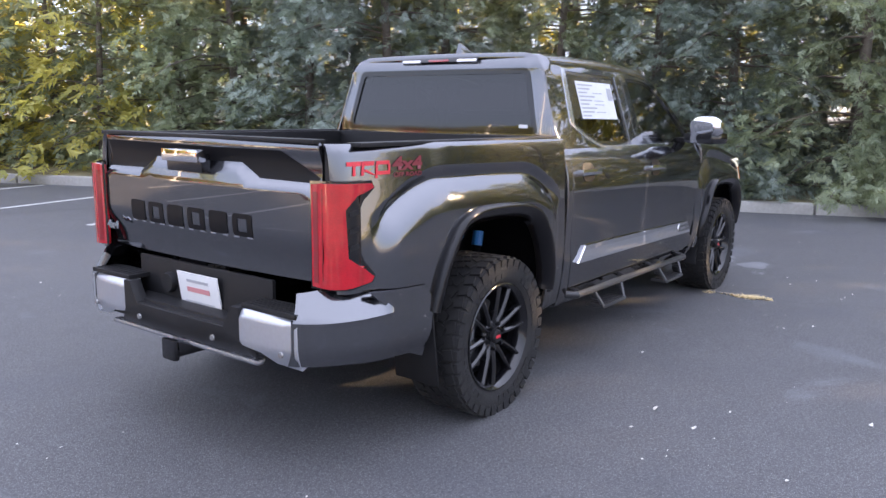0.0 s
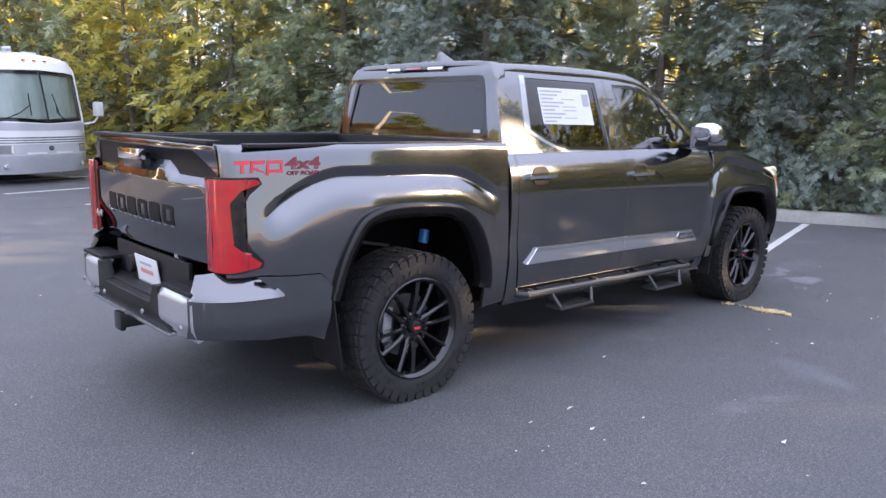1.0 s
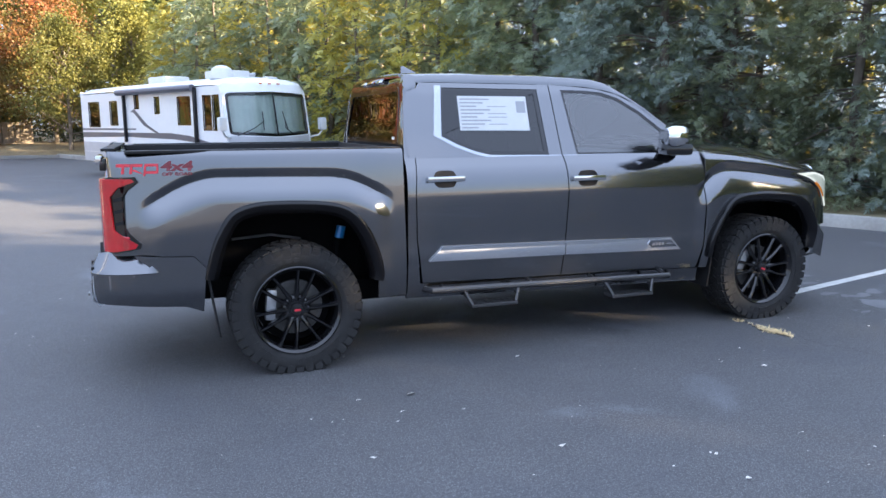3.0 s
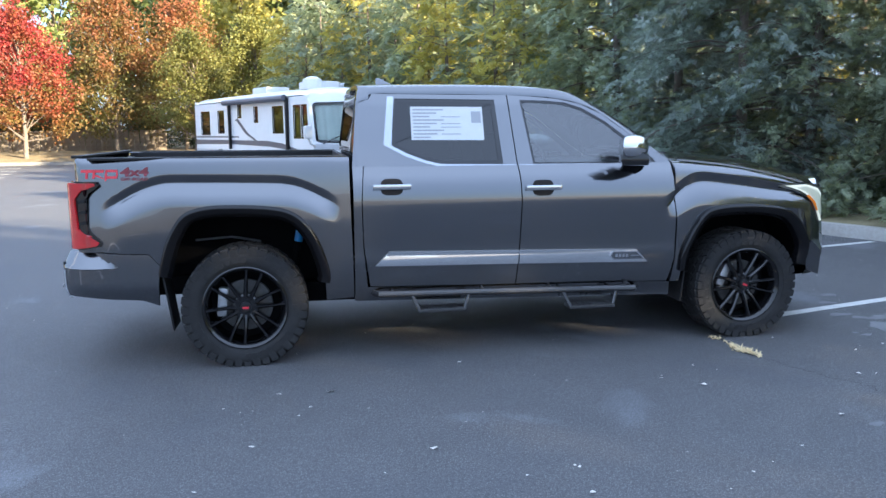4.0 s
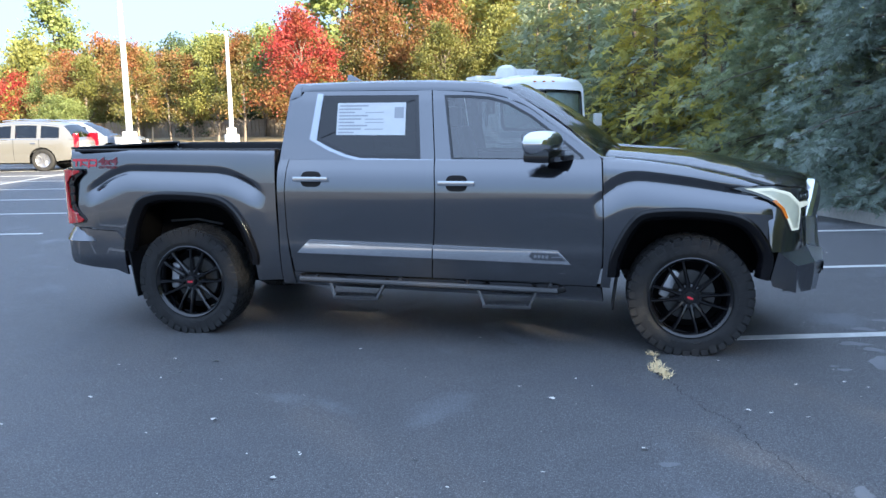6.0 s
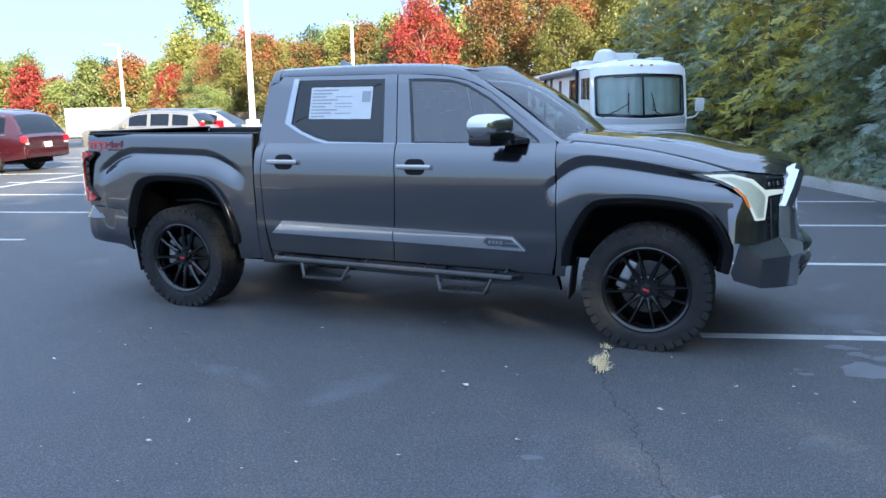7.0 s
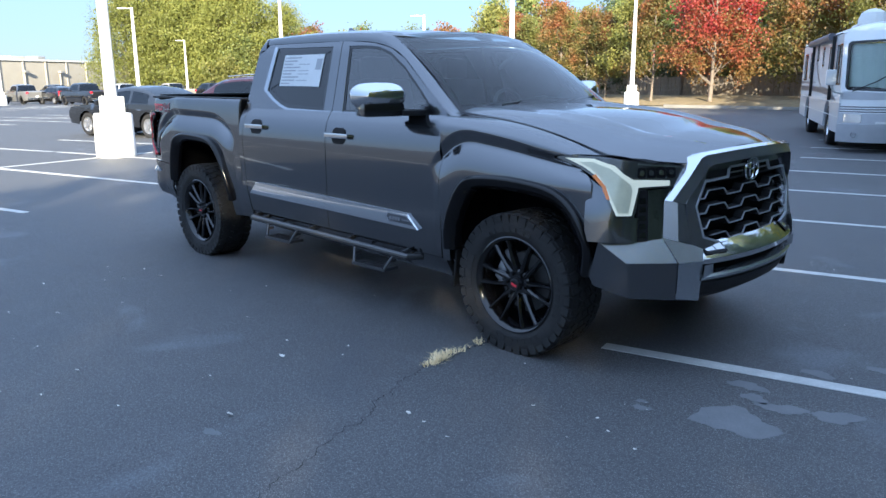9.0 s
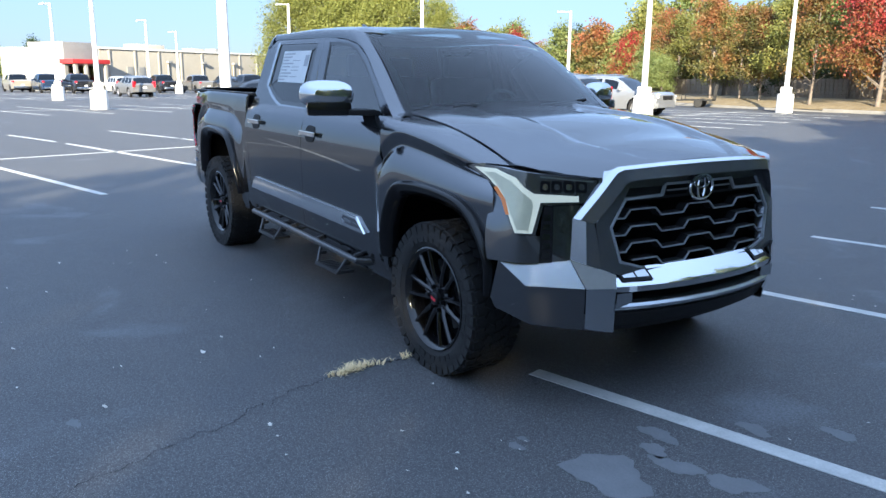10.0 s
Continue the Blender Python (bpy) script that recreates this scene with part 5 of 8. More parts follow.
# wheels
def wheel_parts(parent):
    """A wheel about the origin whose outer face looks towards -y."""
    R, RR = 0.418, 0.272
    t = bmesh.new()
    lathe(t, [(RR, -0.125), (RR + 0.02, -0.138), (0.31, -0.146), (0.35, -0.150), (0.385, -0.146), (0.404, -0.132), (0.409, -0.10), (0.411, 0), (0.409, 0.10), (0.404, 0.132), (0.385, 0.146), (0.35, 0.150), (0.30, 0.146), (RR, 0.125)], 72)
    tyre = part("tyre", t, RUBBER, parent, "black all-terrain tyre")
    tb = bmesh.new()
    n = 40
    for k in range(n):
        w = 2 * math.pi * k / n
        for off, y0, ln, wd, sk, h in ((0.0, -0.108, 0.050, 0.052, 0.25, 0.012), (0.5, 0.108, 0.050, 0.052, -0.25, 0.012), (0.25, -0.050, 0.046, 0.046, -0.5, 0.012), (0.75, 0.050, 0.046, 0.046, 0.5, 0.012), (0.5, 0.0, 0.040, 0.036, 0.3, 0.012)):
            a = w + 2 * math.pi * off / n
            c = Vector((math.cos(a) * 0.4075, y0, math.sin(a) * 0.4075))
            rot = Matrix.Rotation(-a, 3, "Y") @ Matrix.Rotation(sk, 3, "X")
            box(tb, c, (0.022, wd, ln), rot, 0)
        for off, y0 in ((0.0, -0.143), (0.5, 0.143)):
            a = w + 2 * math.pi * off / n
            deep = 0.052 if k % 2 else 0.036
            c = Vector((math.cos(a) * (0.408 - deep / 2), y0, math.sin(a) * (0.408 - deep / 2)))
            rot = Matrix.Rotation(-a, 3, "Y") @ Matrix.Rotation(-0.10 if y0 < 0 else 0.10, 3, "Z")
            box(tb, c, (deep, 0.020, 0.046), rot, 0)
    tagged(part("tread", tb, RUBBER, tyre, sharp=0), kind="stuff")
    lt = bmesh.new()
    for k in range(40):
        if k % 10 in (7, 8, 9):
            continue
        a = 2 * math.pi * k / 40
        c = Vector((math.cos(a) * 0.325, -0.149, math.sin(a) * 0.325))
        box(lt, c, (0.026, 0.004, 0.024 + 0.01 * (k % 3)), Matrix.Rotation(-a, 3, "Y"), 0)
    tagged(part("sidewall_lettering", lt, RUBBER, tyre, sharp=0), kind="stuff")
    rb = bmesh.new()
    lathe(rb, [(0.280, -0.128), (0.284, -0.138), (0.276, -0.142), (0.262, -0.132), (0.250, -0.11), (0.242, -0.05), (0.235, 0.10), (0.275, 0.13)], 64)
    rim = part("rim", rb, GLOSS_BLACK, parent, "gloss black alloy rim")
    for k in range(12):
        a = 2 * math.pi * (k // 2) / 6 + (0.20 if k % 2 else -0.20) + 0.26
        a0 = 2 * math.pi * (k // 2) / 6 + (0.16 if k % 2 else -0.16) * 1.6 + 0.26
        sb = bmesh.new()
        rows = []
        for r, y, hw, th in ((0.055, -0.098, 0.020, 0.05), (0.12, -0.112, 0.014, 0.045), (0.19, -0.118, 0.011, 0.040), (0.258, -0.122, 0.014, 0.05)):
            f = (r - 0.055) / 0.2
            aa = a0 + (a - a0) * f
            er, et = Vector((math.cos(aa), 0, math.sin(aa))), Vector((-math.sin(aa), 0, math.cos(aa)))
            c = er * r + Vector((0, y, 0))
            rows.append([sb.verts.new(c - et * hw + Vector((0, 0.008, 0))), sb.verts.new(c - et * hw * 0.35 - Vector((0, 0.004, 0))), sb.verts.new(c + et * hw * 0.35 - Vector((0, 0.004, 0))), sb.verts.new(c + et * hw + Vector((0, 0.008, 0))), sb.verts.new(c + et * hw + Vector((0, th, 0))), sb.verts.new(c - et * hw + Vector((0, th, 0)))])
        for i in range(3):
            for j in range(6):
                sb.faces.new((rows[i][j], rows[i][(j + 1) % 6], rows[i + 1][(j + 1) % 6], rows[i + 1][j]))
        bmesh.ops.recalc_face_normals(sb, faces=sb.faces[:])
        part("spoke", sb, GLOSS_BLACK, rim, sharp=25)
    hb = bmesh.new()
    lathe(hb, [(0.0, -0.10), (0.075, -0.10), (0.088, -0.09), (0.09, -0.04)], 32)
    part("wheel_centre", hb, GLOSS_BLACK, rim)
    cb = bmesh.new()
    lathe(cb, [(0.0, -0.128), (0.030, -0.128), (0.036, -0.122), (0.038, -0.10)], 28)
    part("centre_cap", cb, BLACK, rim)
    part("cap_mark", box(bmesh.new(), (0, -0.1288, 0), (0.040, 0.002, 0.014), None, 0.0), RED, rim, "red mark on the cap")
    for k in range(6):
        a = 2 * math.pi * k / 6 + 0.26
        part("lug_nut", lathe(bmesh.new(), [(0, -0.125), (0.009, -0.125), (0.011, -0.118), (0.012, -0.098)], 6, "Y", (math.cos(a) * 0.066, 0, math.sin(a) * 0.066)), GLOSS_BLACK, rim)
    part("brake_disc", lathe(bmesh.new(), [(0.06, -0.02), (0.175, -0.02), (0.178, -0.015), (0.178, 0.01), (0.06, 0.01)], 40), DISC, parent)
    part("backing_plate", lathe(bmesh.new(), [(0.0, 0.03), (0.235, 0.03), (0.235, 0.06), (0, 0.06)], 32), DARK, parent)
    cb = bmesh.new()
    box(cb, (-0.155, -0.03, 0.03), (0.065, 0.07, 0.20), Matrix.Rotation(0.1, 3, "Y"), 0.02)
    part("brake_caliper", cb, material("silver_caliper", (0.40, 0.41, 0.43), 0.35, 0.7, vary=0.2, scale=30) if "silver_caliper" not in bpy.data.materials else bpy.data.materials["silver_caliper"], parent, "silver brake caliper")


def wheel_at(x, s, turn=0.0):
    w = new("wheel")
    w.parent = truck
    w.matrix_basis = pose(x, s * 0.862, 0.402, 0, turn, 0 if s < 0 else 180)
    return w


w0 = wheel_at(0.0, -1)
wheel_parts(w0)
for x, s, turn in ((3.70, -1, 20), (0.0, 1, 40), (3.70, 1, 10)):
    w = wheel_at(x, s, turn)
    made = {w0: w}
    for o in w0.children_recursive:
        c = o.copy()
        scene.collection.objects.link(c)
        c.parent = made[o.parent]
        made[o] = c

# ---- ground, kerb, lines ----
U = Vector((math.cos(radians(14.2)), math.sin(radians(14.2)), 0))
V = Vector((-U.y, U.x, 0))
KD, KN = Vector((0.40, -0.9165, 0)), Vector((0.9165, 0.40, 0))
KP = Vector((9.45, 0.75, 0))


def gz(x, y=0.0):
    """Height of the ground: level by the truck, falling gently away behind it."""
    return -0.010 * min(138.0, max(0.0, -x - 12.0))


def asphalt():
    m = material("worn_asphalt", (0.107, 0.108, 0.112), 0.66, vary=0.2, scale=0.35, base2=(0.140, 0.141, 0.146), fine=0.10, spec=0.34)
    N, L = m.node_tree.nodes, m.node_tree.links
    p = N["Principled BSDF"]
    base = p.inputs["Base Color"].links[0].from_socket
    tc = N.new("ShaderNodeTexCoord")
    # stones in the surface
    vo = N.new("ShaderNodeTexVoronoi")
    vo.inputs["Scale"].default_value = 150
    L.new(tc.outputs["Object"], vo.inputs["Vector"])
    n1 = N.new("ShaderNodeTexNoise")
    n1.inputs["Scale"].default_value, n1.inputs["Detail"].default_value = 70, 8
    L.new(tc.outputs["Object"], n1.inputs["Vector"])
    ad = N.new("ShaderNodeMath")
    ad.operation = "MULTIPLY"
    L.new(vo.outputs[0], ad.inputs[0])
    L.new(n1.outputs[0], ad.inputs[1])
    b = N.new("ShaderNodeBump")
    b.inputs["Strength"].default_value, b.inputs["Distance"].default_value = 0.45, 0.008
    L.new(ad.outputs[0], b.inputs["Height"])
    L.new(b.outputs[0], p.inputs["Normal"])
    speck = N.new("ShaderNodeMapRange")
    speck.inputs[1].default_value, speck.inputs[2].default_value, speck.inputs[3].default_value, speck.inputs[4].default_value = 0.0, 0.45, 2.0, 0.60
    L.new(vo.outputs[0], speck.inputs[0])
    mul = N.new("ShaderNodeMix")
    mul.data_type, mul.blend_type = "RGBA", "MULTIPLY"
    mul.inputs[0].default_value = 1
    L.new(base, mul.inputs[6])
    L.new(speck.outputs[0], mul.inputs[7])
    # pale dried stains
    sn = N.new("ShaderNodeTexNoise")
    sn.inputs["Scale"].default_value, sn.inputs["Detail"].default_value, sn.inputs["Distortion"].default_value = 1.1, 7, 0.6
    L.new(tc.outputs["Object"], sn.inputs["Vector"])
    sr = N.new("ShaderNodeMapRange")
    sr.inputs[1].default_value, sr.inputs[2].default_value, sr.inputs[4].default_value = 0.61, 0.72, 0.55
    L.new(sn.outputs[0], sr.inputs[0])
    mx = N.new("ShaderNodeMix")
    mx.data_type = "RGBA"
    mx.inputs[7].default_value = (0.165, 0.175, 0.195, 1)
    L.new(sr.outputs[0], mx.inputs[0])
    L.new(mul.outputs[2], mx.inputs[6])
    # dark oily blotches
    on = N.new("ShaderNodeTexNoise")
    on.inputs["Scale"].default_value, on.inputs["Detail"].default_value = 0.8, 5
    mp = N.new("ShaderNodeMapping")
    mp.inputs["Location"].default_value = (7.3, 2.1, 0)
    L.new(tc.outputs["Object"], mp.inputs[0])
    L.new(mp.outputs[0], on.inputs["Vector"])
    orr = N.new("ShaderNodeMapRange")
    orr.inputs[1].default_value, orr.inputs[2].default_value, orr.inputs[4].default_value = 0.55, 0.70, 0.5
    L.new(on.outputs[0], orr.inputs[0])
    m2 = N.new("ShaderNodeMix")
    m2.data_type = "RGBA"
    m2.inputs[7].default_value = (0.072, 0.076, 0.086, 1)
    L.new(orr.outputs[0], m2.inputs[0])
    L.new(mx.outputs[2], m2.inputs[6])
    # worn grain: small dark pits between the stones
    gn = N.new("ShaderNodeTexNoise")
    gn.inputs["Scale"].default_value, gn.inputs["Detail"].default_value, gn.inputs["Roughness"].default_value = 62, 5, 0.7
    L.new(tc.outputs["Object"], gn.inputs["Vector"])
    gr = N.new("ShaderNodeMapRange")
    gr.inputs[1].default_value, gr.inputs[2].default_value, gr.inputs[3].default_value, gr.inputs[4].default_value = 0.36, 0.60, 0.66, 1.14
    L.new(gn.outputs[0], gr.inputs[0])
    m3 = N.new("ShaderNodeMix")
    m3.data_type, m3.blend_type = "RGBA", "MULTIPLY"
    m3.inputs[0].default_value = 1
    L.new(m2.outputs[2], m3.inputs[6])
    L.new(gr.outputs[0], m3.inputs[7])
    L.new(m3.outputs[2], p.inputs["Base Color"])
    return m


def two_tone(name, a, b, scale, rough=0.85, bump=0.3, bscale=60.0):
    return material(name, a, rough, vary=0.2, scale=scale, base2=b, bump=bump, bump_scale=bscale)


ASPHALT = asphalt()
LINE = two_tone("worn_white_line", (0.34, 0.345, 0.335), (0.56, 0.56, 0.54), 9, 0.7)
CONCRETE = two_tone("weathered_concrete", (0.27, 0.26, 0.24), (0.42, 0.41, 0.38), 1.8)
STAIN = two_tone("dried_stain", (0.125, 0.129, 0.137), (0.165, 0.170, 0.179), 9, 0.8)
MULCH = two_tone("dry_grass_and_mulch", (0.13, 0.10, 0.055), (0.27, 0.215, 0.12), 2.5, 0.95, 0.8, 25)
LITTER = two_tone("pine_litter_and_dry_grass", (0.11, 0.095, 0.055), (0.25, 0.215, 0.12), 3, 0.95, 0.8, 25)
DRYGRASS = two_tone("dry_grass", (0.72, 0.56, 0.30), (0.88, 0.73, 0.44), 14, 0.8)
KERB_GREY = two_tone("aged_kerb_concrete", (0.17, 0.163, 0.15), (0.25, 0.24, 0.22), 1.5)
BARK = two_tone("grey_brown_bark", (0.10, 0.08, 0.064), (0.22, 0.185, 0.15), 6, 0.9, 0.8, 30)
WHITE_PAINT = two_tone("white_painted_steel", (0.60, 0.61, 0.60), (0.70, 0.70, 0.68), 2, 0.45, 0.05)

bm = bmesh.new()
xs = [-1500, -150, -110, -70, -40, -12, 0, 60, 1500]
ys = [-1500, -60, 0, 60, 150, 1500]
gv = [[bm.verts.new((x, y, gz(x))) for y in ys] for x in xs]
for i in range(len(xs) - 1):
    for j in range(len(ys) - 1):
        bm.faces.new((gv[i][j], gv[i + 1][j], gv[i + 1][j + 1], gv[i][j + 1]))
tagged(finish("ground", bm, ASPHALT, sharp=0), "dark blue-grey worn asphalt car park", "ground", kind="structure")


def bump_box(name, c, s, m, mat, label, category, bevel=0.02):
    ob = boxed(name, c, s, mat, bevel=bevel)
    ob.matrix_basis = m
    return tagged(ob, label, category, kind="structure")


# kerb stones along the trees
kang = math.degrees(math.atan2(KD.y, KD.x))
kerb = thing("kerb", "weathered grey concrete kerb in long stones", "kerb", kind="structure")
kb = box(bmesh.new(), (0, 0, 0.06), (2.96, 0.20, 0.24), None, 0.025)
first = part("kerb_stone", kb, CONCRETE, kerb)
spots = [KP + KD * (k * 3.0) + KN * 0.10 for k in range(-14, 13)]
for i, p in enumerate(spots):
    o = first if i == 0 else new("kerb_stone", first.data)
    o.parent = kerb
    o.matrix_basis = pose(p.x, p.y, 0, 0, 0, kang)
# bed of litter behind it
bm = bmesh.new()
rows = []
rnd = random.Random(5)
for k in range(-30, 31):
    row = []
    for j, d in enumerate((0.2, 0.8, 1.8, 4.0, 9.0, 30.0)):
        p = KP + KD * (k * 2.0) + KN * d
        row.append(bm.verts.new((p.x, p.y, (0.13, 0.17, 0.26, 0.4, 0.6, 0.8)[j] + (rnd.uniform(-0.03, 0.05) if 0 < j < 5 else 0))))
    rows.append(row)
for i in range(len(rows) - 1):
    for j in range(5):
        bm.faces.new((rows[i][j], rows[i + 1][j], rows[i + 1][j + 1], rows[i][j + 1]))
bmesh.ops.recalc_face_normals(bm, faces=bm.faces[:])
tagged(finish("planting_bed", bm, LITTER, sharp=60), "brown needle litter behind the kerb", "ground", kind="structure")

# painted lines
lines = thing("parking_lines", "worn white painted parking bay lines", "marking", kind="structure")


def stripe(p, q, w=0.10):
    d = (q - p).normalized()
    n = Vector((-d.y, d.x, 0)) * w / 2
    bm = bmesh.new()
    k = max(1, int((q - p).length / 2))
    prev = None
    for i in range(k + 1):
        c = p + (q - p) * i / k
        pair = [bm.verts.new((c + n * s).to_tuple()[:2] + (gz(c.x) + 0.004,)) for s in (1, -1)]
        if prev:
            bm.faces.new((prev[1], pair[1], pair[0], prev[0]))
        prev = pair
    bmesh.ops.recalc_face_normals(bm, faces=bm.faces[:])
    ex = bmesh.ops.extrude_face_region(bm, geom=bm.faces[:])
    for v in ex["geom"]:
        if isinstance(v, bmesh.types.BMVert):
            v.co.z -= 0.0035
    part("bay_line", bm, LINE, lines, sharp=0)


for k in range(0, 11):
    s = Vector((4.03, -0.54, 0)) + Vector((-0.67, 2.41, 0)) * k
    # as far as the kerb
    t = ((KP - s).dot(KN)) / U.dot(KN) - 0.12
    stripe(s, s + U * min(t, 5.6))
for k in range(-2, 14):
    s = Vector((-3.63, -1.41, 0)) + V * 2.55 * k
    stripe(s, s - U * 11.2)
stripe(Vector((-9.2, -0.8, 0)) - V * 6, Vector((-9.2, -0.8, 0)) + V * 33)
for x0 in (-26.5, -50.0, -68.0):
    for k in range(-3, 12):
        s = Vector((x0, 0.5, 0)) + V * 2.55 * k
        stripe(s, s - U * 11)
    stripe(Vector((x0 - 5.5, 0, 0)) - V * 7, Vector((x0 - 5.5, 0, 0)) + V * 28)

# pale stains beside the front bay line
rnd = random.Random(11)


def blot(x, y, r, sx, ang):
    bm = bmesh.new()
    n = 22
    ph = [rnd.uniform(0, 6.28) for _ in range(4)]
    vs = []
    for i in range(n):
        w = 2 * math.pi * i / n
        q = r * (1 + 0.22 * math.sin(2 * w + ph[0]) + 0.16 * math.sin(3 * w + ph[1]) + 0.10 * math.sin(7 * w + ph[2]))
        a, b = q * sx * math.cos(w), q * math.sin(w)
        c, s = math.cos(ang), math.sin(ang)
        vs.append(bm.verts.new((x + a * c - b * s, y + a * s + b * c, 0.002)))
    bm.faces.new(vs)
    return bm


stains = thing("dried_stains", "pale dried water stains on the asphalt", "stain", kind="structure")
STAIN_AT = [(4.90, -0.54, 0.055, 1.7, 0.3), (4.99, -0.67, 0.05, 1.3, 0.2), (5.03, -0.99, 0.15, 1.2, 0.9), (5.14, -0.70, 0.06, 1.7, 0.2), (5.36, -0.62, 0.07, 1.5, 0.3), (4.65, -1.16, 0.03, 1.3, 0), (4.61, -1.09, 0.022, 1.2, 0), (5.34, 0.17, 0.05, 1.4, 0.3), (5.10, -0.12, 0.05, 1.6, 0.2), (4.2, -2.9, 0.04, 1.5, 1.0), (3.4, -2.75, 0.03, 1.4, 0.4)]
for x, y, r, sx, ang in STAIN_AT:
    part("stain", blot(x, y, r, sx, ang), STAIN, stains, sharp=0)

# cracks with weeds
CRACK = material("open_crack", (0.012, 0.012, 0.013), 0.9)


def crack(p, q, w=0.008, wob=0.022, n=26):
    bm = bmesh.new()
    p, q = Vector(p), Vector(q)
    d = (q - p).normalized()
    nrm = Vector((-d.y, d.x))
    off, prev = 0.0, None
    for i in range(n + 1):
        off = off * 0.8 + rnd.uniform(-wob, wob)
        c = p + (q - p) * i / n + nrm * off
        ww = w * rnd.uniform(0.3, 1.2)
        pair = [bm.verts.new((*(c + nrm * ww), 0.0025)), bm.verts.new((*(c - nrm * ww), 0.0025))]
        if prev:
            bm.faces.new((prev[1], pair[1], pair[0], prev[0]))
        prev = pair
    bmesh.ops.recalc_face_normals(bm, faces=bm.faces[:])
    return bm


cracks = thing("asphalt_cracks", "thin dark cracks in the asphalt", "crack", kind="structure")
CRACK_AT = [((3.46, -0.95), (3.49, -1.50), 0.010), ((3.49, -1.50), (3.67, -1.91), 0.003), ((3.67, -1.91), (3.83, -2.35), 0.0025), ((3.83, -2.35), (4.10, -3.10), 0.002), ((1.2, -4.2), (2.1, -3.72), 0.008), ((-0.5, 9.2), (3.0, 8.3), 0.010)]
for p, q, w in CRACK_AT:
    part("crack", crack(p, q, w), CRACK, cracks, sharp=0)


def tuft(x0, y0, x1, y1, n, h):
    verts, faces = [], []
    for i in range(n):
        f = min(1.0, max(0.0, rnd.gauss(0.42, 0.24)))
        x, y = x0 + (x1 - x0) * f + rnd.gauss(0, 0.010 + 0.035 * f * (1 - f)) + 0.022 * math.sin(9 * f), y0 + (y1 - y0) * f + rnd.gauss(0, 0.014)
        a, ln, b = rnd.uniform(0, 6.28), h * rnd.uniform(0.4, 1.2), rnd.uniform(0.5, 1.5)
        dx, dy = math.cos(a), math.sin(a)
        k = len(verts)
        w = 0.0035
        verts += [(x - dy * w, y + dx * w, 0), (x + dy * w, y - dx * w, 0), (x + dx * ln * 0.4 * b + dy * w * 0.7, y + dy * ln * 0.4 * b - dx * w * 0.7, ln * 0.5), (x + dx * ln * 0.4 * b - dy * w * 0.7, y + dy * ln * 0.4 * b + dx * w * 0.7, ln * 0.5), (x + dx * ln * b, y + dy * ln * b, ln * 0.55)]
        faces += [(k, k + 1, k + 2, k + 3), (k + 3, k + 2, k + 4)]
    return verts, faces


WEED_AT = [(3.50, -1.52, 3.46, -1.12, 210, 0.038), (3.46, -1.05, 3.455, -0.98, 40, 0.035), (3.49, -1.50, 3.47, -1.25, 90, 0.045)]
for x0, y0, x1, y1, n, h in WEED_AT:
    v, f = tuft(x0, y0, x1, y1, n, h)
    tagged(raw("weed_tuft", v, f, DRYGRASS), "dry straw-coloured weeds growing from a crack", "weeds", kind="stuff")

# leaf scraps and grit
verts, faces = [], []
for i in range(420):
    if i < 12:
        x, y = ((0.22, -1.65), (0.53, -1.65), (2.815, -1.99), (2.61, -1.82), (0.40, -1.9), (3.3, -2.6), (2.2, -2.9), (1.0, -2.6), (0.1, -2.4), (-0.6, -2.9), (1.6, -3.2), (3.9, -2.0))[i]
        r = rnd.uniform(0.010, 0.018)
    else:
        x, y = rnd.uniform(-5, 8), rnd.uniform(-5.5, 4)
        r = rnd.uniform(0.003, 0.009)
    if abs(y) < 1.0 and -1.2 < x < 4.7 and rnd.random() < 0.6:
        continue
    k = len(verts)
    a = rnd.uniform(0, 6.28)
    e = rnd.uniform(1.0, 2.2)
    for j in range(5):
        w = a + 2 * math.pi * j / 5
        q = r * rnd.uniform(0.6, 1.1)
        verts.append((x + q * e * math.cos(w), y + q * math.sin(w), 0.004 + rnd.uniform(0, r)))
    faces.append(tuple(range(k, k + 5)))
tagged(raw("leaf_scraps", verts, faces, two_tone("pale_scraps", (0.35, 0.33, 0.28), (0.75, 0.73, 0.68), 30)), "pale leaf scraps and grit strewn on asphalt", "litter", kind="stuff")

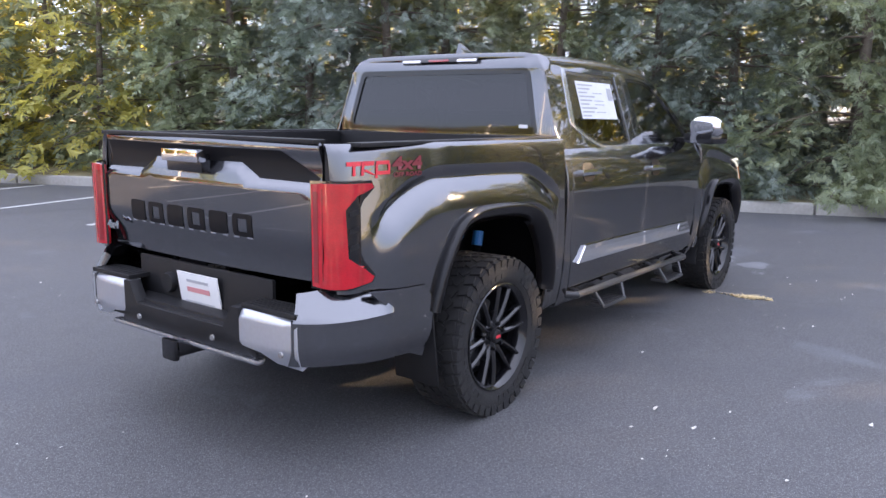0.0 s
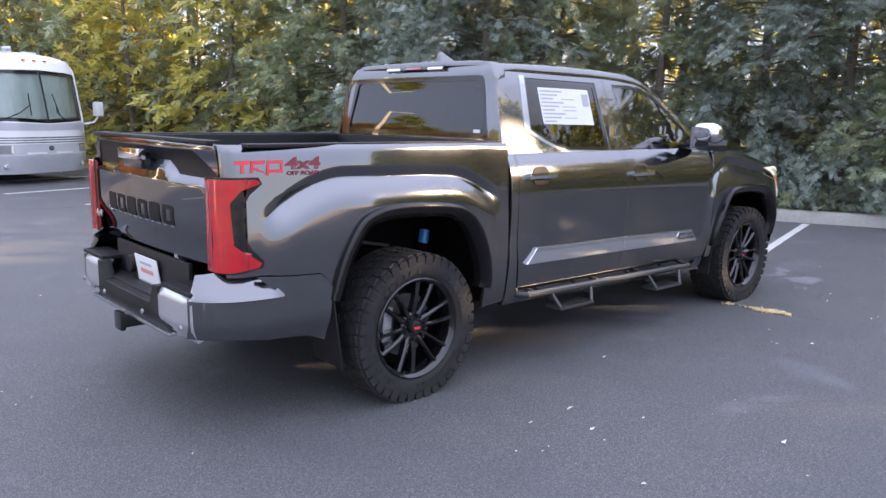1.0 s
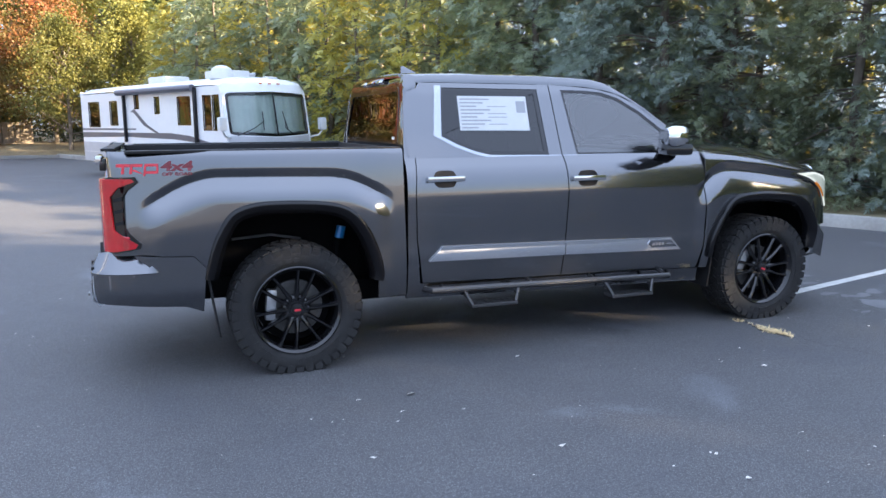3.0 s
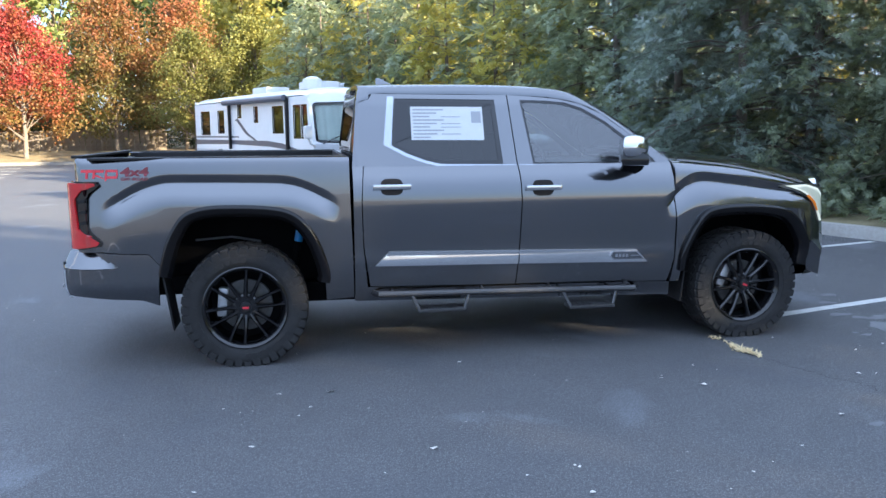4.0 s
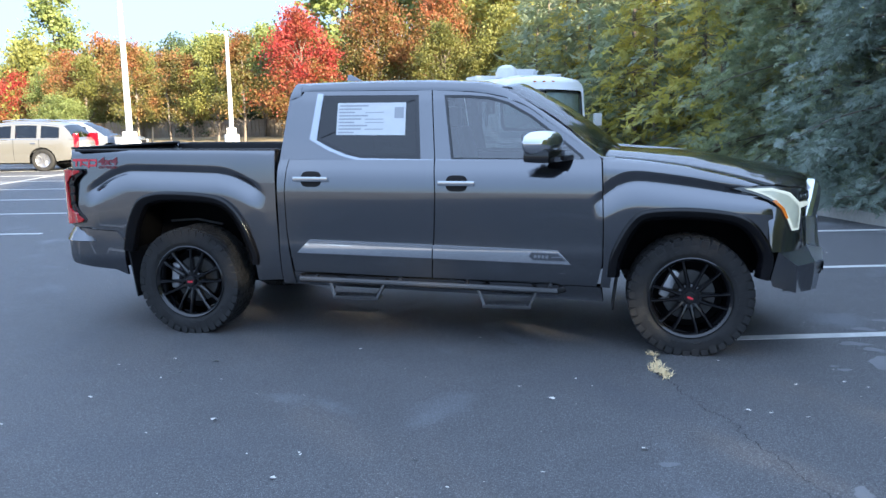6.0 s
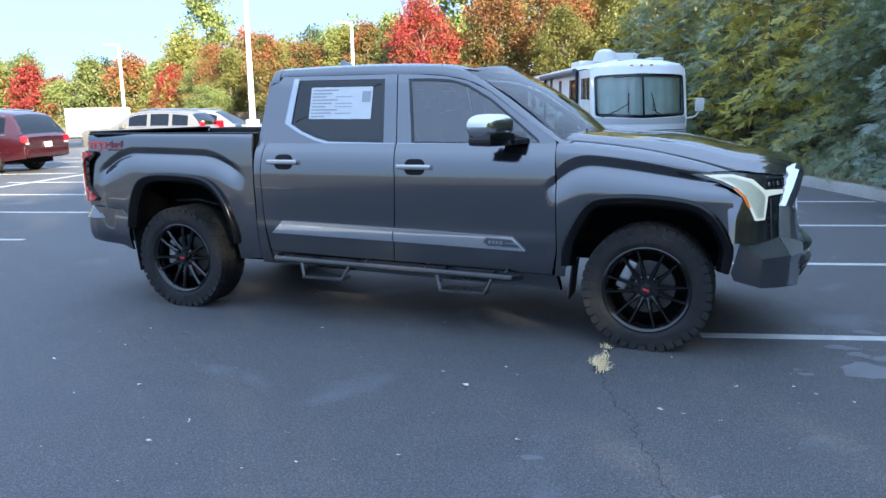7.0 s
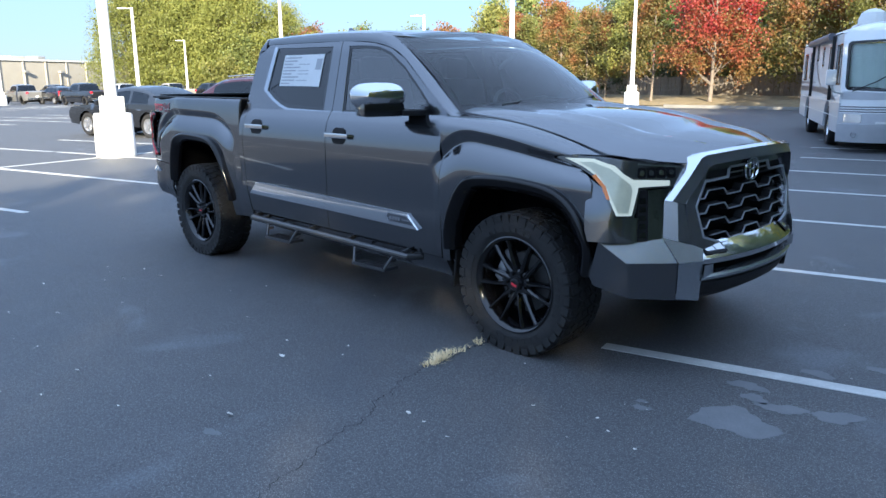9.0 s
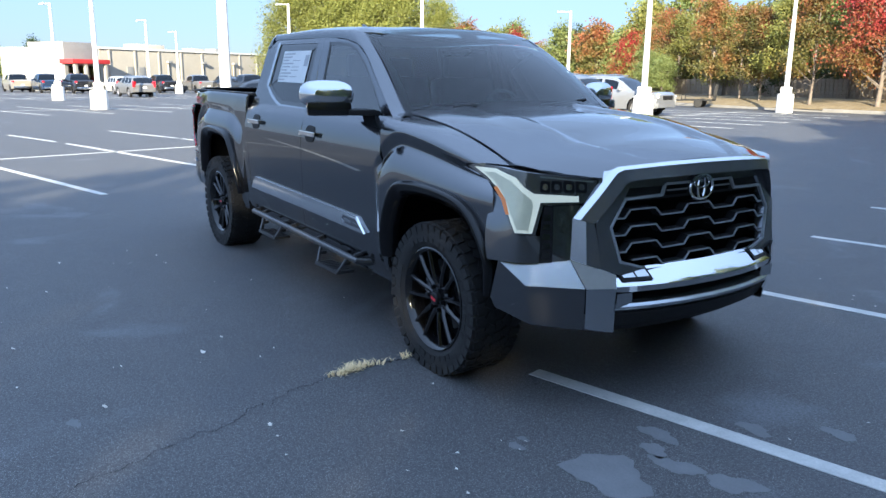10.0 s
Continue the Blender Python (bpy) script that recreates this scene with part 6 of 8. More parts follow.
# ---- trees ----
def leaf_material(name, dark, light, glow_c, z_top=None, z_col=None, trans=0.35):
    """Leaves that let light through; colour varies leaf by leaf, in drifts, and tree by tree."""
    m = bpy.data.materials.new(name)
    m.use_nodes = True
    N, L = m.node_tree.nodes, m.node_tree.links
    p = N["Principled BSDF"]
    p.inputs["Roughness"].default_value = 0.55
    p.inputs["Specular IOR Level"].default_value = 0.35
    tc, ge, oi = N.new("ShaderNodeTexCoord"), N.new("ShaderNodeNewGeometry"), N.new("ShaderNodeObjectInfo")
    n = N.new("ShaderNodeTexNoise")
    n.inputs["Scale"].default_value, n.inputs["Detail"].default_value = 0.9, 3
    ofs = N.new("ShaderNodeVectorMath")
    ofs.operation = "ADD"
    L.new(tc.outputs["Object"], ofs.inputs[0])
    L.new(oi.outputs["Location"], ofs.inputs[1])
    L.new(ofs.outputs[0], n.inputs["Vector"])
    add = N.new("ShaderNodeMath")
    add.operation = "MULTIPLY_ADD"
    add.inputs[1].default_value = 0.5
    L.new(ge.outputs["Random Per Island"], add.inputs[0])
    r = N.new("ShaderNodeMapRange")
    r.inputs[1].default_value, r.inputs[2].default_value, r.inputs[3].default_value, r.inputs[4].default_value = 0.3, 0.7, 0.0, 0.8
    L.new(n.outputs[0], r.inputs[0])
    L.new(r.outputs[0], add.inputs[2])
    mix = N.new("ShaderNodeMix")
    mix.data_type = "RGBA"
    mix.inputs[6].default_value, mix.inputs[7].default_value = (*dark, 1), (*light, 1)
    L.new(add.outputs[0], mix.inputs[0])
    col = mix.outputs[2]
    if z_col:
        sp = N.new("ShaderNodeSeparateXYZ")
        L.new(tc.outputs["Object"], sp.inputs[0])
        zr = N.new("ShaderNodeMapRange")
        zr.inputs[1].default_value, zr.inputs[2].default_value = z_top
        L.new(sp.outputs[2], zr.inputs[0])
        s2 = N.new("ShaderNodeMath")
        s2.operation = "ADD"
        L.new(zr.outputs[0], s2.inputs[0])
        r2 = N.new("ShaderNodeMapRange")
        r2.inputs[1].default_value, r2.inputs[2].default_value, r2.inputs[3].default_value, r2.inputs[4].default_value = 0.3, 0.7, -0.7, 0.7
        L.new(n.outputs[0], r2.inputs[0])
        L.new(r2.outputs[0], s2.inputs[1])
        s2.use_clamp = True
        m2 = N.new("ShaderNodeMix")
        m2.data_type = "RGBA"
        m2.inputs[7].default_value = (*z_col, 1)
        L.new(s2.outputs[0], m2.inputs[0])
        L.new(col, m2.inputs[6])
        col = m2.outputs[2]
    hs = N.new("ShaderNodeHueSaturation")
    vr = N.new("ShaderNodeMapRange")
    vr.inputs[3].default_value, vr.inputs[4].default_value = 0.75, 1.25
    L.new(oi.outputs["Random"], vr.inputs[0])
    L.new(vr.outputs[0], hs.inputs["Value"])
    L.new(col, hs.inputs["Color"])
    L.new(hs.outputs[0], p.inputs["Base Color"])
    tr = N.new("ShaderNodeBsdfTranslucent")
    tm = N.new("ShaderNodeMix")
    tm.data_type, tm.blend_type = "RGBA", "MIX"
    tm.inputs[0].default_value = 0.5
    tm.inputs[7].default_value = (*glow_c, 1)
    L.new(hs.outputs[0], tm.inputs[6])
    L.new(tm.outputs[2], tr.inputs[0])
    ms = N.new("ShaderNodeMixShader")
    ms.inputs[0].default_value = trans
    L.new(p.outputs[0], ms.inputs[1])
    L.new(tr.outputs[0], ms.inputs[2])
    L.new(ms.outputs[0], N["Material Output"].inputs[0])
    return m


CEDAR = leaf_material("cedar_foliage", (0.13, 0.17, 0.12), (0.38, 0.43, 0.30), (0.40, 0.42, 0.11), trans=0.46)
CEDAR_BLUE = leaf_material("blue_cedar_foliage", (0.14, 0.18, 0.165), (0.40, 0.47, 0.42), (0.32, 0.38, 0.19), trans=0.44)
CEDAR_GOLD = leaf_material("gold_cedar_foliage", (0.15, 0.175, 0.06), (0.46, 0.42, 0.13), (0.75, 0.62, 0.08), trans=0.5)
MAPLE_RED = leaf_material("red_maple_leaves", (0.115, 0.10, 0.027), (0.23, 0.12, 0.036), (0.36, 0.10, 0.036), (1.5, 5.0), (0.31, 0.04, 0.038))
MAPLE_ORANGE = leaf_material("orange_maple_leaves", (0.065, 0.08, 0.022), (0.165, 0.14, 0.04), (0.29, 0.20, 0.036), (2.5, 9.5), (0.24, 0.08, 0.036))
MAPLE_GOLD = leaf_material("yellow_green_leaves", (0.07, 0.09, 0.022), (0.20, 0.195, 0.048), (0.29, 0.25, 0.045))
GREEN = leaf_material("green_leaves", (0.07, 0.11, 0.035), (0.22, 0.25, 0.08), (0.4, 0.4, 0.08))
SUNGREEN = leaf_material("yellow_green_tree_leaves", (0.085, 0.11, 0.025), (0.22, 0.23, 0.055), (0.4, 0.37, 0.05))
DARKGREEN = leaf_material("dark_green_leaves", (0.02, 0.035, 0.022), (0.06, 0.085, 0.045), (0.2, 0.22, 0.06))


def needle_mesh(name, pos, ax, side, ln, wd, mat):
    """Many slim three-cornered needles."""
    n = len(pos)
    v = np.empty((n, 3, 3))
    v[:, 0] = pos + side * (wd * 0.5)[:, None]
    v[:, 1] = pos - side * (wd * 0.5)[:, None] + ax * (ln * 0.15)[:, None]
    v[:, 2] = pos + ax * ln[:, None]
    me = bpy.data.meshes.new(name)
    me.vertices.add(3 * n)
    me.vertices.foreach_set("co", v.reshape(-1))
    me.loops.add(3 * n)
    me.loops.foreach_set("vertex_index", np.arange(3 * n, dtype=np.int32))
    me.polygons.add(n)
    me.polygons.foreach_set("loop_start", np.arange(0, 3 * n, 3, dtype=np.int32))
    me.update(calc_edges=True)
    me.materials.append(mat)
    return me


def leaf_mesh(name, pos, ax, side, ln, wd, mat):
    """Many small rhombic leaves: base, two sides and tip each."""
    n = len(pos)
    v = np.empty((n, 4, 3))
    nrm = np.cross(ax, side)
    v[:, 0] = pos
    v[:, 1] = pos + ax * (ln * 0.45)[:, None] + side * (wd * 0.5)[:, None] + nrm * (wd * 0.10)[:, None]
    v[:, 2] = pos + ax * ln[:, None]
    v[:, 3] = pos + ax * (ln * 0.45)[:, None] - side * (wd * 0.5)[:, None] + nrm * (wd * 0.10)[:, None]
    me = bpy.data.meshes.new(name)
    me.vertices.add(4 * n)
    me.vertices.foreach_set("co", v.reshape(-1))
    me.loops.add(4 * n)
    me.loops.foreach_set("vertex_index", np.arange(4 * n, dtype=np.int32))
    me.polygons.add(n)
    me.polygons.foreach_set("loop_start", np.arange(0, 4 * n, 4, dtype=np.int32))
    me.update(calc_edges=True)
    me.materials.append(mat)
    return me


def unit(a):
    return a / np.maximum(1e-9, np.linalg.norm(a, axis=-1, keepdims=True))


def cedar(seed, H, R, limbs, sprays, size0, mat):
    """An evergreen with drooping flat sprays down to the ground."""
    rng = np.random.default_rng(seed)
    t = thing("cedar_tree", "tall dense green cedar with drooping sprays", "tree")
    bm = bmesh.new()
    lean = rng.uniform(-0.2, 0.2, 2)
    tube(bm, [(0, 0, -0.2), (lean[0] * 0.3, lean[1] * 0.3, H * 0.3), (lean[0], lean[1], H * 0.7), (lean[0], lean[1], H * 0.97)], [0.11, 0.09, 0.05, 0.012], 7)
    P, A, S, Ln, Wd = [], [], [], [], []
    for i in range(limbs):
        f = (i + rng.random()) / limbs
        h = H * (0.01 + 0.97 * f ** 1.1)
        lump = 1 + 0.22 * math.sin(4.1 * f * H + seed) * 0.8
        L = (R * (1 - f ** 1.6) ** 0.75 * lump + 0.25) * rng.uniform(0.6, 1.15)
        az = i * 2.39996 + rng.uniform(-0.5, 0.5)
        d = np.array([math.cos(az), math.sin(az), 0.0])
        up = 0.45 - 0.45 * (1 - f) + rng.uniform(-0.15, 0.15)
        o = np.array([lean[0] * min(1, h / H / 0.7), lean[1] * min(1, h / H / 0.7), h])
        pts = [o + d * L * s + np.array([0, 0, L * (up * s - 0.38 * s * s)]) for s in (0, 0.35, 0.7, 1.0)]
        for q in pts:
            q[2] = max(q[2], 0.10 + 0.1 * rng.random())
        if i % 3 == 0:
            tube(bm, [tuple(q) for q in pts], [0.028 * (1 - 0.6 * f), 0.018, 0.010, 0.004], 4, False)
        m = max(4, int(sprays * (0.4 + 0.6 * L / R)))
        for k in range(m):
            s = 0.36 + 0.64 * ((k + rng.random()) / m) ** 0.8
            j = min(2, int(s * 3 / 1.0001))
            base = pts[j] + (pts[j + 1] - pts[j]) * min(1.0, s * 3 - j)
            base = base + rng.normal(0, 0.10, 3)
            base[2] = max(base[2], 0.08)
            yaw = az + rng.normal(0, 0.8)
            a = unit(np.array([math.cos(yaw), math.sin(yaw), rng.normal(-0.25, 0.3)]))
            w = unit(np.cross(a, np.array([rng.normal(0, 0.35), rng.normal(0, 0.35), 1.0])))
            size = size0 * rng.uniform(0.75, 1.3)
            nl = 17 if sprays > 12 else 8
            for q in range(nl):
                u = (q + 1) / nl
                sd = 1 if q % 2 else -1
                if q == nl - 1:
                    dirv, ll = a, 0.50
                else:
                    dirv, ll = unit(a * 0.8 + w * sd * 0.75 + np.array([0, 0, -0.14])), 0.50 * (1.15 - u * 0.55)
                dirv = unit(dirv + np.cross(a, w) * rng.normal(0, 0.4))
                P.append(base + a * size * u * 0.75 - np.array([0, 0, 0.12 * size * u * u]))
                A.append(dirv)
                S.append(unit(np.cross(np.cross(a, w), dirv)))
                Ln.append(size * ll)
                Wd.append(size * (0.085 if sprays > 12 else 0.20))
    part("trunk", bm, BARK, t, sharp=60)
    me = needle_mesh("crown", np.array(P), np.array(A), np.array(S), np.array(Ln), np.array(Wd), mat)
    o = new("crown", me)
    o.parent = t
    return t


def broadleaf(seed, H, R, base_h, clumps, per, size, mat, name, label, pointed=0.0, trunk_r=0.12):
    """A tree with limbs that carry clumps of leaves, with gaps between."""
    rng = np.random.default_rng(seed)
    t = thing(name, label, "tree")
    bm = bmesh.new()
    tube(bm, [(0, 0, -0.3), (0.05, 0.03, base_h), (0.1, -0.05, H * 0.6), (0.05, 0.0, H * 0.9)], [trunk_r, trunk_r * 0.8, trunk_r * 0.45, 0.02], 7)
    C = []
    ch = H - base_h
    lobes = []
    for i in range(max(7, clumps // 9)):
        f = (i + rng.random()) / max(7, clumps // 9)
        prof = math.sqrt(max(0.03, 1 - (2 * f - 0.55) ** 2 / 2.2)) * (1 - pointed * f)
        az = i * 2.39996 + rng.uniform(-0.6, 0.6)
        r = R * prof * rng.uniform(0.45, 1.0) * (0.4 if f > 0.9 else 1)
        lobes.append(np.array([r * math.cos(az), r * math.sin(az), base_h + ch * (0.06 + 0.9 * f)]))
    for i in range(clumps):
        if i % 4:
            c = lobes[i % len(lobes)] + rng.normal(0, 1, 3) * R * np.array([0.17, 0.17, 0.14])
            C.append(c)
            if i % 8 == 1:
                q = c * np.array([0.45, 0.45, 1]) - np.array([0, 0, 0.35 * R])
                q[2] = max(q[2], base_h * 0.8)
                tube(bm, [(0.05, 0, max(base_h * 0.7, q[2] - 0.3 * R)), tuple(q), tuple(c)], [trunk_r * 0.28, trunk_r * 0.16, 0.006], 4, False)
            continue
        f = rng.random() ** 0.85
        z = base_h + ch * f
        prof = math.sqrt(max(0.02, 1 - (2 * f - 0.75) ** 2 / 1.6)) * (1 - pointed * f)
        az = i * 2.39996 + rng.uniform(-0.4, 0.4)
        r = R * prof * (0.35 + 0.68 * math.sqrt(rng.random()))
        lump = 1 + 0.22 * math.sin(3 * az + 5 * f + seed) + 0.12 * math.sin(7 * az - 9 * f)
        c = np.array([r * lump * math.cos(az), r * lump * math.sin(az), z])
        C.append(c)
        if i % 12 == 0:
            z0 = max(base_h * 0.8, z - r * 0.9)
            tube(bm, [(0.05, 0, z0), tuple(c * np.array([0.5, 0.5, 1]) + np.array([0, 0, -0.12 * r])), tuple(c)], [trunk_r * 0.28, trunk_r * 0.16, 0.006], 4, False)
    part("trunk", bm, BARK, t, sharp=60)
    C = np.repeat(np.array(C), per, axis=0)
    n = len(C)
    cr = R * 0.21
    P = C + rng.normal(0, 1, (n, 3)) * cr * np.array([0.75, 0.75, 0.5])
    A = unit(rng.normal(0, 1, (n, 3)) + np.array([0, 0, -0.35]))
    S = unit(np.cross(A, rng.normal(0, 1, (n, 3))))
    Ln = size * rng.uniform(0.7, 1.3, n)
    me = leaf_mesh("crown", P, A, S, Ln, Ln * 0.75, mat)
    o = new("crown", me)
    o.parent = t
    return t


def recolour(tree, mat):
    for o in tree.children:
        if o.name.startswith("crown"):
            o.material_slots[0].link = "OBJECT"
            o.material_slots[0].material = mat
    return tree


def plant(src, x, y, z, s, rot, mat=None, sz=1.0):
    t = copy_thing(src, pose(x, y, z, 0, 0, rot))
    t.scale = (s, s, s * sz)
    if mat:
        recolour(t, mat)
    return t


# the row behind the kerb: three sorts, copied; plainer ones where they stand far off or behind
rnd = random.Random(21)
ced = [cedar(1, 7.6, 2.1, 225, 32, 0.24, CEDAR), cedar(2, 7.2, 2.0, 215, 32, 0.24, CEDAR_BLUE), cedar(3, 8.2, 2.1, 230, 32, 0.24, CEDAR)]
far_ced = [cedar(4, 8.0, 2.2, 110, 9, 0.55, CEDAR), cedar(5, 7.4, 2.3, 100, 9, 0.55, CEDAR_GOLD)]
first_spot = [(11.3, 2.6), (-0.4, 2.3), (5.2, 2.5)]
far_spot = [(20.0, 6.0), (26.0, 6.5)]
for t, (k, d) in zip(ced + far_ced, first_spot + far_spot):
    p = KP - KD * k + KN * d
    t.matrix_basis = pose(p.x, p.y, 0.2, 0, 0, 30 * k)
    tagged(t, group="cedar row behind the kerb")
i = 0


def row_tree(k, d, s, mt, near, rise=0.2, sz=1.0):
    global i
    p = KP - KD * k + KN * d
    i += 1
    src = ced[i % 3] if near else far_ced[i % 2]
    return plant(src, p.x, p.y, rise, s, rnd.uniform(0, 360), mt, sz)


k = -6.0
while k < 30:
    if not any(abs(k - a) < 0.9 for a, _ in first_spot):
        far = k > 11
        mt = rnd.choice([None, None, CEDAR_BLUE, CEDAR]) if not far else rnd.choice([CEDAR_GOLD, CEDAR, CEDAR_GOLD, None])
        row_tree(k, 2.2 + rnd.uniform(-0.3, 0.5), rnd.uniform(0.9, 1.12) * (1 if not far else 0.82), mt, k < 11.5)
    k += rnd.uniform(1.5, 2.0)
for d0, s0, k0 in ((4.6, 0.95, -7), (8.0, 0.8, -8)):
    k = k0
    while k < 34:
        row_tree(k, d0 + rnd.uniform(-0.6, 0.6), s0 * rnd.uniform(0.9, 1.15) * (1 if k < 11 else 0.85), rnd.choice([CEDAR_GOLD, CEDAR, CEDAR_GOLD, None] if k > 9 or d0 > 6 else [CEDAR, CEDAR_BLUE]), k < 9 and d0 < 6, 0.35)
        k += rnd.uniform(2.1, 2.9)
# the row goes on unseen, taller, towards the sun; heights shape the shade
def sunward(k, d, top):
    """A tree of a given height in the row."""
    row_tree(k, d, top / 7.7 / 1.35, None, False, 0.2, 1.35)


for k in (-8.0, -10.4, -12.9, -15.4, -17.3, -19.0, -24.5, -27.0, -28.6, -31.0, -33.5, -36.0, -38.6, -41.2, -44.0, -47.0, -50.0):
    sunward(k + rnd.uniform(-0.2, 0.2), 2.6 + rnd.uniform(-0.3, 0.3), rnd.uniform(9.5, 10.8) + (3.4 if k < -25 else -2.2 if k > -17 else 0))
for k in (-9.5, -12.4, -15.2, -18.0, -20.8, -23.0, -34.6, -38.0, -41.0, -44.0, -47.0, -50.5):
    sunward(k + rnd.uniform(-0.3, 0.3), 6.0 + rnd.uniform(-0.4, 0.4), 14.4 if -33 < k < -26 else rnd.uniform(10.6, 11.4) + (3.6 if k < -33 else -2.4 if k > -17 else 0))
# unseen lower trees added to fill the gap and shade ground and truck
for k, top in ((-20.3, 9.9), (-21.8, 9.2), (-23.2, 9.9)):
    sunward(k, 2.6, top)

# two unseen pines with high crowns, added in the row's gap to cast shade
shade_pine = broadleaf(10, 17.0, 2.3, 12.3, 70, 40, 0.34, CEDAR, "pine_tree", "unseen tall pine added to cast shade, bare trunk and high crown", 0.3, 0.2)
p = KP + KD * 27.3 + KN * 6.0
shade_pine.matrix_basis = pose(p.x, p.y, 0.2)
p = KP + KD * 30.6 + KN * 6.2
plant(shade_pine, p.x, p.y, 0.2, 0.98, 70)

# the far row of maples on a low bank
edge = [(-70, 44), (-45, 40), (-30, 37), (-15, 34.2), (0, 34.5), (6, 33)]
bm = bmesh.new()
rows = []
for x, y in edge:
    rows.append([bm.verts.new((x, y + d, gz(x) + h)) for d, h in ((0, 0.12), (0.8, 0.30), (2.5, 0.48), (6, 0.55), (14, 0.6), (60, 1.0))])
for a, b in zip(rows, rows[1:]):
    for j in range(5):
        bm.faces.new((a[j], b[j], b[j + 1], a[j + 1]))
bmesh.ops.recalc_face_normals(bm, faces=bm.faces[:])
tagged(finish("far_bank", bm, MULCH, sharp=60), "tan mulch and dry grass bank under trees", "ground", kind="structure")
for (x0, y0), (x1, y1) in zip(edge, edge[1:]):
    L_ = math.hypot(x1 - x0, y1 - y0)
    bump_box("kerb_far", ((x0 + x1) / 2 * 0, 0, 0.05), (L_, 0.18, 0.2), pose((x0 + x1) / 2, (y0 + y1) / 2, gz((x0 + x1) / 2), 0, 0, math.degrees(math.atan2(y1 - y0, x1 - x0))), KERB_GREY, "pale concrete kerb along the bank", "kerb")

maple = broadleaf(4, 7.0, 2.1, 1.0, 190, 85, 0.125, MAPLE_RED, "maple_tree", "red maple turning from green, on the bank", 0.25, 0.13)
maple.matrix_basis = pose(-13.0, 35.4, 0.45)
maple2 = broadleaf(5, 8.4, 2.5, 1.0, 210, 85, 0.135, MAPLE_ORANGE, "maple_tree", "orange maple turning from green, on the bank", 0.3, 0.13)
maple2.matrix_basis = pose(-9.3, 38.2, 0.5)
young = broadleaf(6, 5.8, 1.6, 1.1, 110, 70, 0.125, MAPLE_ORANGE, "maple_tree", "slim young maple with orange and green leaves", 0.45, 0.09)
young.matrix_basis = pose(-16.6, 35.5, 0.45)
for t in (maple, maple2, young):
    tagged(t, group="autumn trees on the bank")
for src, x, y, s, mt in ((maple2, -6.0, 41.0, 1.0, MAPLE_ORANGE), (maple, -4.8, 35.6, 0.86, MAPLE_GOLD), (young, -18.9, 36.0, 1.0, MAPLE_GOLD), (young, -20.9, 36.2, 0.85, None), (young, -22.8, 36.6, 0.9, None), (young, -25.2, 36.4, 1.0, None), (maple2, -28.2, 41.0, 0.72, MAPLE_GOLD), (young, -31.0, 42.5, 1.15, None), (young, -33.5, 41.5, 1.0, MAPLE_GOLD), (maple2, -36.5, 43.0, 0.78, None), (maple, 0.6, 38.0, 0.95, MAPLE_GOLD), (maple, -1.9, 40.5, 1.05, MAPLE_GOLD), (young, -14.9, 39.0, 1.1, MAPLE_GOLD), (young, -11.2, 42.0, 1.3, GREEN), (young, -18.0, 41, 1.2, GREEN), (young, -23.5, 42, 1.15, GREEN), (young, -27.0, 46, 1.1, GREEN), (maple2, -41.5, 46, 0.7, GREEN), (maple, -46, 47, 0.8, None), (young, -50, 50, 1.1, GREEN)):
    plant(src, x, y + 0.2 * max(0, -15 - x), 0.5 + gz(x), s, rnd.uniform(0, 360), mt)

# tall woods behind
wood = broadleaf(8, 15.0, 4.2, 4.0, 170, 28, 0.48, DARKGREEN, "forest_tree", "tall dark green tree in the woods", 0.35, 0.22)
wood.matrix_basis = pose(-7, 58, 0.8)
tagged(wood, group="woods behind the car park")
pine = broadleaf(9, 14.5, 2.9, 5.5, 90, 46, 0.34, GREEN, "pine_tree", "tall pine with a bare trunk", 0.4, 0.2)
pine.matrix_basis = pose(-47, 60, 0.0)
for x in range(-16, 22, 4):
    plant(wood, x + rnd.uniform(-1, 1), 56 + rnd.uniform(-3, 6), 0.8, rnd.uniform(0.8, 1.1), rnd.uniform(0, 360), rnd.choice([None, GREEN, None]))
for x in range(-4, 30, 5):
    plant(pine, x + rnd.uniform(-1.5, 1.5), 46 + rnd.uniform(-4, 4) - 0.6 * max(0, x), 0.6, rnd.uniform(0.9, 1.1), rnd.uniform(0, 360), rnd.choice([DARKGREEN, CEDAR_GOLD, GREEN]))
for x, y, s, mt in ((-26, 52, 0.62, GREEN), (-21, 50, 0.6, DARKGREEN), (-58, 55, 0.55, GREEN), (-64, 53, 0.52, MAPLE_RED), (-70, 58, 0.55, GREEN), (-52, 66, 0.5, GREEN), (-97, 50, 1.0, GREEN), (-140, 5, 0.6, GREEN), (-146, 12, 0.6, DARKGREEN), (-138, -4, 0.55, MAPLE_GOLD), (-150, -12, 0.6, GREEN), (-142, 20, 0.5, MAPLE_GOLD), (-120, 60, 0.6, GREEN), (-76, 64, 0.5, MAPLE_GOLD), (-104, 66, 0.6, GREEN)):
    plant(wood, x, y, gz(x) - 1.0, s, rnd.uniform(0, 360), mt)
big = broadleaf(18, 15.0, 4.8, 2.2, 300, 105, 0.21, SUNGREEN, "broad_tree", "large yellow-green tree beside the building", 0.2, 0.25)
big.matrix_basis = pose(-88, 44, gz(-88) - 1.0)
tagged(big, group="trees round the car park")
for x, y, sc_ in ((-92, 37.5, 0.92), (-85, 50.5, 1.0), (-90, 41, 1.0), (-86.5, 47.5, 1.08), (-83, 55, 0.85)):
    plant(big, x, y, gz(x) - 1.0, sc_, rnd.uniform(0, 360))
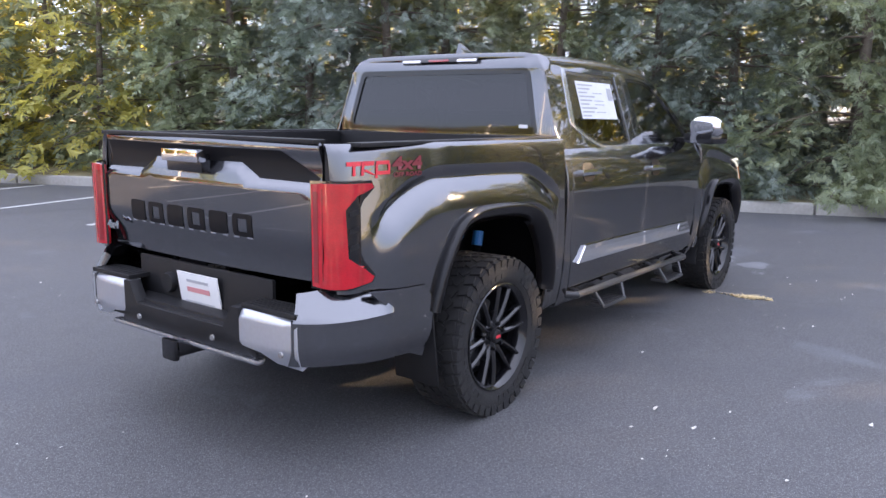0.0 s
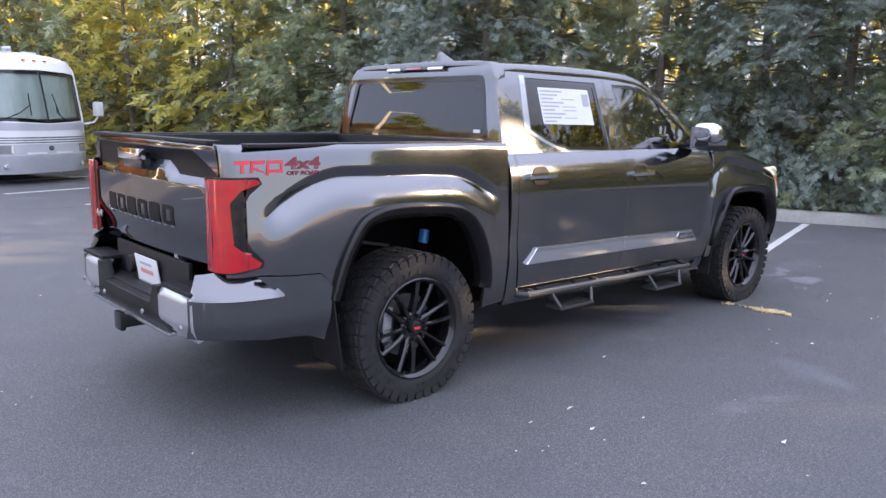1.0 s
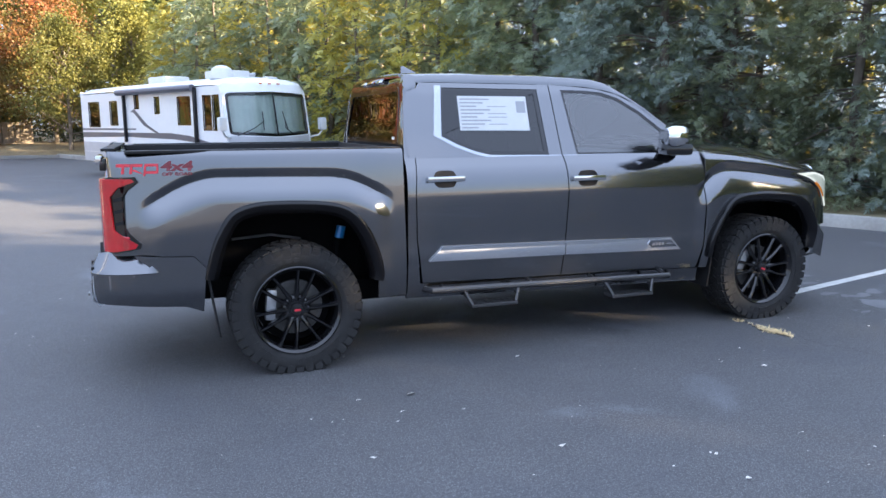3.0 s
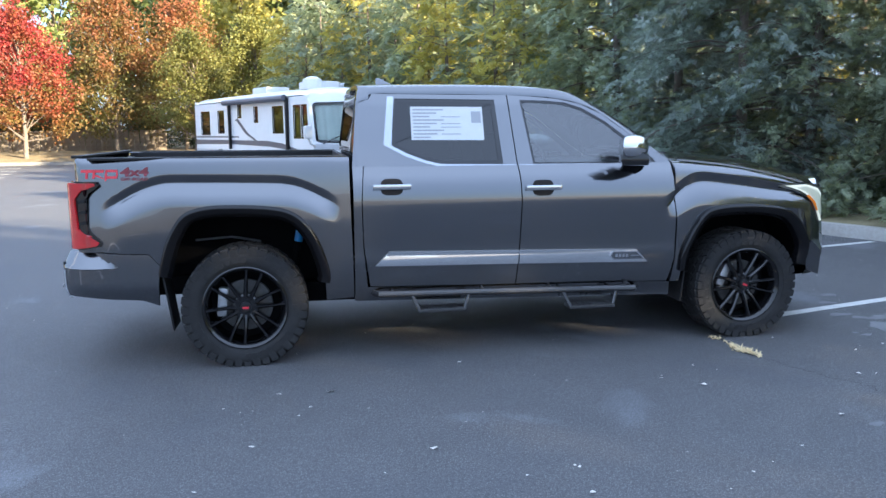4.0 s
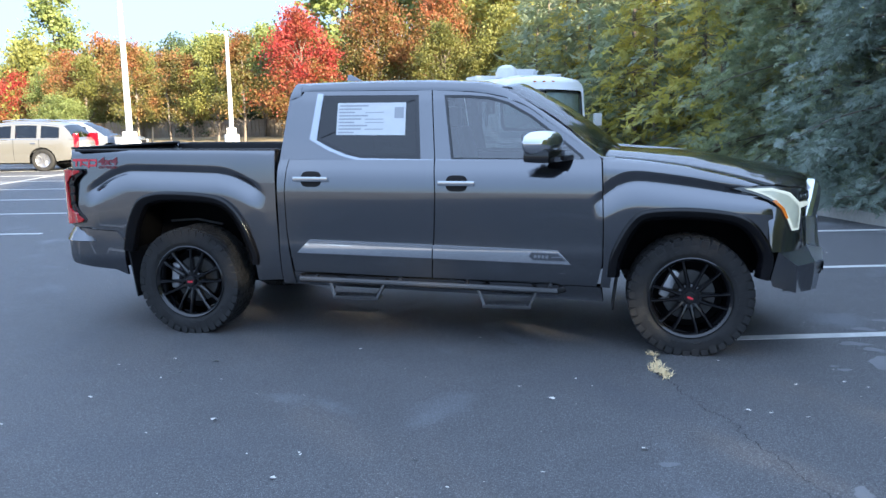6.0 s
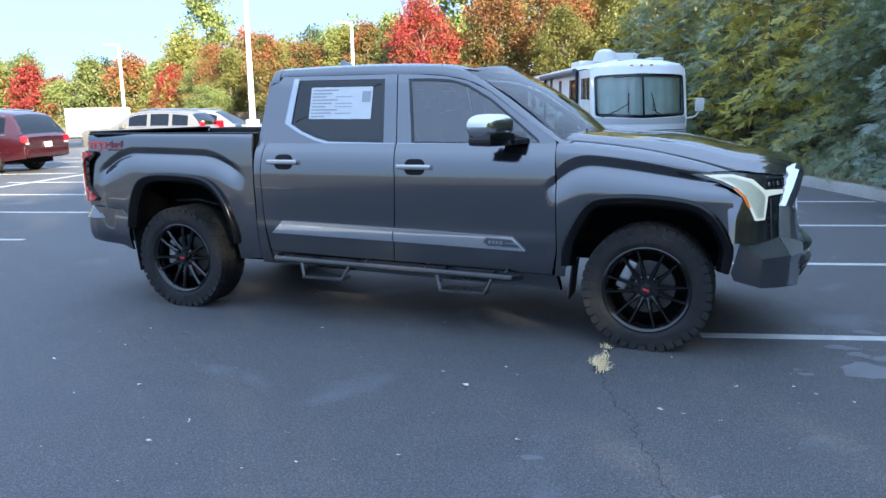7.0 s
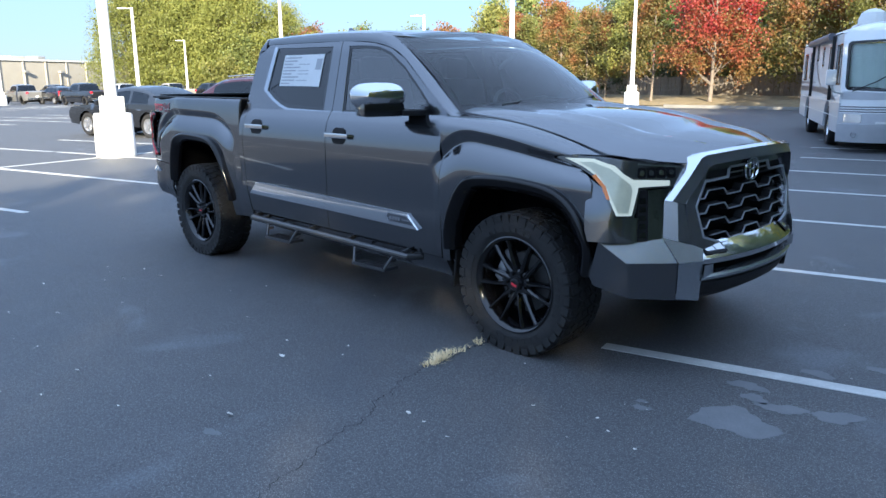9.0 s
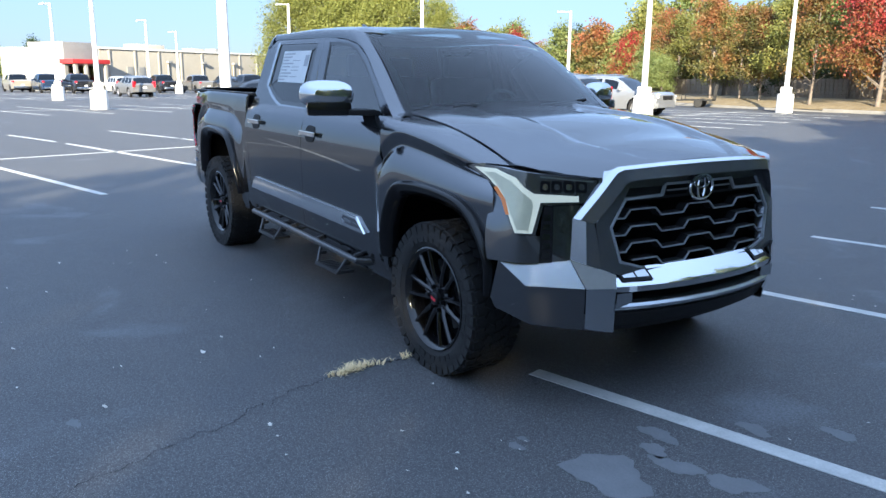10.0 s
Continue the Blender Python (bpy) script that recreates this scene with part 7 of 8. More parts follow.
# skyline of mixed trees at the far side of the car park
sky_rnd = random.Random(77)
mid = broadleaf(14, 7.0, 2.6, 0.9, 120, 60, 0.22, GREEN, "mixed_tree", "broad green tree at the edge of the car park", 0.3, 0.13)
mid.matrix_basis = pose(-38, 52, -0.2)
tagged(mid, group="trees round the car park")
for i2 in range(46):
    f = i2 / 45
    x = -88 + 70 * f + sky_rnd.uniform(-2, 2)
    y = 47 + 6 * math.sin(f * 3) + sky_rnd.uniform(0, 9) + (4 if f > 0.8 else 0)
    plant(mid, x, y, gz(x) - 0.2, sky_rnd.uniform(0.7, 1.15), sky_rnd.uniform(0, 360), sky_rnd.choice([GREEN, GREEN, MAPLE_GOLD, MAPLE_ORANGE, DARKGREEN, MAPLE_GOLD]), sky_rnd.uniform(0.9, 1.25))
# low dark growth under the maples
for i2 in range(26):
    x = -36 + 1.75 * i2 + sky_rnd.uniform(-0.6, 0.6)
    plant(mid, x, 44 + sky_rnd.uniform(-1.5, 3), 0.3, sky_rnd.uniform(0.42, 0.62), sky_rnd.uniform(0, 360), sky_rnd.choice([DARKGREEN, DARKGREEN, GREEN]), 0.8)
bush = broadleaf(12, 4.4, 2.6, 0.4, 90, 36, 0.30, MAPLE_GOLD, "round_shrub", "round yellow-green tree beside the building", 0.1, 0.1)
bush.matrix_basis = pose(-80, 44, gz(-80))


# weathered board fence behind the maples
WOOD = two_tone("weathered_fence_wood", (0.15, 0.12, 0.09), (0.28, 0.235, 0.18), 5, 0.85, 0.4, 40)
fence = thing("board_fence", "weathered grey-brown board fence behind the trees", "fence")
slat = bmesh.new()
box(slat, (0, 0, 0.62), (0.27, 0.03, 1.24), None, 0.0)
post = bmesh.new()
box(post, (0, 0.05, 0.68), (0.12, 0.12, 1.36), None, 0.0)
slat_me, post_me = bpy.data.meshes.new("slat"), bpy.data.meshes.new("post")
for bm_, me_ in ((slat, slat_me), (post, post_me)):
    bm_.to_mesh(me_)
    bm_.free()
    me_.materials.append(WOOD)
fence_rnd = random.Random(5)
for j in range(130):
    x = -46 + 0.30 * j
    y = 41.2 + 0.2 * max(0, -15 - x)
    o = new("slat", slat_me)
    o.parent = fence
    o.matrix_basis = pose(x, y, 0.45 + gz(x) + fence_rnd.uniform(-0.03, 0.03), 0, fence_rnd.uniform(-1, 1), -11 if x < -15 else 0)
    if j % 8 == 0:
        o = new("post", post_me)
        o.parent = fence
        o.matrix_basis = pose(x + 0.15, y, 0.45 + gz(x), 0, 0, -11 if x < -15 else 0)

# ---- lamp posts ----
post = thing("lamp_post", "white steel lamp post on a round concrete base", "lamp post", group="car park lamp posts")
part("pole", tube(bmesh.new(), [(0, 0, 0.85), (0, 0, 3.5), (0, 0, 6.2)], [0.125, 0.105, 0.075], 12), WHITE_PAINT, post)
part("collar", box(bmesh.new(), (0, 0, 1.06), (0.38, 0.38, 0.36), None, 0.02), WHITE_PAINT, post)
part("concrete_base", lathe(bmesh.new(), [(0.0, -0.1), (0.40, -0.1), (0.385, 0.86), (0.36, 0.90), (0.0, 0.90)], 28, "Z"), two_tone("white_painted_concrete", (0.55, 0.54, 0.50), (0.75, 0.74, 0.70), 1.5), post)
arm = part("arm", tube(bmesh.new(), [(0, 0, 6.12), (-0.2, -0.1, 6.16), (-0.4, -0.2, 6.16)], 0.03, 8), WHITE_PAINT, post)
part("lamp_head", box(bmesh.new(), (-0.62, -0.31, 6.16), (0.55, 0.26, 0.07), Euler((0, 0, radians(26))).to_matrix(), 0.02), WHITE_PAINT, arm)
posts = [(-9.9, 2.25), (-32.3, 3.3), (-50.0, 3.7), (-13.9, 19.9), (-15.6, 31.8), (-41, 16.4), (-29.7, 19.5), (-34.0, 34.2), (-61, 12), (-69.5, 34), (-75, 18)]
for i, (x, y) in enumerate(posts):
    m = pose(x, y, gz(x))
    if i == 0:
        post.matrix_basis = m
    else:
        copy_thing(post, m)


# ---- parked vehicles ----
def car_paint(name, c, metal=0.4):
    return paint(name, c, metal, 0.35)


CAR_GLASS = glass("car_glass", (0.10, 0.11, 0.11))
SILVER_RIM = material("silver_alloy", (0.5, 0.5, 0.52), 0.3, 0.9)


def vehicle(name, label, category, kind, mat, m):
    """A parked car: shell with wheel arches, window band, glass, lamps, wheels. Nose towards +x."""
    dims = {  # length, width, height, nose height, belt, roof start/end at belt and at top, tail height
        "van": (5.1, 1.98, 1.74, 1.02, 1.06, (1.75, 0.85), (-2.45, -2.15), 1.10, 0.36),
        "suv": (4.75, 1.90, 1.70, 1.05, 1.08, (1.05, 0.45), (-2.30, -1.95), 1.10, 0.38),
        "sedan": (4.85, 1.84, 1.45, 0.88, 0.93, (1.15, 0.25), (-2.0, -1.15), 1.00, 0.34),
        "pickup": (5.85, 2.02, 1.92, 1.20, 1.25, (1.35, 0.60), (-0.85, -0.72), 1.30, 0.41)}
    L_, W, H, nose, belt, fr, bk, tail, wr = dims[kind]
    t = thing(name, label, category, m, group="parked cars")
    hx, hw = L_ / 2, W / 2
    ax = (hx - 0.95, -hx + (1.15 if kind != "pickup" else 1.25))
    # side outline with arches
    side = [(-hx + 0.04, 0.42), (ax[1] - wr - 0.06, 0.34)]
    side += [(ax[1] + (wr + 0.06) * math.cos(w), wr + (wr + 0.06) * math.sin(w)) for w in np.linspace(math.pi, 0, 9)]
    side += [(ax[1] + wr + 0.06, 0.30), (ax[0] - wr - 0.06, 0.30)]
    side += [(ax[0] + (wr + 0.06) * math.cos(w), wr + (wr + 0.06) * math.sin(w)) for w in np.linspace(math.pi, 0, 9)]
    side += [(ax[0] + wr + 0.06, 0.32), (hx - 0.06, 0.36), (hx, 0.60), (hx - 0.04, nose - 0.16), (hx - 0.20, nose - 0.04), (fr[0], belt), (0, belt + 0.01), (bk[0], belt), (-hx + 0.10, tail), (-hx, tail - 0.12), (-hx - 0.0, 0.60)]

    def width(x, z):
        w = hw - 0.10 * max(0, abs(x) / hx - 0.72) ** 2 * 9 * hw
        return w * (1 - 0.06 * ((z - 0.75) / 0.5) ** 2)

    body = bmesh.new()
    for s in (-1, 1):
        fs = flat_sheet(side, (), 0.25)
        idx = {}
        for v in fs.verts:
            idx[v] = body.verts.new((v.co.x, s * width(v.co.x, v.co.y), v.co.y))
        for f in fs.faces:
            ring_ = [idx[v] for v in f.verts]
            body.faces.new(ring_ if s < 0 else ring_[::-1])
        fs.free()
    # top and ends
    prof = [p for p in side if True]
    k0 = prof.index((hx - 0.06, 0.36))
    line = prof[k0:] + [prof[0]]
    rows = []
    for x, z in line:
        w = width(x, z)
        rows.append([body.verts.new((x + (0.06 * (1 - (q / 2) ** 2) if x > hx - 0.3 else 0), w * q / 2, z + 0.03 * (1 - (q / 2) ** 2))) for q in (-2, -1, 0, 1, 2)])
    for a, b in zip(rows, rows[1:]):
        for q in range(4):
            body.faces.new((a[q], a[q + 1], b[q + 1], b[q]))
    bmesh.ops.remove_doubles(body, verts=body.verts[:], dist=0.004)
    bmesh.ops.recalc_face_normals(body, faces=body.faces[:])
    part("body", body, mat, t, sharp=32)
    # cabin: a rounded house lofted along a curved roof line, cut into roof, glass and pillars
    tw, wb = hw - 0.22, hw - 0.045
    lines = {"van": [(1.95, 1.04), (1.55, 1.26), (1.10, 1.49), (0.65, 1.64), (0.1, 1.715), (-0.7, 1.74), (-1.5, 1.71), (-2.05, 1.64), (-2.30, 1.40), (-2.48, 1.08)],
             "suv": [(1.22, 1.06), (0.92, 1.28), (0.55, 1.52), (0.15, 1.65), (-0.5, 1.70), (-1.2, 1.68), (-1.8, 1.60), (-2.05, 1.42), (-2.28, 1.10)],
             "sedan": [(1.30, 0.91), (0.85, 1.14), (0.35, 1.36), (-0.2, 1.45), (-0.75, 1.43), (-1.25, 1.31), (-1.7, 1.12), (-2.05, 0.95)],
             "pickup": [(1.48, 1.23), (1.15, 1.50), (0.80, 1.76), (0.4, 1.90), (-0.1, 1.93), (-0.55, 1.90), (-0.74, 1.80), (-0.86, 1.26)]}
    roof_line = curve_through(lines[kind], 5)
    cuts = {"van": (1.02, 0.10, -1.05, -1.98), "suv": (0.50, -0.30, -1.15, -1.80), "sedan": (0.42, -0.45, -1.30), "pickup": (0.78, 0.0, -0.66)}[kind]
    first_x, last_x = {"van": (0.75, -2.12), "suv": (0.30, -1.90), "sedan": (0.05, -0.85), "pickup": (0.55, -0.72)}[kind]
    grid = []
    for x, z in roof_line:
        up = max(0.0, z - belt)
        ye = wb - (wb - tw) * min(1.0, up / (H - belt)) ** 0.9
        ze = max(belt, z - 0.075 * min(1.0, up / 0.3))
        half = [(wb, belt - 0.012), *[(wb + (ye - wb) * f, belt + (ze - belt) * f) for f in (0.08, 0.86, 1.0)], (ye - 0.05, z - 0.03 * min(1.0, up / 0.3)), (ye * 0.6, z), (0.0, z + 0.02)]
        grid.append([(x, -y, h) for y, h in half] + [(x, y, h) for y, h in half[-2::-1]])
    faces = {}
    for i in range(len(grid) - 1):
        xm = (grid[i][0][0] + grid[i + 1][0][0]) / 2
        for j in range(12):
            side_j = min(j, 11 - j)
            if side_j <= 2:
                bay = sum(xm < c for c in cuts)
                near_cut = min(abs(xm - c) for c in cuts) < 0.045
                key = ("side_window", bay, j < 6) if side_j == 1 and 0 < bay < len(cuts) and not near_cut else ("roof", 0, 0)
            elif xm > first_x and side_j > 3:
                key = ("windshield", 0, 0)
            elif xm < last_x and side_j > 3:
                key = ("rear_window", 0, 0)
            else:
                key = ("roof", 0, 0)
            faces.setdefault(key, []).append((i, j))
    for key in sorted(faces):
        bm = bmesh.new()
        made = {}
        for i, j in faces[key]:
            ring_ = []
            for c in ((i, j), (i, j + 1), (i + 1, j + 1), (i + 1, j)):
                if c not in made:
                    made[c] = bm.verts.new(grid[c[0]][c[1]])
                ring_.append(made[c])
            bm.faces.new(ring_)
        part(key[0], bm, mat if key[0] == "roof" else CAR_GLASS, t, sharp=50)
    for s in (-1, 1):
        if kind in ("van", "suv"):
            rail = [g[3 if s < 0 else 9] for g in grid if cuts[-1] < g[0][0] < cuts[0]]
            part("window_trim", tube(bmesh.new(), [(x, y * 1.006, z - 0.012) for x, y, z in rail], 0.012, 5), CHROME, t)
        part("belt_trim", tube(bmesh.new(), [(cuts[0], s * (wb + 0.012), belt + 0.004), (0, s * (wb + 0.016), belt + 0.006), (cuts[-1], s * (wb + 0.012), belt + 0.004)], 0.012, 5), CHROME if kind in ("van", "suv") else GLOSS_BLACK, t)
        for dx in cuts[1:-1]:
            part("door_seam", tube(bmesh.new(), [(dx, s * (width(dx, h) + 0.001), h) for h in (belt - 0.02, 0.8, 0.55, 0.38)], 0.006, 4), DARK, t)
        part("door_mirror", box(bmesh.new(), (fr[0] - 0.40, s * (hw + 0.08), belt + 0.06), (0.12, 0.20, 0.14), None, 0.03), mat, t)
        part("headlight", box(bmesh.new(), (hx - 0.10, s * (hw - 0.27), nose - 0.20), (0.16, 0.34, 0.14), Euler((0, 0, s * -0.5)).to_matrix(), 0.03), CLEAR_LENS, t)
        part("tail_light", box(bmesh.new(), (-hx + 0.06, s * (hw - 0.17), tail - 0.16 + (0.10 if kind in ("suv",) else 0)), (0.17, 0.26, 0.17 if kind != "suv" else 0.46), Euler((0, 0, s * 0.45)).to_matrix(), 0.03), RED_LENS, t, "red tail light")
        if kind != "suv":
            part("reverse_light", box(bmesh.new(), (-hx + 0.045, s * (hw - 0.20), tail - 0.275), (0.14, 0.20, 0.05), Euler((0, 0, s * 0.45)).to_matrix(), 0.015), CLEAR_LENS, t)
        for d in ((0.20, -0.95) if kind != "sedan" else (0.1, -0.95)):
            part("door_handle", box(bmesh.new(), (d, s * (width(d, 0.9) + 0.012), belt - 0.14), (0.18, 0.02, 0.03), None, 0.008), CHROME, t)
    part("cabin", box(bmesh.new(), ((fr[0] + bk[0]) / 2, 0, belt - 0.2), (abs(fr[0] - bk[0]) - 0.4, W - 0.35, 0.5), None, 0.03), INTERIOR, t)
    part("underside", box(bmesh.new(), (0, 0, 0.36), (L_ - 0.8, W - 0.5, 0.22), None, 0.03), DARK, t)
    part("rear_bumper", box(bmesh.new(), (-hx + 0.02, 0, 0.55), (0.16, W - 0.25, 0.22), None, 0.05), mat if kind != "pickup" else CHROME, t)
    part("front_bumper", box(bmesh.new(), (hx - 0.06, 0, 0.50), (0.18, W - 0.3, 0.24), None, 0.05), mat, t)
    part("grille", box(bmesh.new(), (hx + 0.0, 0, nose - 0.26), (0.10, W * 0.45, 0.18), None, 0.03), BLACK, t)
    part("number_plate", box(bmesh.new(), (-hx - 0.03, 0, 0.78), (0.02, 0.30, 0.15), None, 0.004), WHITE, t)
    if kind == "pickup":
        part("cargo_bed", box(bmesh.new(), (-1.95, 0, 1.262), (1.75, W - 0.36, 0.03), None, 0), DARK, t)
    if kind in ("suv", "van"):
        for s in (-1, 1):
            part("roof_bar", tube(bmesh.new(), [(fr[1] - 0.35, s * (tw - 0.08), H - 0.01), (-0.6, s * (tw - 0.08), H + 0.045), (bk[1] + 0.45, s * (tw - 0.08), H - 0.03)], 0.02, 6), SATIN, t)
    for x in ax:
        for s in (-1, 1):
            w = new("wheel")
            w.parent = t
            w.matrix_basis = pose(x, s * (hw - 0.13), wr, 0, 0, 0 if s < 0 else 180)
            part("tyre", lathe(bmesh.new(), [(wr * 0.62, -0.10), (wr * 0.7, -0.115), (wr * 0.92, -0.11), (wr, -0.08), (wr, 0.08), (wr * 0.92, 0.11), (wr * 0.6, 0.10)], 28), RUBBER, w)
            rimb = bmesh.new()
            lathe(rimb, [(wr * 0.63, -0.105), (wr * 0.60, -0.10), (wr * 0.56, -0.06), (wr * 0.2, -0.03), (0, -0.03)], 24)
            for k in range(5):
                a = 2 * math.pi * k / 5
                box(rimb, (math.cos(a) * wr * 0.34, -0.085, math.sin(a) * wr * 0.34), (wr * 0.52, 0.03, wr * 0.16), Matrix.Rotation(-a, 3, "Y"), 0.0)
            part("rim", rimb, SILVER_RIM if kind != "pickup" else GLOSS_BLACK, w)
    return t


back = math.degrees(math.atan2(-U.y, -U.x))


def park(x, y, turn=0.0):
    return pose(x, y, gz(x), 0, 0, back + turn)


vehicle("minivan", "dark red minivan parked in a bay", "minivan", "van", car_paint("dark_red_paint", (0.04, 0.007, 0.011)), park(-16.6, 9.75, -2))
vehicle("sedan", "black sedan parked beside a lamp post", "sedan", "sedan", car_paint("black_paint", (0.012, 0.013, 0.016)), park(-16.3, 5.75))
vehicle("suv", "champagne silver estate SUV with tall red lamps", "SUV", "suv", car_paint("champagne_paint", (0.17, 0.165, 0.15)), park(-16.5, 17.2))
vehicle("suv", "silver SUV parked in a bay", "SUV", "suv", car_paint("silver_car_paint", (0.28, 0.29, 0.31), 0.5), park(-17.6, 22.3, 180))
GREYP, BLACKP, TANP, BLUEP, REDP, WHITEP = (car_paint(n, c) for n, c in (("grey_car_paint", (0.20, 0.20, 0.20)), ("black_car_paint", (0.012, 0.012, 0.014)), ("tan_car_paint", (0.36, 0.33, 0.27)), ("blue_car_paint", (0.02, 0.04, 0.09)), ("red_car_paint", (0.20, 0.02, 0.02)), ("white_truck_paint", (0.7, 0.7, 0.7))))
row = [("pickup", TANP, -88, 4.3, "tan"), ("pickup", BLUEP, -83, 6.6, "dark blue"), ("pickup", BLACKP, -78, 8.9, "black"), ("suv", WHITEP, -73, 11.8, "white"), ("suv", GREYP, -60, 10.6, "grey"), ("pickup", BLACKP, -80, 17.5, "black"), ("pickup", GREYP, -78, 20.8, "grey"), ("pickup", BLACKP, -84, 25.8, "black"), ("pickup", REDP, -88, 30.5, "dark red"), ("pickup", BLACKP, -64, 21.6, "black"), ("suv", BLACKP, -74, 22.6, "black"), ("pickup", TANP, -72, 33.5, "tan"), ("pickup", BLACKP, -70, 37.0, "black"), ("pickup", WHITEP, -76, 30.0, "white")]
for kind, mt, x, y, col in row:
    nm = "pickup_truck" if kind == "pickup" else "suv"
    vehicle(nm, f"{col} {'pickup truck' if kind == 'pickup' else 'SUV'} parked near the building", "pickup truck" if kind == "pickup" else "SUV", kind, mt, park(x, y, -8))

# white box trailer
tr = thing("box_trailer", "plain white box trailer parked behind the cars", "trailer", pose(-27.6, 25.6, gz(-27.6), 0, 0, 45))
part("body", box(bmesh.new(), (0, 0, 1.25), (3.1, 1.9, 1.45), None, 0.03), WHITE_PAINT, tr)
part("chassis", box(bmesh.new(), (0, 0, 0.48), (3.2, 1.6, 0.10), None, 0.01), BLACK, tr)
part("drawbar", tube(bmesh.new(), [(1.5, 0, 0.45), (2.6, 0, 0.45)], 0.05, 6), BLACK, tr)
for s in (-1, 1):
    part("tyre", lathe(bmesh.new(), [(0, -0.09), (0.28, -0.09), (0.31, -0.05), (0.31, 0.05), (0.28, 0.09), (0, 0.09)], 20, "Y", (0, s * 0.9, 0.31)), RUBBER, tr)

# ---- long low building ----
CREAM = two_tone("cream_block_wall", (0.33, 0.305, 0.26), (0.39, 0.365, 0.31), 0.4)
GREYM = two_tone("grey_metal_panel", (0.20, 0.20, 0.20), (0.27, 0.27, 0.26), 0.7, 0.5)
A0, A1 = Vector((-94.9, 13.9, 0)), Vector((-117.4, 50.7, 0))
bd = (A1 - A0).normalized()
bl = (A1 - A0).length
b = thing("warehouse", "long low cream building with a flat roof", "building", pose(A0.x, A0.y, -1.0, 0, 0, math.degrees(math.atan2(bd.y, bd.x))))
part("wall", box(bmesh.new(), (bl / 2, 9, 2.6), (bl, 18, 5.2), None, 0.02), CREAM, b)
part("parapet", box(bmesh.new(), (bl / 2, 9, 5.28), (bl + 0.3, 18.3, 0.22), None, 0.02), WHITE_PAINT, b)
part("roof_unit", box(bmesh.new(), (bl * 0.30, 6, 5.75), (4.5, 3, 0.8), None, 0.03), CREAM, b)
part("roof_unit", box(bmesh.new(), (bl * 0.52, 6, 5.65), (2.5, 2, 0.6), None, 0.03), CREAM, b)
part("roof_unit", box(bmesh.new(), (bl * 0.62, 6, 5.70), (1.5, 2, 0.7), None, 0.03), GREYM, b)
for k in range(8):
    part("pilaster", box(bmesh.new(), (1.5 + k * 4.0, -0.04, 2.6), (0.25, 0.12, 5.1), None, 0.01), CREAM, b)
for k in (4.6, 6.4):
    d = part("door", box(bmesh.new(), (k, -0.03, 2.0), (1.0, 0.10, 2.2), None, 0.01), GREYM, b)
for k in (11.0, 17.5, 24.0):
    part("wall_lamp", box(bmesh.new(), (k, -0.35, 3.8), (0.7, 0.5, 0.3), None, 0.05), GREYM, b)
    part("downpipe", tube(bmesh.new(), [(k, -0.1, 3.7), (k, -0.1, 0.8)], 0.10, 6), CREAM, b)
e = part("entrance_tower", box(bmesh.new(), (-2.6, 3.0, 2.9), (4.6, 6, 5.8), None, 0.02), GREYM, b)
part("canopy", box(bmesh.new(), (-2.7, -0.8, 3.6), (5.2, 2.2, 0.5), None, 0.03), material("red_canopy", (0.42, 0.03, 0.03), 0.5, vary=0.1), b)
for k in (-4.8, -3.4, -2.0, -0.6):
    part("column", box(bmesh.new(), (k, -1.6, 1.7), (0.35, 0.35, 3.4), None, 0.02), CREAM, b)
for k in (-4.0, -2.6, -1.2):
    part("window", box(bmesh.new(), (k, -0.06, 1.9), (1.0, 0.08, 2.4), None, 0.01), CAR_GLASS, b)

# ---- motorhome ----
RVW = two_tone("white_gelcoat", (0.72, 0.73, 0.74), (0.80, 0.81, 0.81), 0.6, 0.25, 0.0)
RVG = two_tone("silver_grey_band", (0.40, 0.41, 0.44), (0.48, 0.49, 0.51), 0.8, 0.3, 0.0)
RVD = material("dark_grey_stripe", (0.10, 0.10, 0.12), 0.35)
RV_GLASS = glass("motorhome_glass", (0.94, 0.98, 0.97), 0.0, 1.6)
ra = math.degrees(math.atan2(-0.905, 0.425))
rv = thing("motorhome", "white and silver coach motorhome with a front windshield", "motorhome", pose(2.0, 13.35, 0, 0, 0, ra))
# nose at x = 0, body towards -x; its right side (-y) faces the truck's rear
W2, RL = 1.20, 9.2


def rv_nose(y, z):
    """x of the rounded front at half-width y, height z."""
    lean = float(I(z, [0.2, 0.6, 1.25, 2.3, 2.55, 2.68], [-0.12, 0.0, -0.02, -0.22, -0.34, -0.62]))
    return lean - 0.34 * (abs(y) / W2) ** 3.2 - 0.04 * (y / W2) ** 2


def rv_front(o):
    return lambda y, z: (rv_nose(y, z) + o, y, z)


def rv_side(y0):
    return lambda x, z: (x, y0, z)


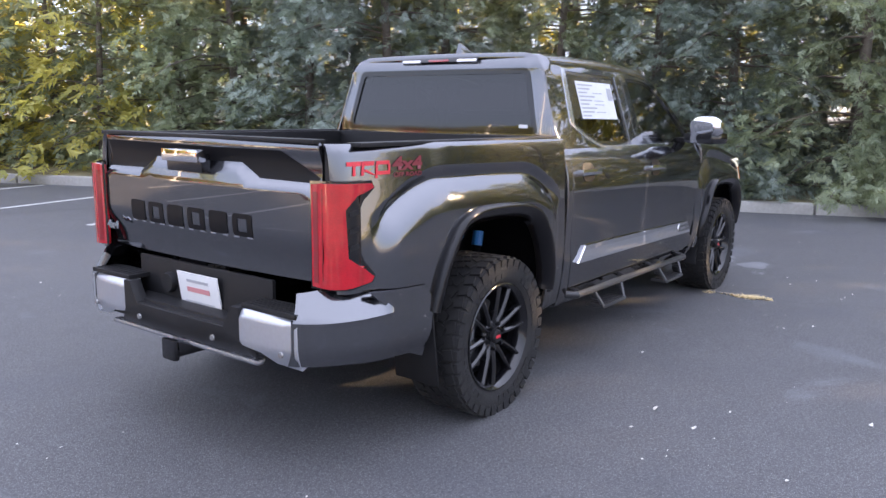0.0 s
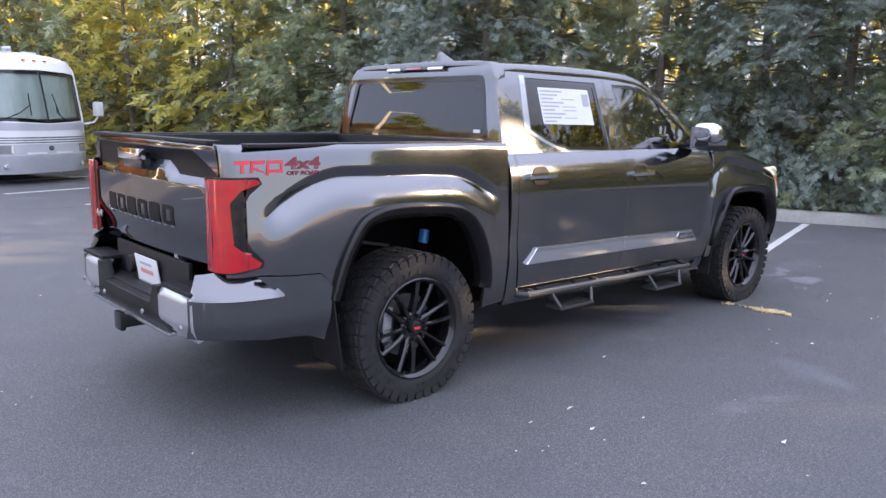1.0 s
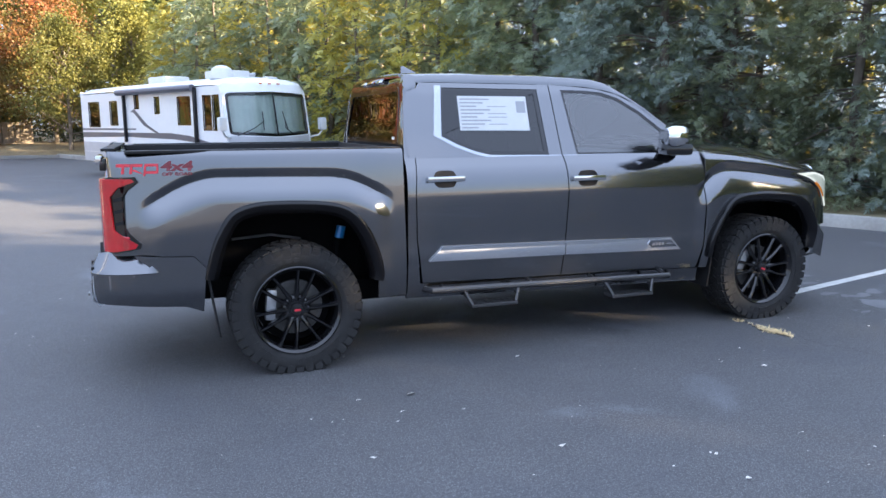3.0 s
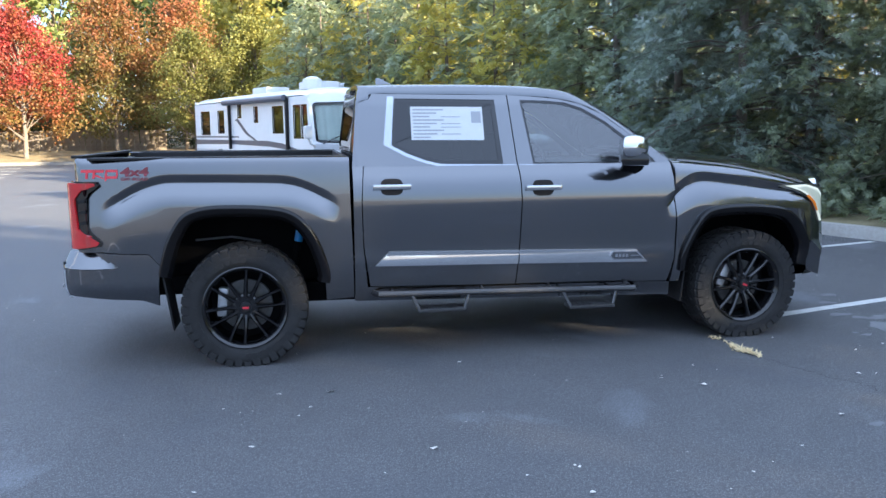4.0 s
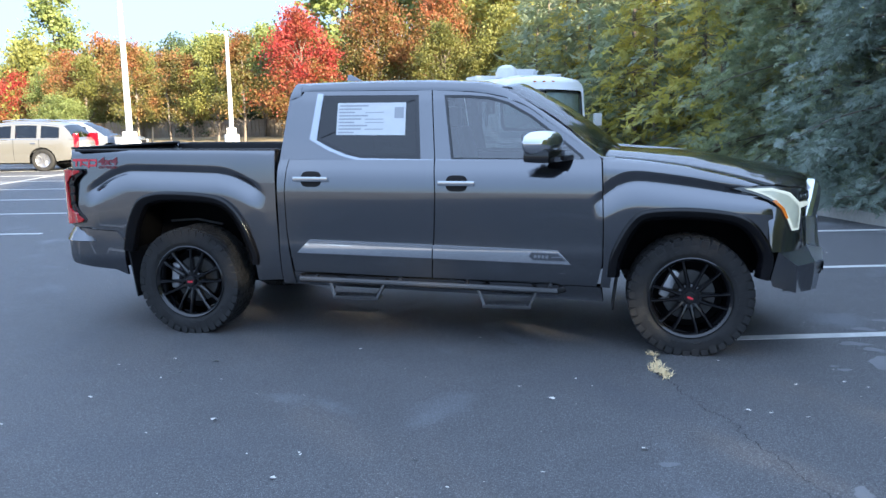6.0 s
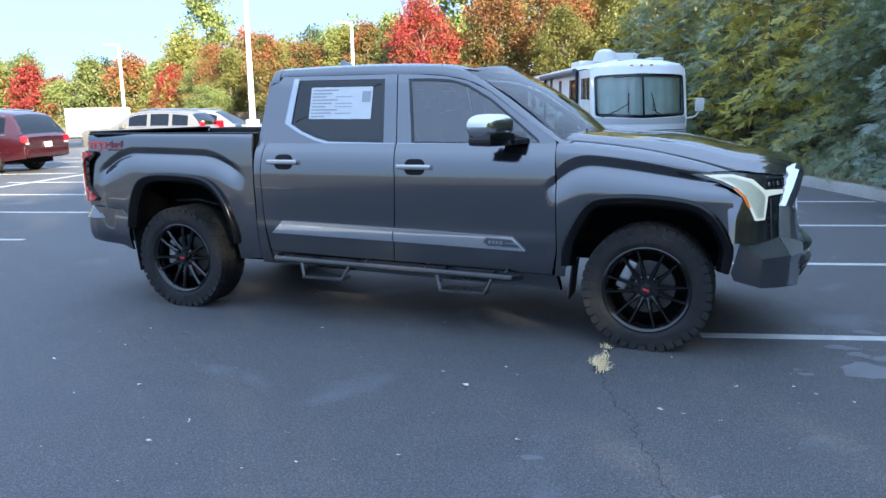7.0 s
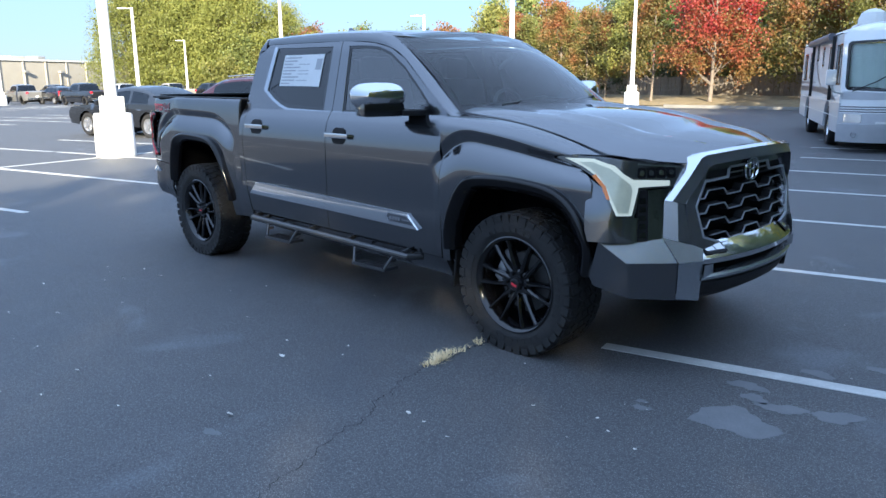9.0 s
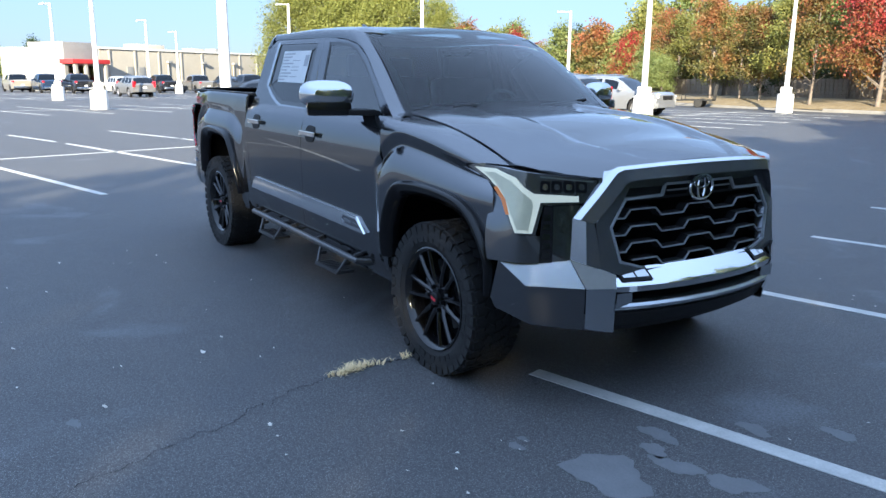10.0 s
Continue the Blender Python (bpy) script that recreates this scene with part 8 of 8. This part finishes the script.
WS = [(-1.10, 1.32), (0, 1.27), (1.10, 1.32), (1.10, 2.26), (0, 2.30), (-1.10, 2.26)]
fo_ = [(-W2, 0.62), (W2, 0.62), (W2, 2.45), (1.05, 2.56), (0.6, 2.64), (0, 2.67), (-0.6, 2.64), (-1.05, 2.56), (-W2, 2.45)]
skin("front_shell", fo_, rv_front(0), RVW, rv, holes=[round_loop(WS, 0.10)], step=0.08, depth=0.05)
skin("windshield", round_loop(offset_loop(WS, -0.02), 0.10), rv_front(-0.015), RV_GLASS, rv, step=0.12, depth=0.01)
skin("windshield_rubber", round_loop(offset_loop(WS, -0.025), 0.10), rv_front(0.006), GLOSS_BLACK, rv, holes=[round_loop(offset_loop(WS, 0.02), 0.09)], step=0.2, depth=0.02)
part("centre_post", tube(bmesh.new(), [rv_front(0.01)(0, 1.27), rv_front(0.02)(0, 1.8), rv_front(0.01)(0, 2.30)], 0.022, 6), GLOSS_BLACK, rv)
skin("silver_panel", [(-1.19, 1.10), (1.19, 1.10), (1.19, 1.27), (0, 1.22), (-1.19, 1.27)], rv_front(0.006), RVG, rv, step=0.1, depth=0.006)
for k, zz in enumerate((0.84, 0.89, 0.94)):
    skin("grey_stripe", [(-1.19, zz), (1.19, zz), (1.19, zz + 0.022), (-1.19, zz + 0.022)], rv_front(0.006), RVD, rv, step=0.12, depth=0.004)
skin("bumper", [(-1.2, 0.22), (1.2, 0.22), (1.22, 0.60), (-1.22, 0.60)], rv_front(0.05), RVG, rv, step=0.1, depth=0.12)
skin("lower_panel", [(-1.19, 0.60), (1.19, 0.60), (1.19, 0.82), (-1.19, 0.82)], rv_front(0.012), RVG, rv, step=0.1, depth=0.03)
for s in (-1, 1):
    q = [(s * 0.80, 0.63), (s * 1.10, 0.63), (s * 1.12, 0.80), (s * 0.80, 0.80)]
    skin("headlight", q if s > 0 else q[::-1], rv_front(0.02), CLEAR_LENS, rv, step=0.08, depth=0.02)
    q = [(s * 0.12, 0.615), (s * 0.55, 0.615), (s * 0.55, 0.655), (s * 0.12, 0.655)]
    skin("grille_slot", q if s > 0 else q[::-1], rv_front(0.03), WHITE_PAINT, rv, step=0.1, depth=0.02)
    part("fog_light", lathe(bmesh.new(), [(0, 0.03), (0.05, 0.03), (0.06, 0.0), (0.06, -0.05)], 16, "X", (rv_nose(0.9, 0.38) + 0.05, s * 0.9, 0.38)), CLEAR_LENS, rv)
    mb = tube(bmesh.new(), [(-0.30, s * 1.16, 1.22), (-0.20, s * 1.34, 1.26), (-0.15, s * 1.42, 1.38)], 0.022, 6)
    arm_ = part("mirror_arm", mb, WHITE_PAINT, rv)
    part("mirror_head", box(bmesh.new(), (-0.15, s * 1.43, 1.55), (0.14, 0.20, 0.32), None, 0.05), WHITE_PAINT, arm_)
    wp = [rv_front(0.03)(s * 0.75 - 0.25, 1.27), rv_front(0.05)(s * 0.42 - 0.2, 1.45), rv_front(0.03)(s * 0.30 - 0.05, 1.62)]
    part("wiper", tube(bmesh.new(), wp, 0.012, 5), BLACK, rv)
    part("wiper_blade", tube(bmesh.new(), [rv_front(0.03)(s * 0.28 - 0.08, 1.85), rv_front(0.03)(s * 0.34 - 0.04, 1.40)], 0.012, 5), BLACK, rv)
part("emblem", lathe(bmesh.new(), [(0, 0.04), (0.05, 0.04), (0.055, 0.0)], 16, "X", (rv_nose(0, 0.73), 0, 0.73)), RVD, rv)
roofb = bmesh.new()
rows = []
for x, dz in ((-0.62, 0.0), (-0.9, 0.03), (-3, 0.05), (-6, 0.05), (-RL, 0.03)):
    rows.append([roofb.verts.new((x, W2 * q, 2.45 + dz + (0.22 - 0.22 * abs(q) ** 3.5))) for q in (-1, -0.92, -0.75, -0.4, 0, 0.4, 0.75, 0.92, 1)])
for a, b_ in zip(rows, rows[1:]):
    for q in range(8):
        roofb.faces.new((a[q], b_[q], b_[q + 1], a[q + 1]))
bmesh.ops.recalc_face_normals(roofb, faces=roofb.faces[:])
part("roof", roofb, RVW, rv, sharp=50)
part("rear_wall", box(bmesh.new(), (-RL, 0, 1.5), (0.06, 2.38, 2.1), None, 0.01), RVW, rv)
part("floor", box(bmesh.new(), (-RL / 2 - 0.2, 0, 0.70), (RL - 0.7, 2.2, 0.1), None, 0), DARK, rv)
part("dashboard", box(bmesh.new(), (-0.80, 0, 1.12), (0.5, 2.1, 0.3), None, 0.05), two_tone("grey_green_dash", (0.30, 0.34, 0.32), (0.38, 0.42, 0.40), 3), rv)
part("cab_seat", box(bmesh.new(), (-1.6, 0.55, 1.35), (0.5, 0.55, 1.0), None, 0.1), INTERIOR, rv)
part("cab_seat", box(bmesh.new(), (-1.6, -0.55, 1.35), (0.5, 0.55, 1.0), None, 0.1), INTERIOR, rv)
skin("curtain", offset_loop(WS, 0.05), lambda y, z: (rv_nose(y, z) - 0.10 + 0.018 * math.sin(26 * y), y, z), two_tone("pale_green_curtain", (0.50, 0.58, 0.54), (0.70, 0.76, 0.72), 2.5), rv, step=0.06, depth=0.0, label="pale green pleated windshield curtain")
part("black_front_axle", tube(bmesh.new(), [(-2.2, -1.0, 0.48), (-2.2, 1.0, 0.48)], 0.08, 8), DARK, rv)
side_w = [[(-0.95, 1.42), (-0.62, 1.42), (-0.68, 2.22), (-0.95, 2.22)], [(-1.42, 1.42), (-1.05, 1.42), (-1.05, 2.22), (-1.42, 2.22)], [(-2.75, 1.55), (-2.1, 1.55), (-2.1, 2.22), (-2.75, 2.22)], [(-4.05, 1.85), (-3.80, 1.85), (-3.80, 2.25), (-4.05, 2.25)], [(-5.30, 2.0), (-5.05, 2.0), (-5.05, 2.35), (-5.30, 2.35)], [(-7.0, 1.55), (-6.5, 1.55), (-6.5, 2.2), (-7.0, 2.2)], [(-8.6, 1.5), (-7.8, 1.5), (-7.8, 2.2), (-8.6, 2.2)]]
arch_pts = lambda c: [(c + 0.56 * math.cos(w), 0.50 + 0.56 * math.sin(w)) for w in np.linspace(0, math.pi, 9)]
for s in (-1, 1):
    f = rv_side(-W2)
    low_ = [(-RL, 0.45)] + [(-6.9 - 0.56, 0.42)] + arch_pts(-6.9)[::-1] + [(-6.9 + 0.56, 0.42), (-2.35 - 0.56, 0.42)] + arch_pts(-2.35)[::-1] + [(-2.35 + 0.56, 0.40), (-0.36, 0.40), (-0.36, 1.02), (-RL, 1.02)]
    skin("lower_side", low_, f, RVG, rv, step=0.3, depth=0.08, mirror=s > 0)
    skin("upper_side", [(-RL, 1.02), (-0.36, 1.02), (-0.36, 1.25), (-0.56, 2.3), (-0.66, 2.46), (-RL, 2.46)], f, RVW, rv, holes=side_w, step=0.3, depth=0.05, mirror=s > 0)
    for q in side_w:
        w_ = skin("side_window", q, rv_side(-W2 + 0.02), CAR_GLASS, rv, step=0, depth=0.01, mirror=s > 0)
        skin("window_frame", offset_loop(q, -0.03), rv_side(-W2 - 0.006), GLOSS_BLACK, rv, holes=[offset_loop(q, 0.008)], step=0, depth=0.012, mirror=s > 0)
    for q in ([(-RL, 1.16), (-6.0, 1.20), (-3.0, 1.16), (-1.0, 1.04), (-1.0, 1.08), (-2.2, 1.26), (-3.2, 1.32), (-RL, 1.32)], [(-RL, 1.38), (-5.3, 1.40), (-5.3, 1.44), (-RL, 1.44)], [(-5.6, 1.9), (-5.35, 1.98), (-4.6, 1.55), (-3.9, 1.32), (-4.1, 1.32), (-4.8, 1.52), (-5.4, 1.88)]):
        skin("swoosh_stripe", q, rv_side(-W2 - 0.004), RVD, rv, step=0, depth=0.003, mirror=s > 0)
    skin("silver_line", [(-RL, 0.72), (-0.4, 0.72), (-0.4, 0.74), (-RL, 0.74)], rv_side(-W2 - 0.004), WHITE_PAINT, rv, step=0, depth=0.003, mirror=s > 0)
    for wx in (-2.35, -6.9):
        w = new("wheel")
        w.parent = rv
        w.matrix_basis = pose(wx, s * 1.03, 0.47, 0, 0, 0 if s < 0 else 180)
        part("tyre", lathe(bmesh.new(), [(0.28, -0.12), (0.44, -0.13), (0.47, -0.09), (0.47, 0.09), (0.44, 0.13), (0.28, 0.12)], 32), RUBBER, w)
        part("hubcap", lathe(bmesh.new(), [(0.30, -0.11), (0.26, -0.06), (0.12, -0.10), (0.0, -0.13)], 28), CHROME, w)
awn = part("awning", tube(bmesh.new(), [(-1.75, -W2 - 0.10, 2.44), (-6.2, -W2 - 0.10, 2.44)], 0.085, 10), RVD, rv, "dark rolled awning")
for x in (-1.75, -5.9):
    part("awning_arm", box(bmesh.new(), (x, -W2 - 0.05, 1.75), (0.09, 0.07, 1.40), None, 0.01), BLACK, awn)
part("satellite_dome", lathe(bmesh.new(), [(0.30, 0.0), (0.30, 0.12), (0.24, 0.26), (0.12, 0.33), (0.0, 0.35)], 20, "Z", (-1.6, -0.55, 2.66)), WHITE_PAINT, rv)
part("roof_unit", box(bmesh.new(), (-2.2, -0.05, 2.78), (1.0, 0.75, 0.26), None, 0.06), WHITE_PAINT, rv)
part("roof_unit", box(bmesh.new(), (-5.6, 0.0, 2.78), (1.1, 0.75, 0.26), None, 0.06), WHITE_PAINT, rv)
part("roof_antenna", box(bmesh.new(), (-1.3, 0.25, 2.76), (0.30, 0.22, 0.16), None, 0.03), CHROME, rv)
part("roof_vent", box(bmesh.new(), (-1.5, 0.72, 2.70), (0.40, 0.35, 0.12), None, 0.03), WHITE_PAINT, rv)
for k in (-0.25, 0.0, 0.25):
    part("marker_lamp", box(bmesh.new(), (rv_nose(k, 2.52) + 0.01, k, 2.52), (0.04, 0.07, 0.03), None, 0.008), AMBER, rv)


# small utility trailer by the bank
ut = thing("utility_trailer", "small black open utility trailer with a mesh ramp", "trailer", pose(-23.0, 34.6, gz(-23.0), 0, 0, 28))
part("deck", box(bmesh.new(), (0, 0, 0.42), (1.8, 1.1, 0.07), None, 0.01), BLACK, ut)
part("drawbar", tube(bmesh.new(), [(-0.8, 0, 0.40), (-1.5, 0, 0.38)], 0.04, 6), BLACK, ut)
for s in (-1, 1):
    part("side_rail", tube(bmesh.new(), [(-0.88, s * 0.54, 0.44), (-0.88, s * 0.54, 0.72), (0.88, s * 0.54, 0.72), (0.88, s * 0.54, 0.44)], 0.025, 6), BLACK, ut)
    part("tyre", lathe(bmesh.new(), [(0, -0.07), (0.22, -0.07), (0.25, -0.04), (0.25, 0.04), (0.22, 0.07), (0, 0.07)], 18, "Y", (0.1, s * 0.64, 0.25)), RUBBER, ut)
for k in range(7):
    part("ramp_bar", tube(bmesh.new(), [(0.9, -0.48 + 0.16 * k, 0.46), (0.96, -0.48 + 0.16 * k, 1.35)], 0.015, 5), BLACK, ut)
part("ramp_top", tube(bmesh.new(), [(0.96, -0.5, 1.35), (0.96, 0.5, 1.35)], 0.02, 5), BLACK, ut)
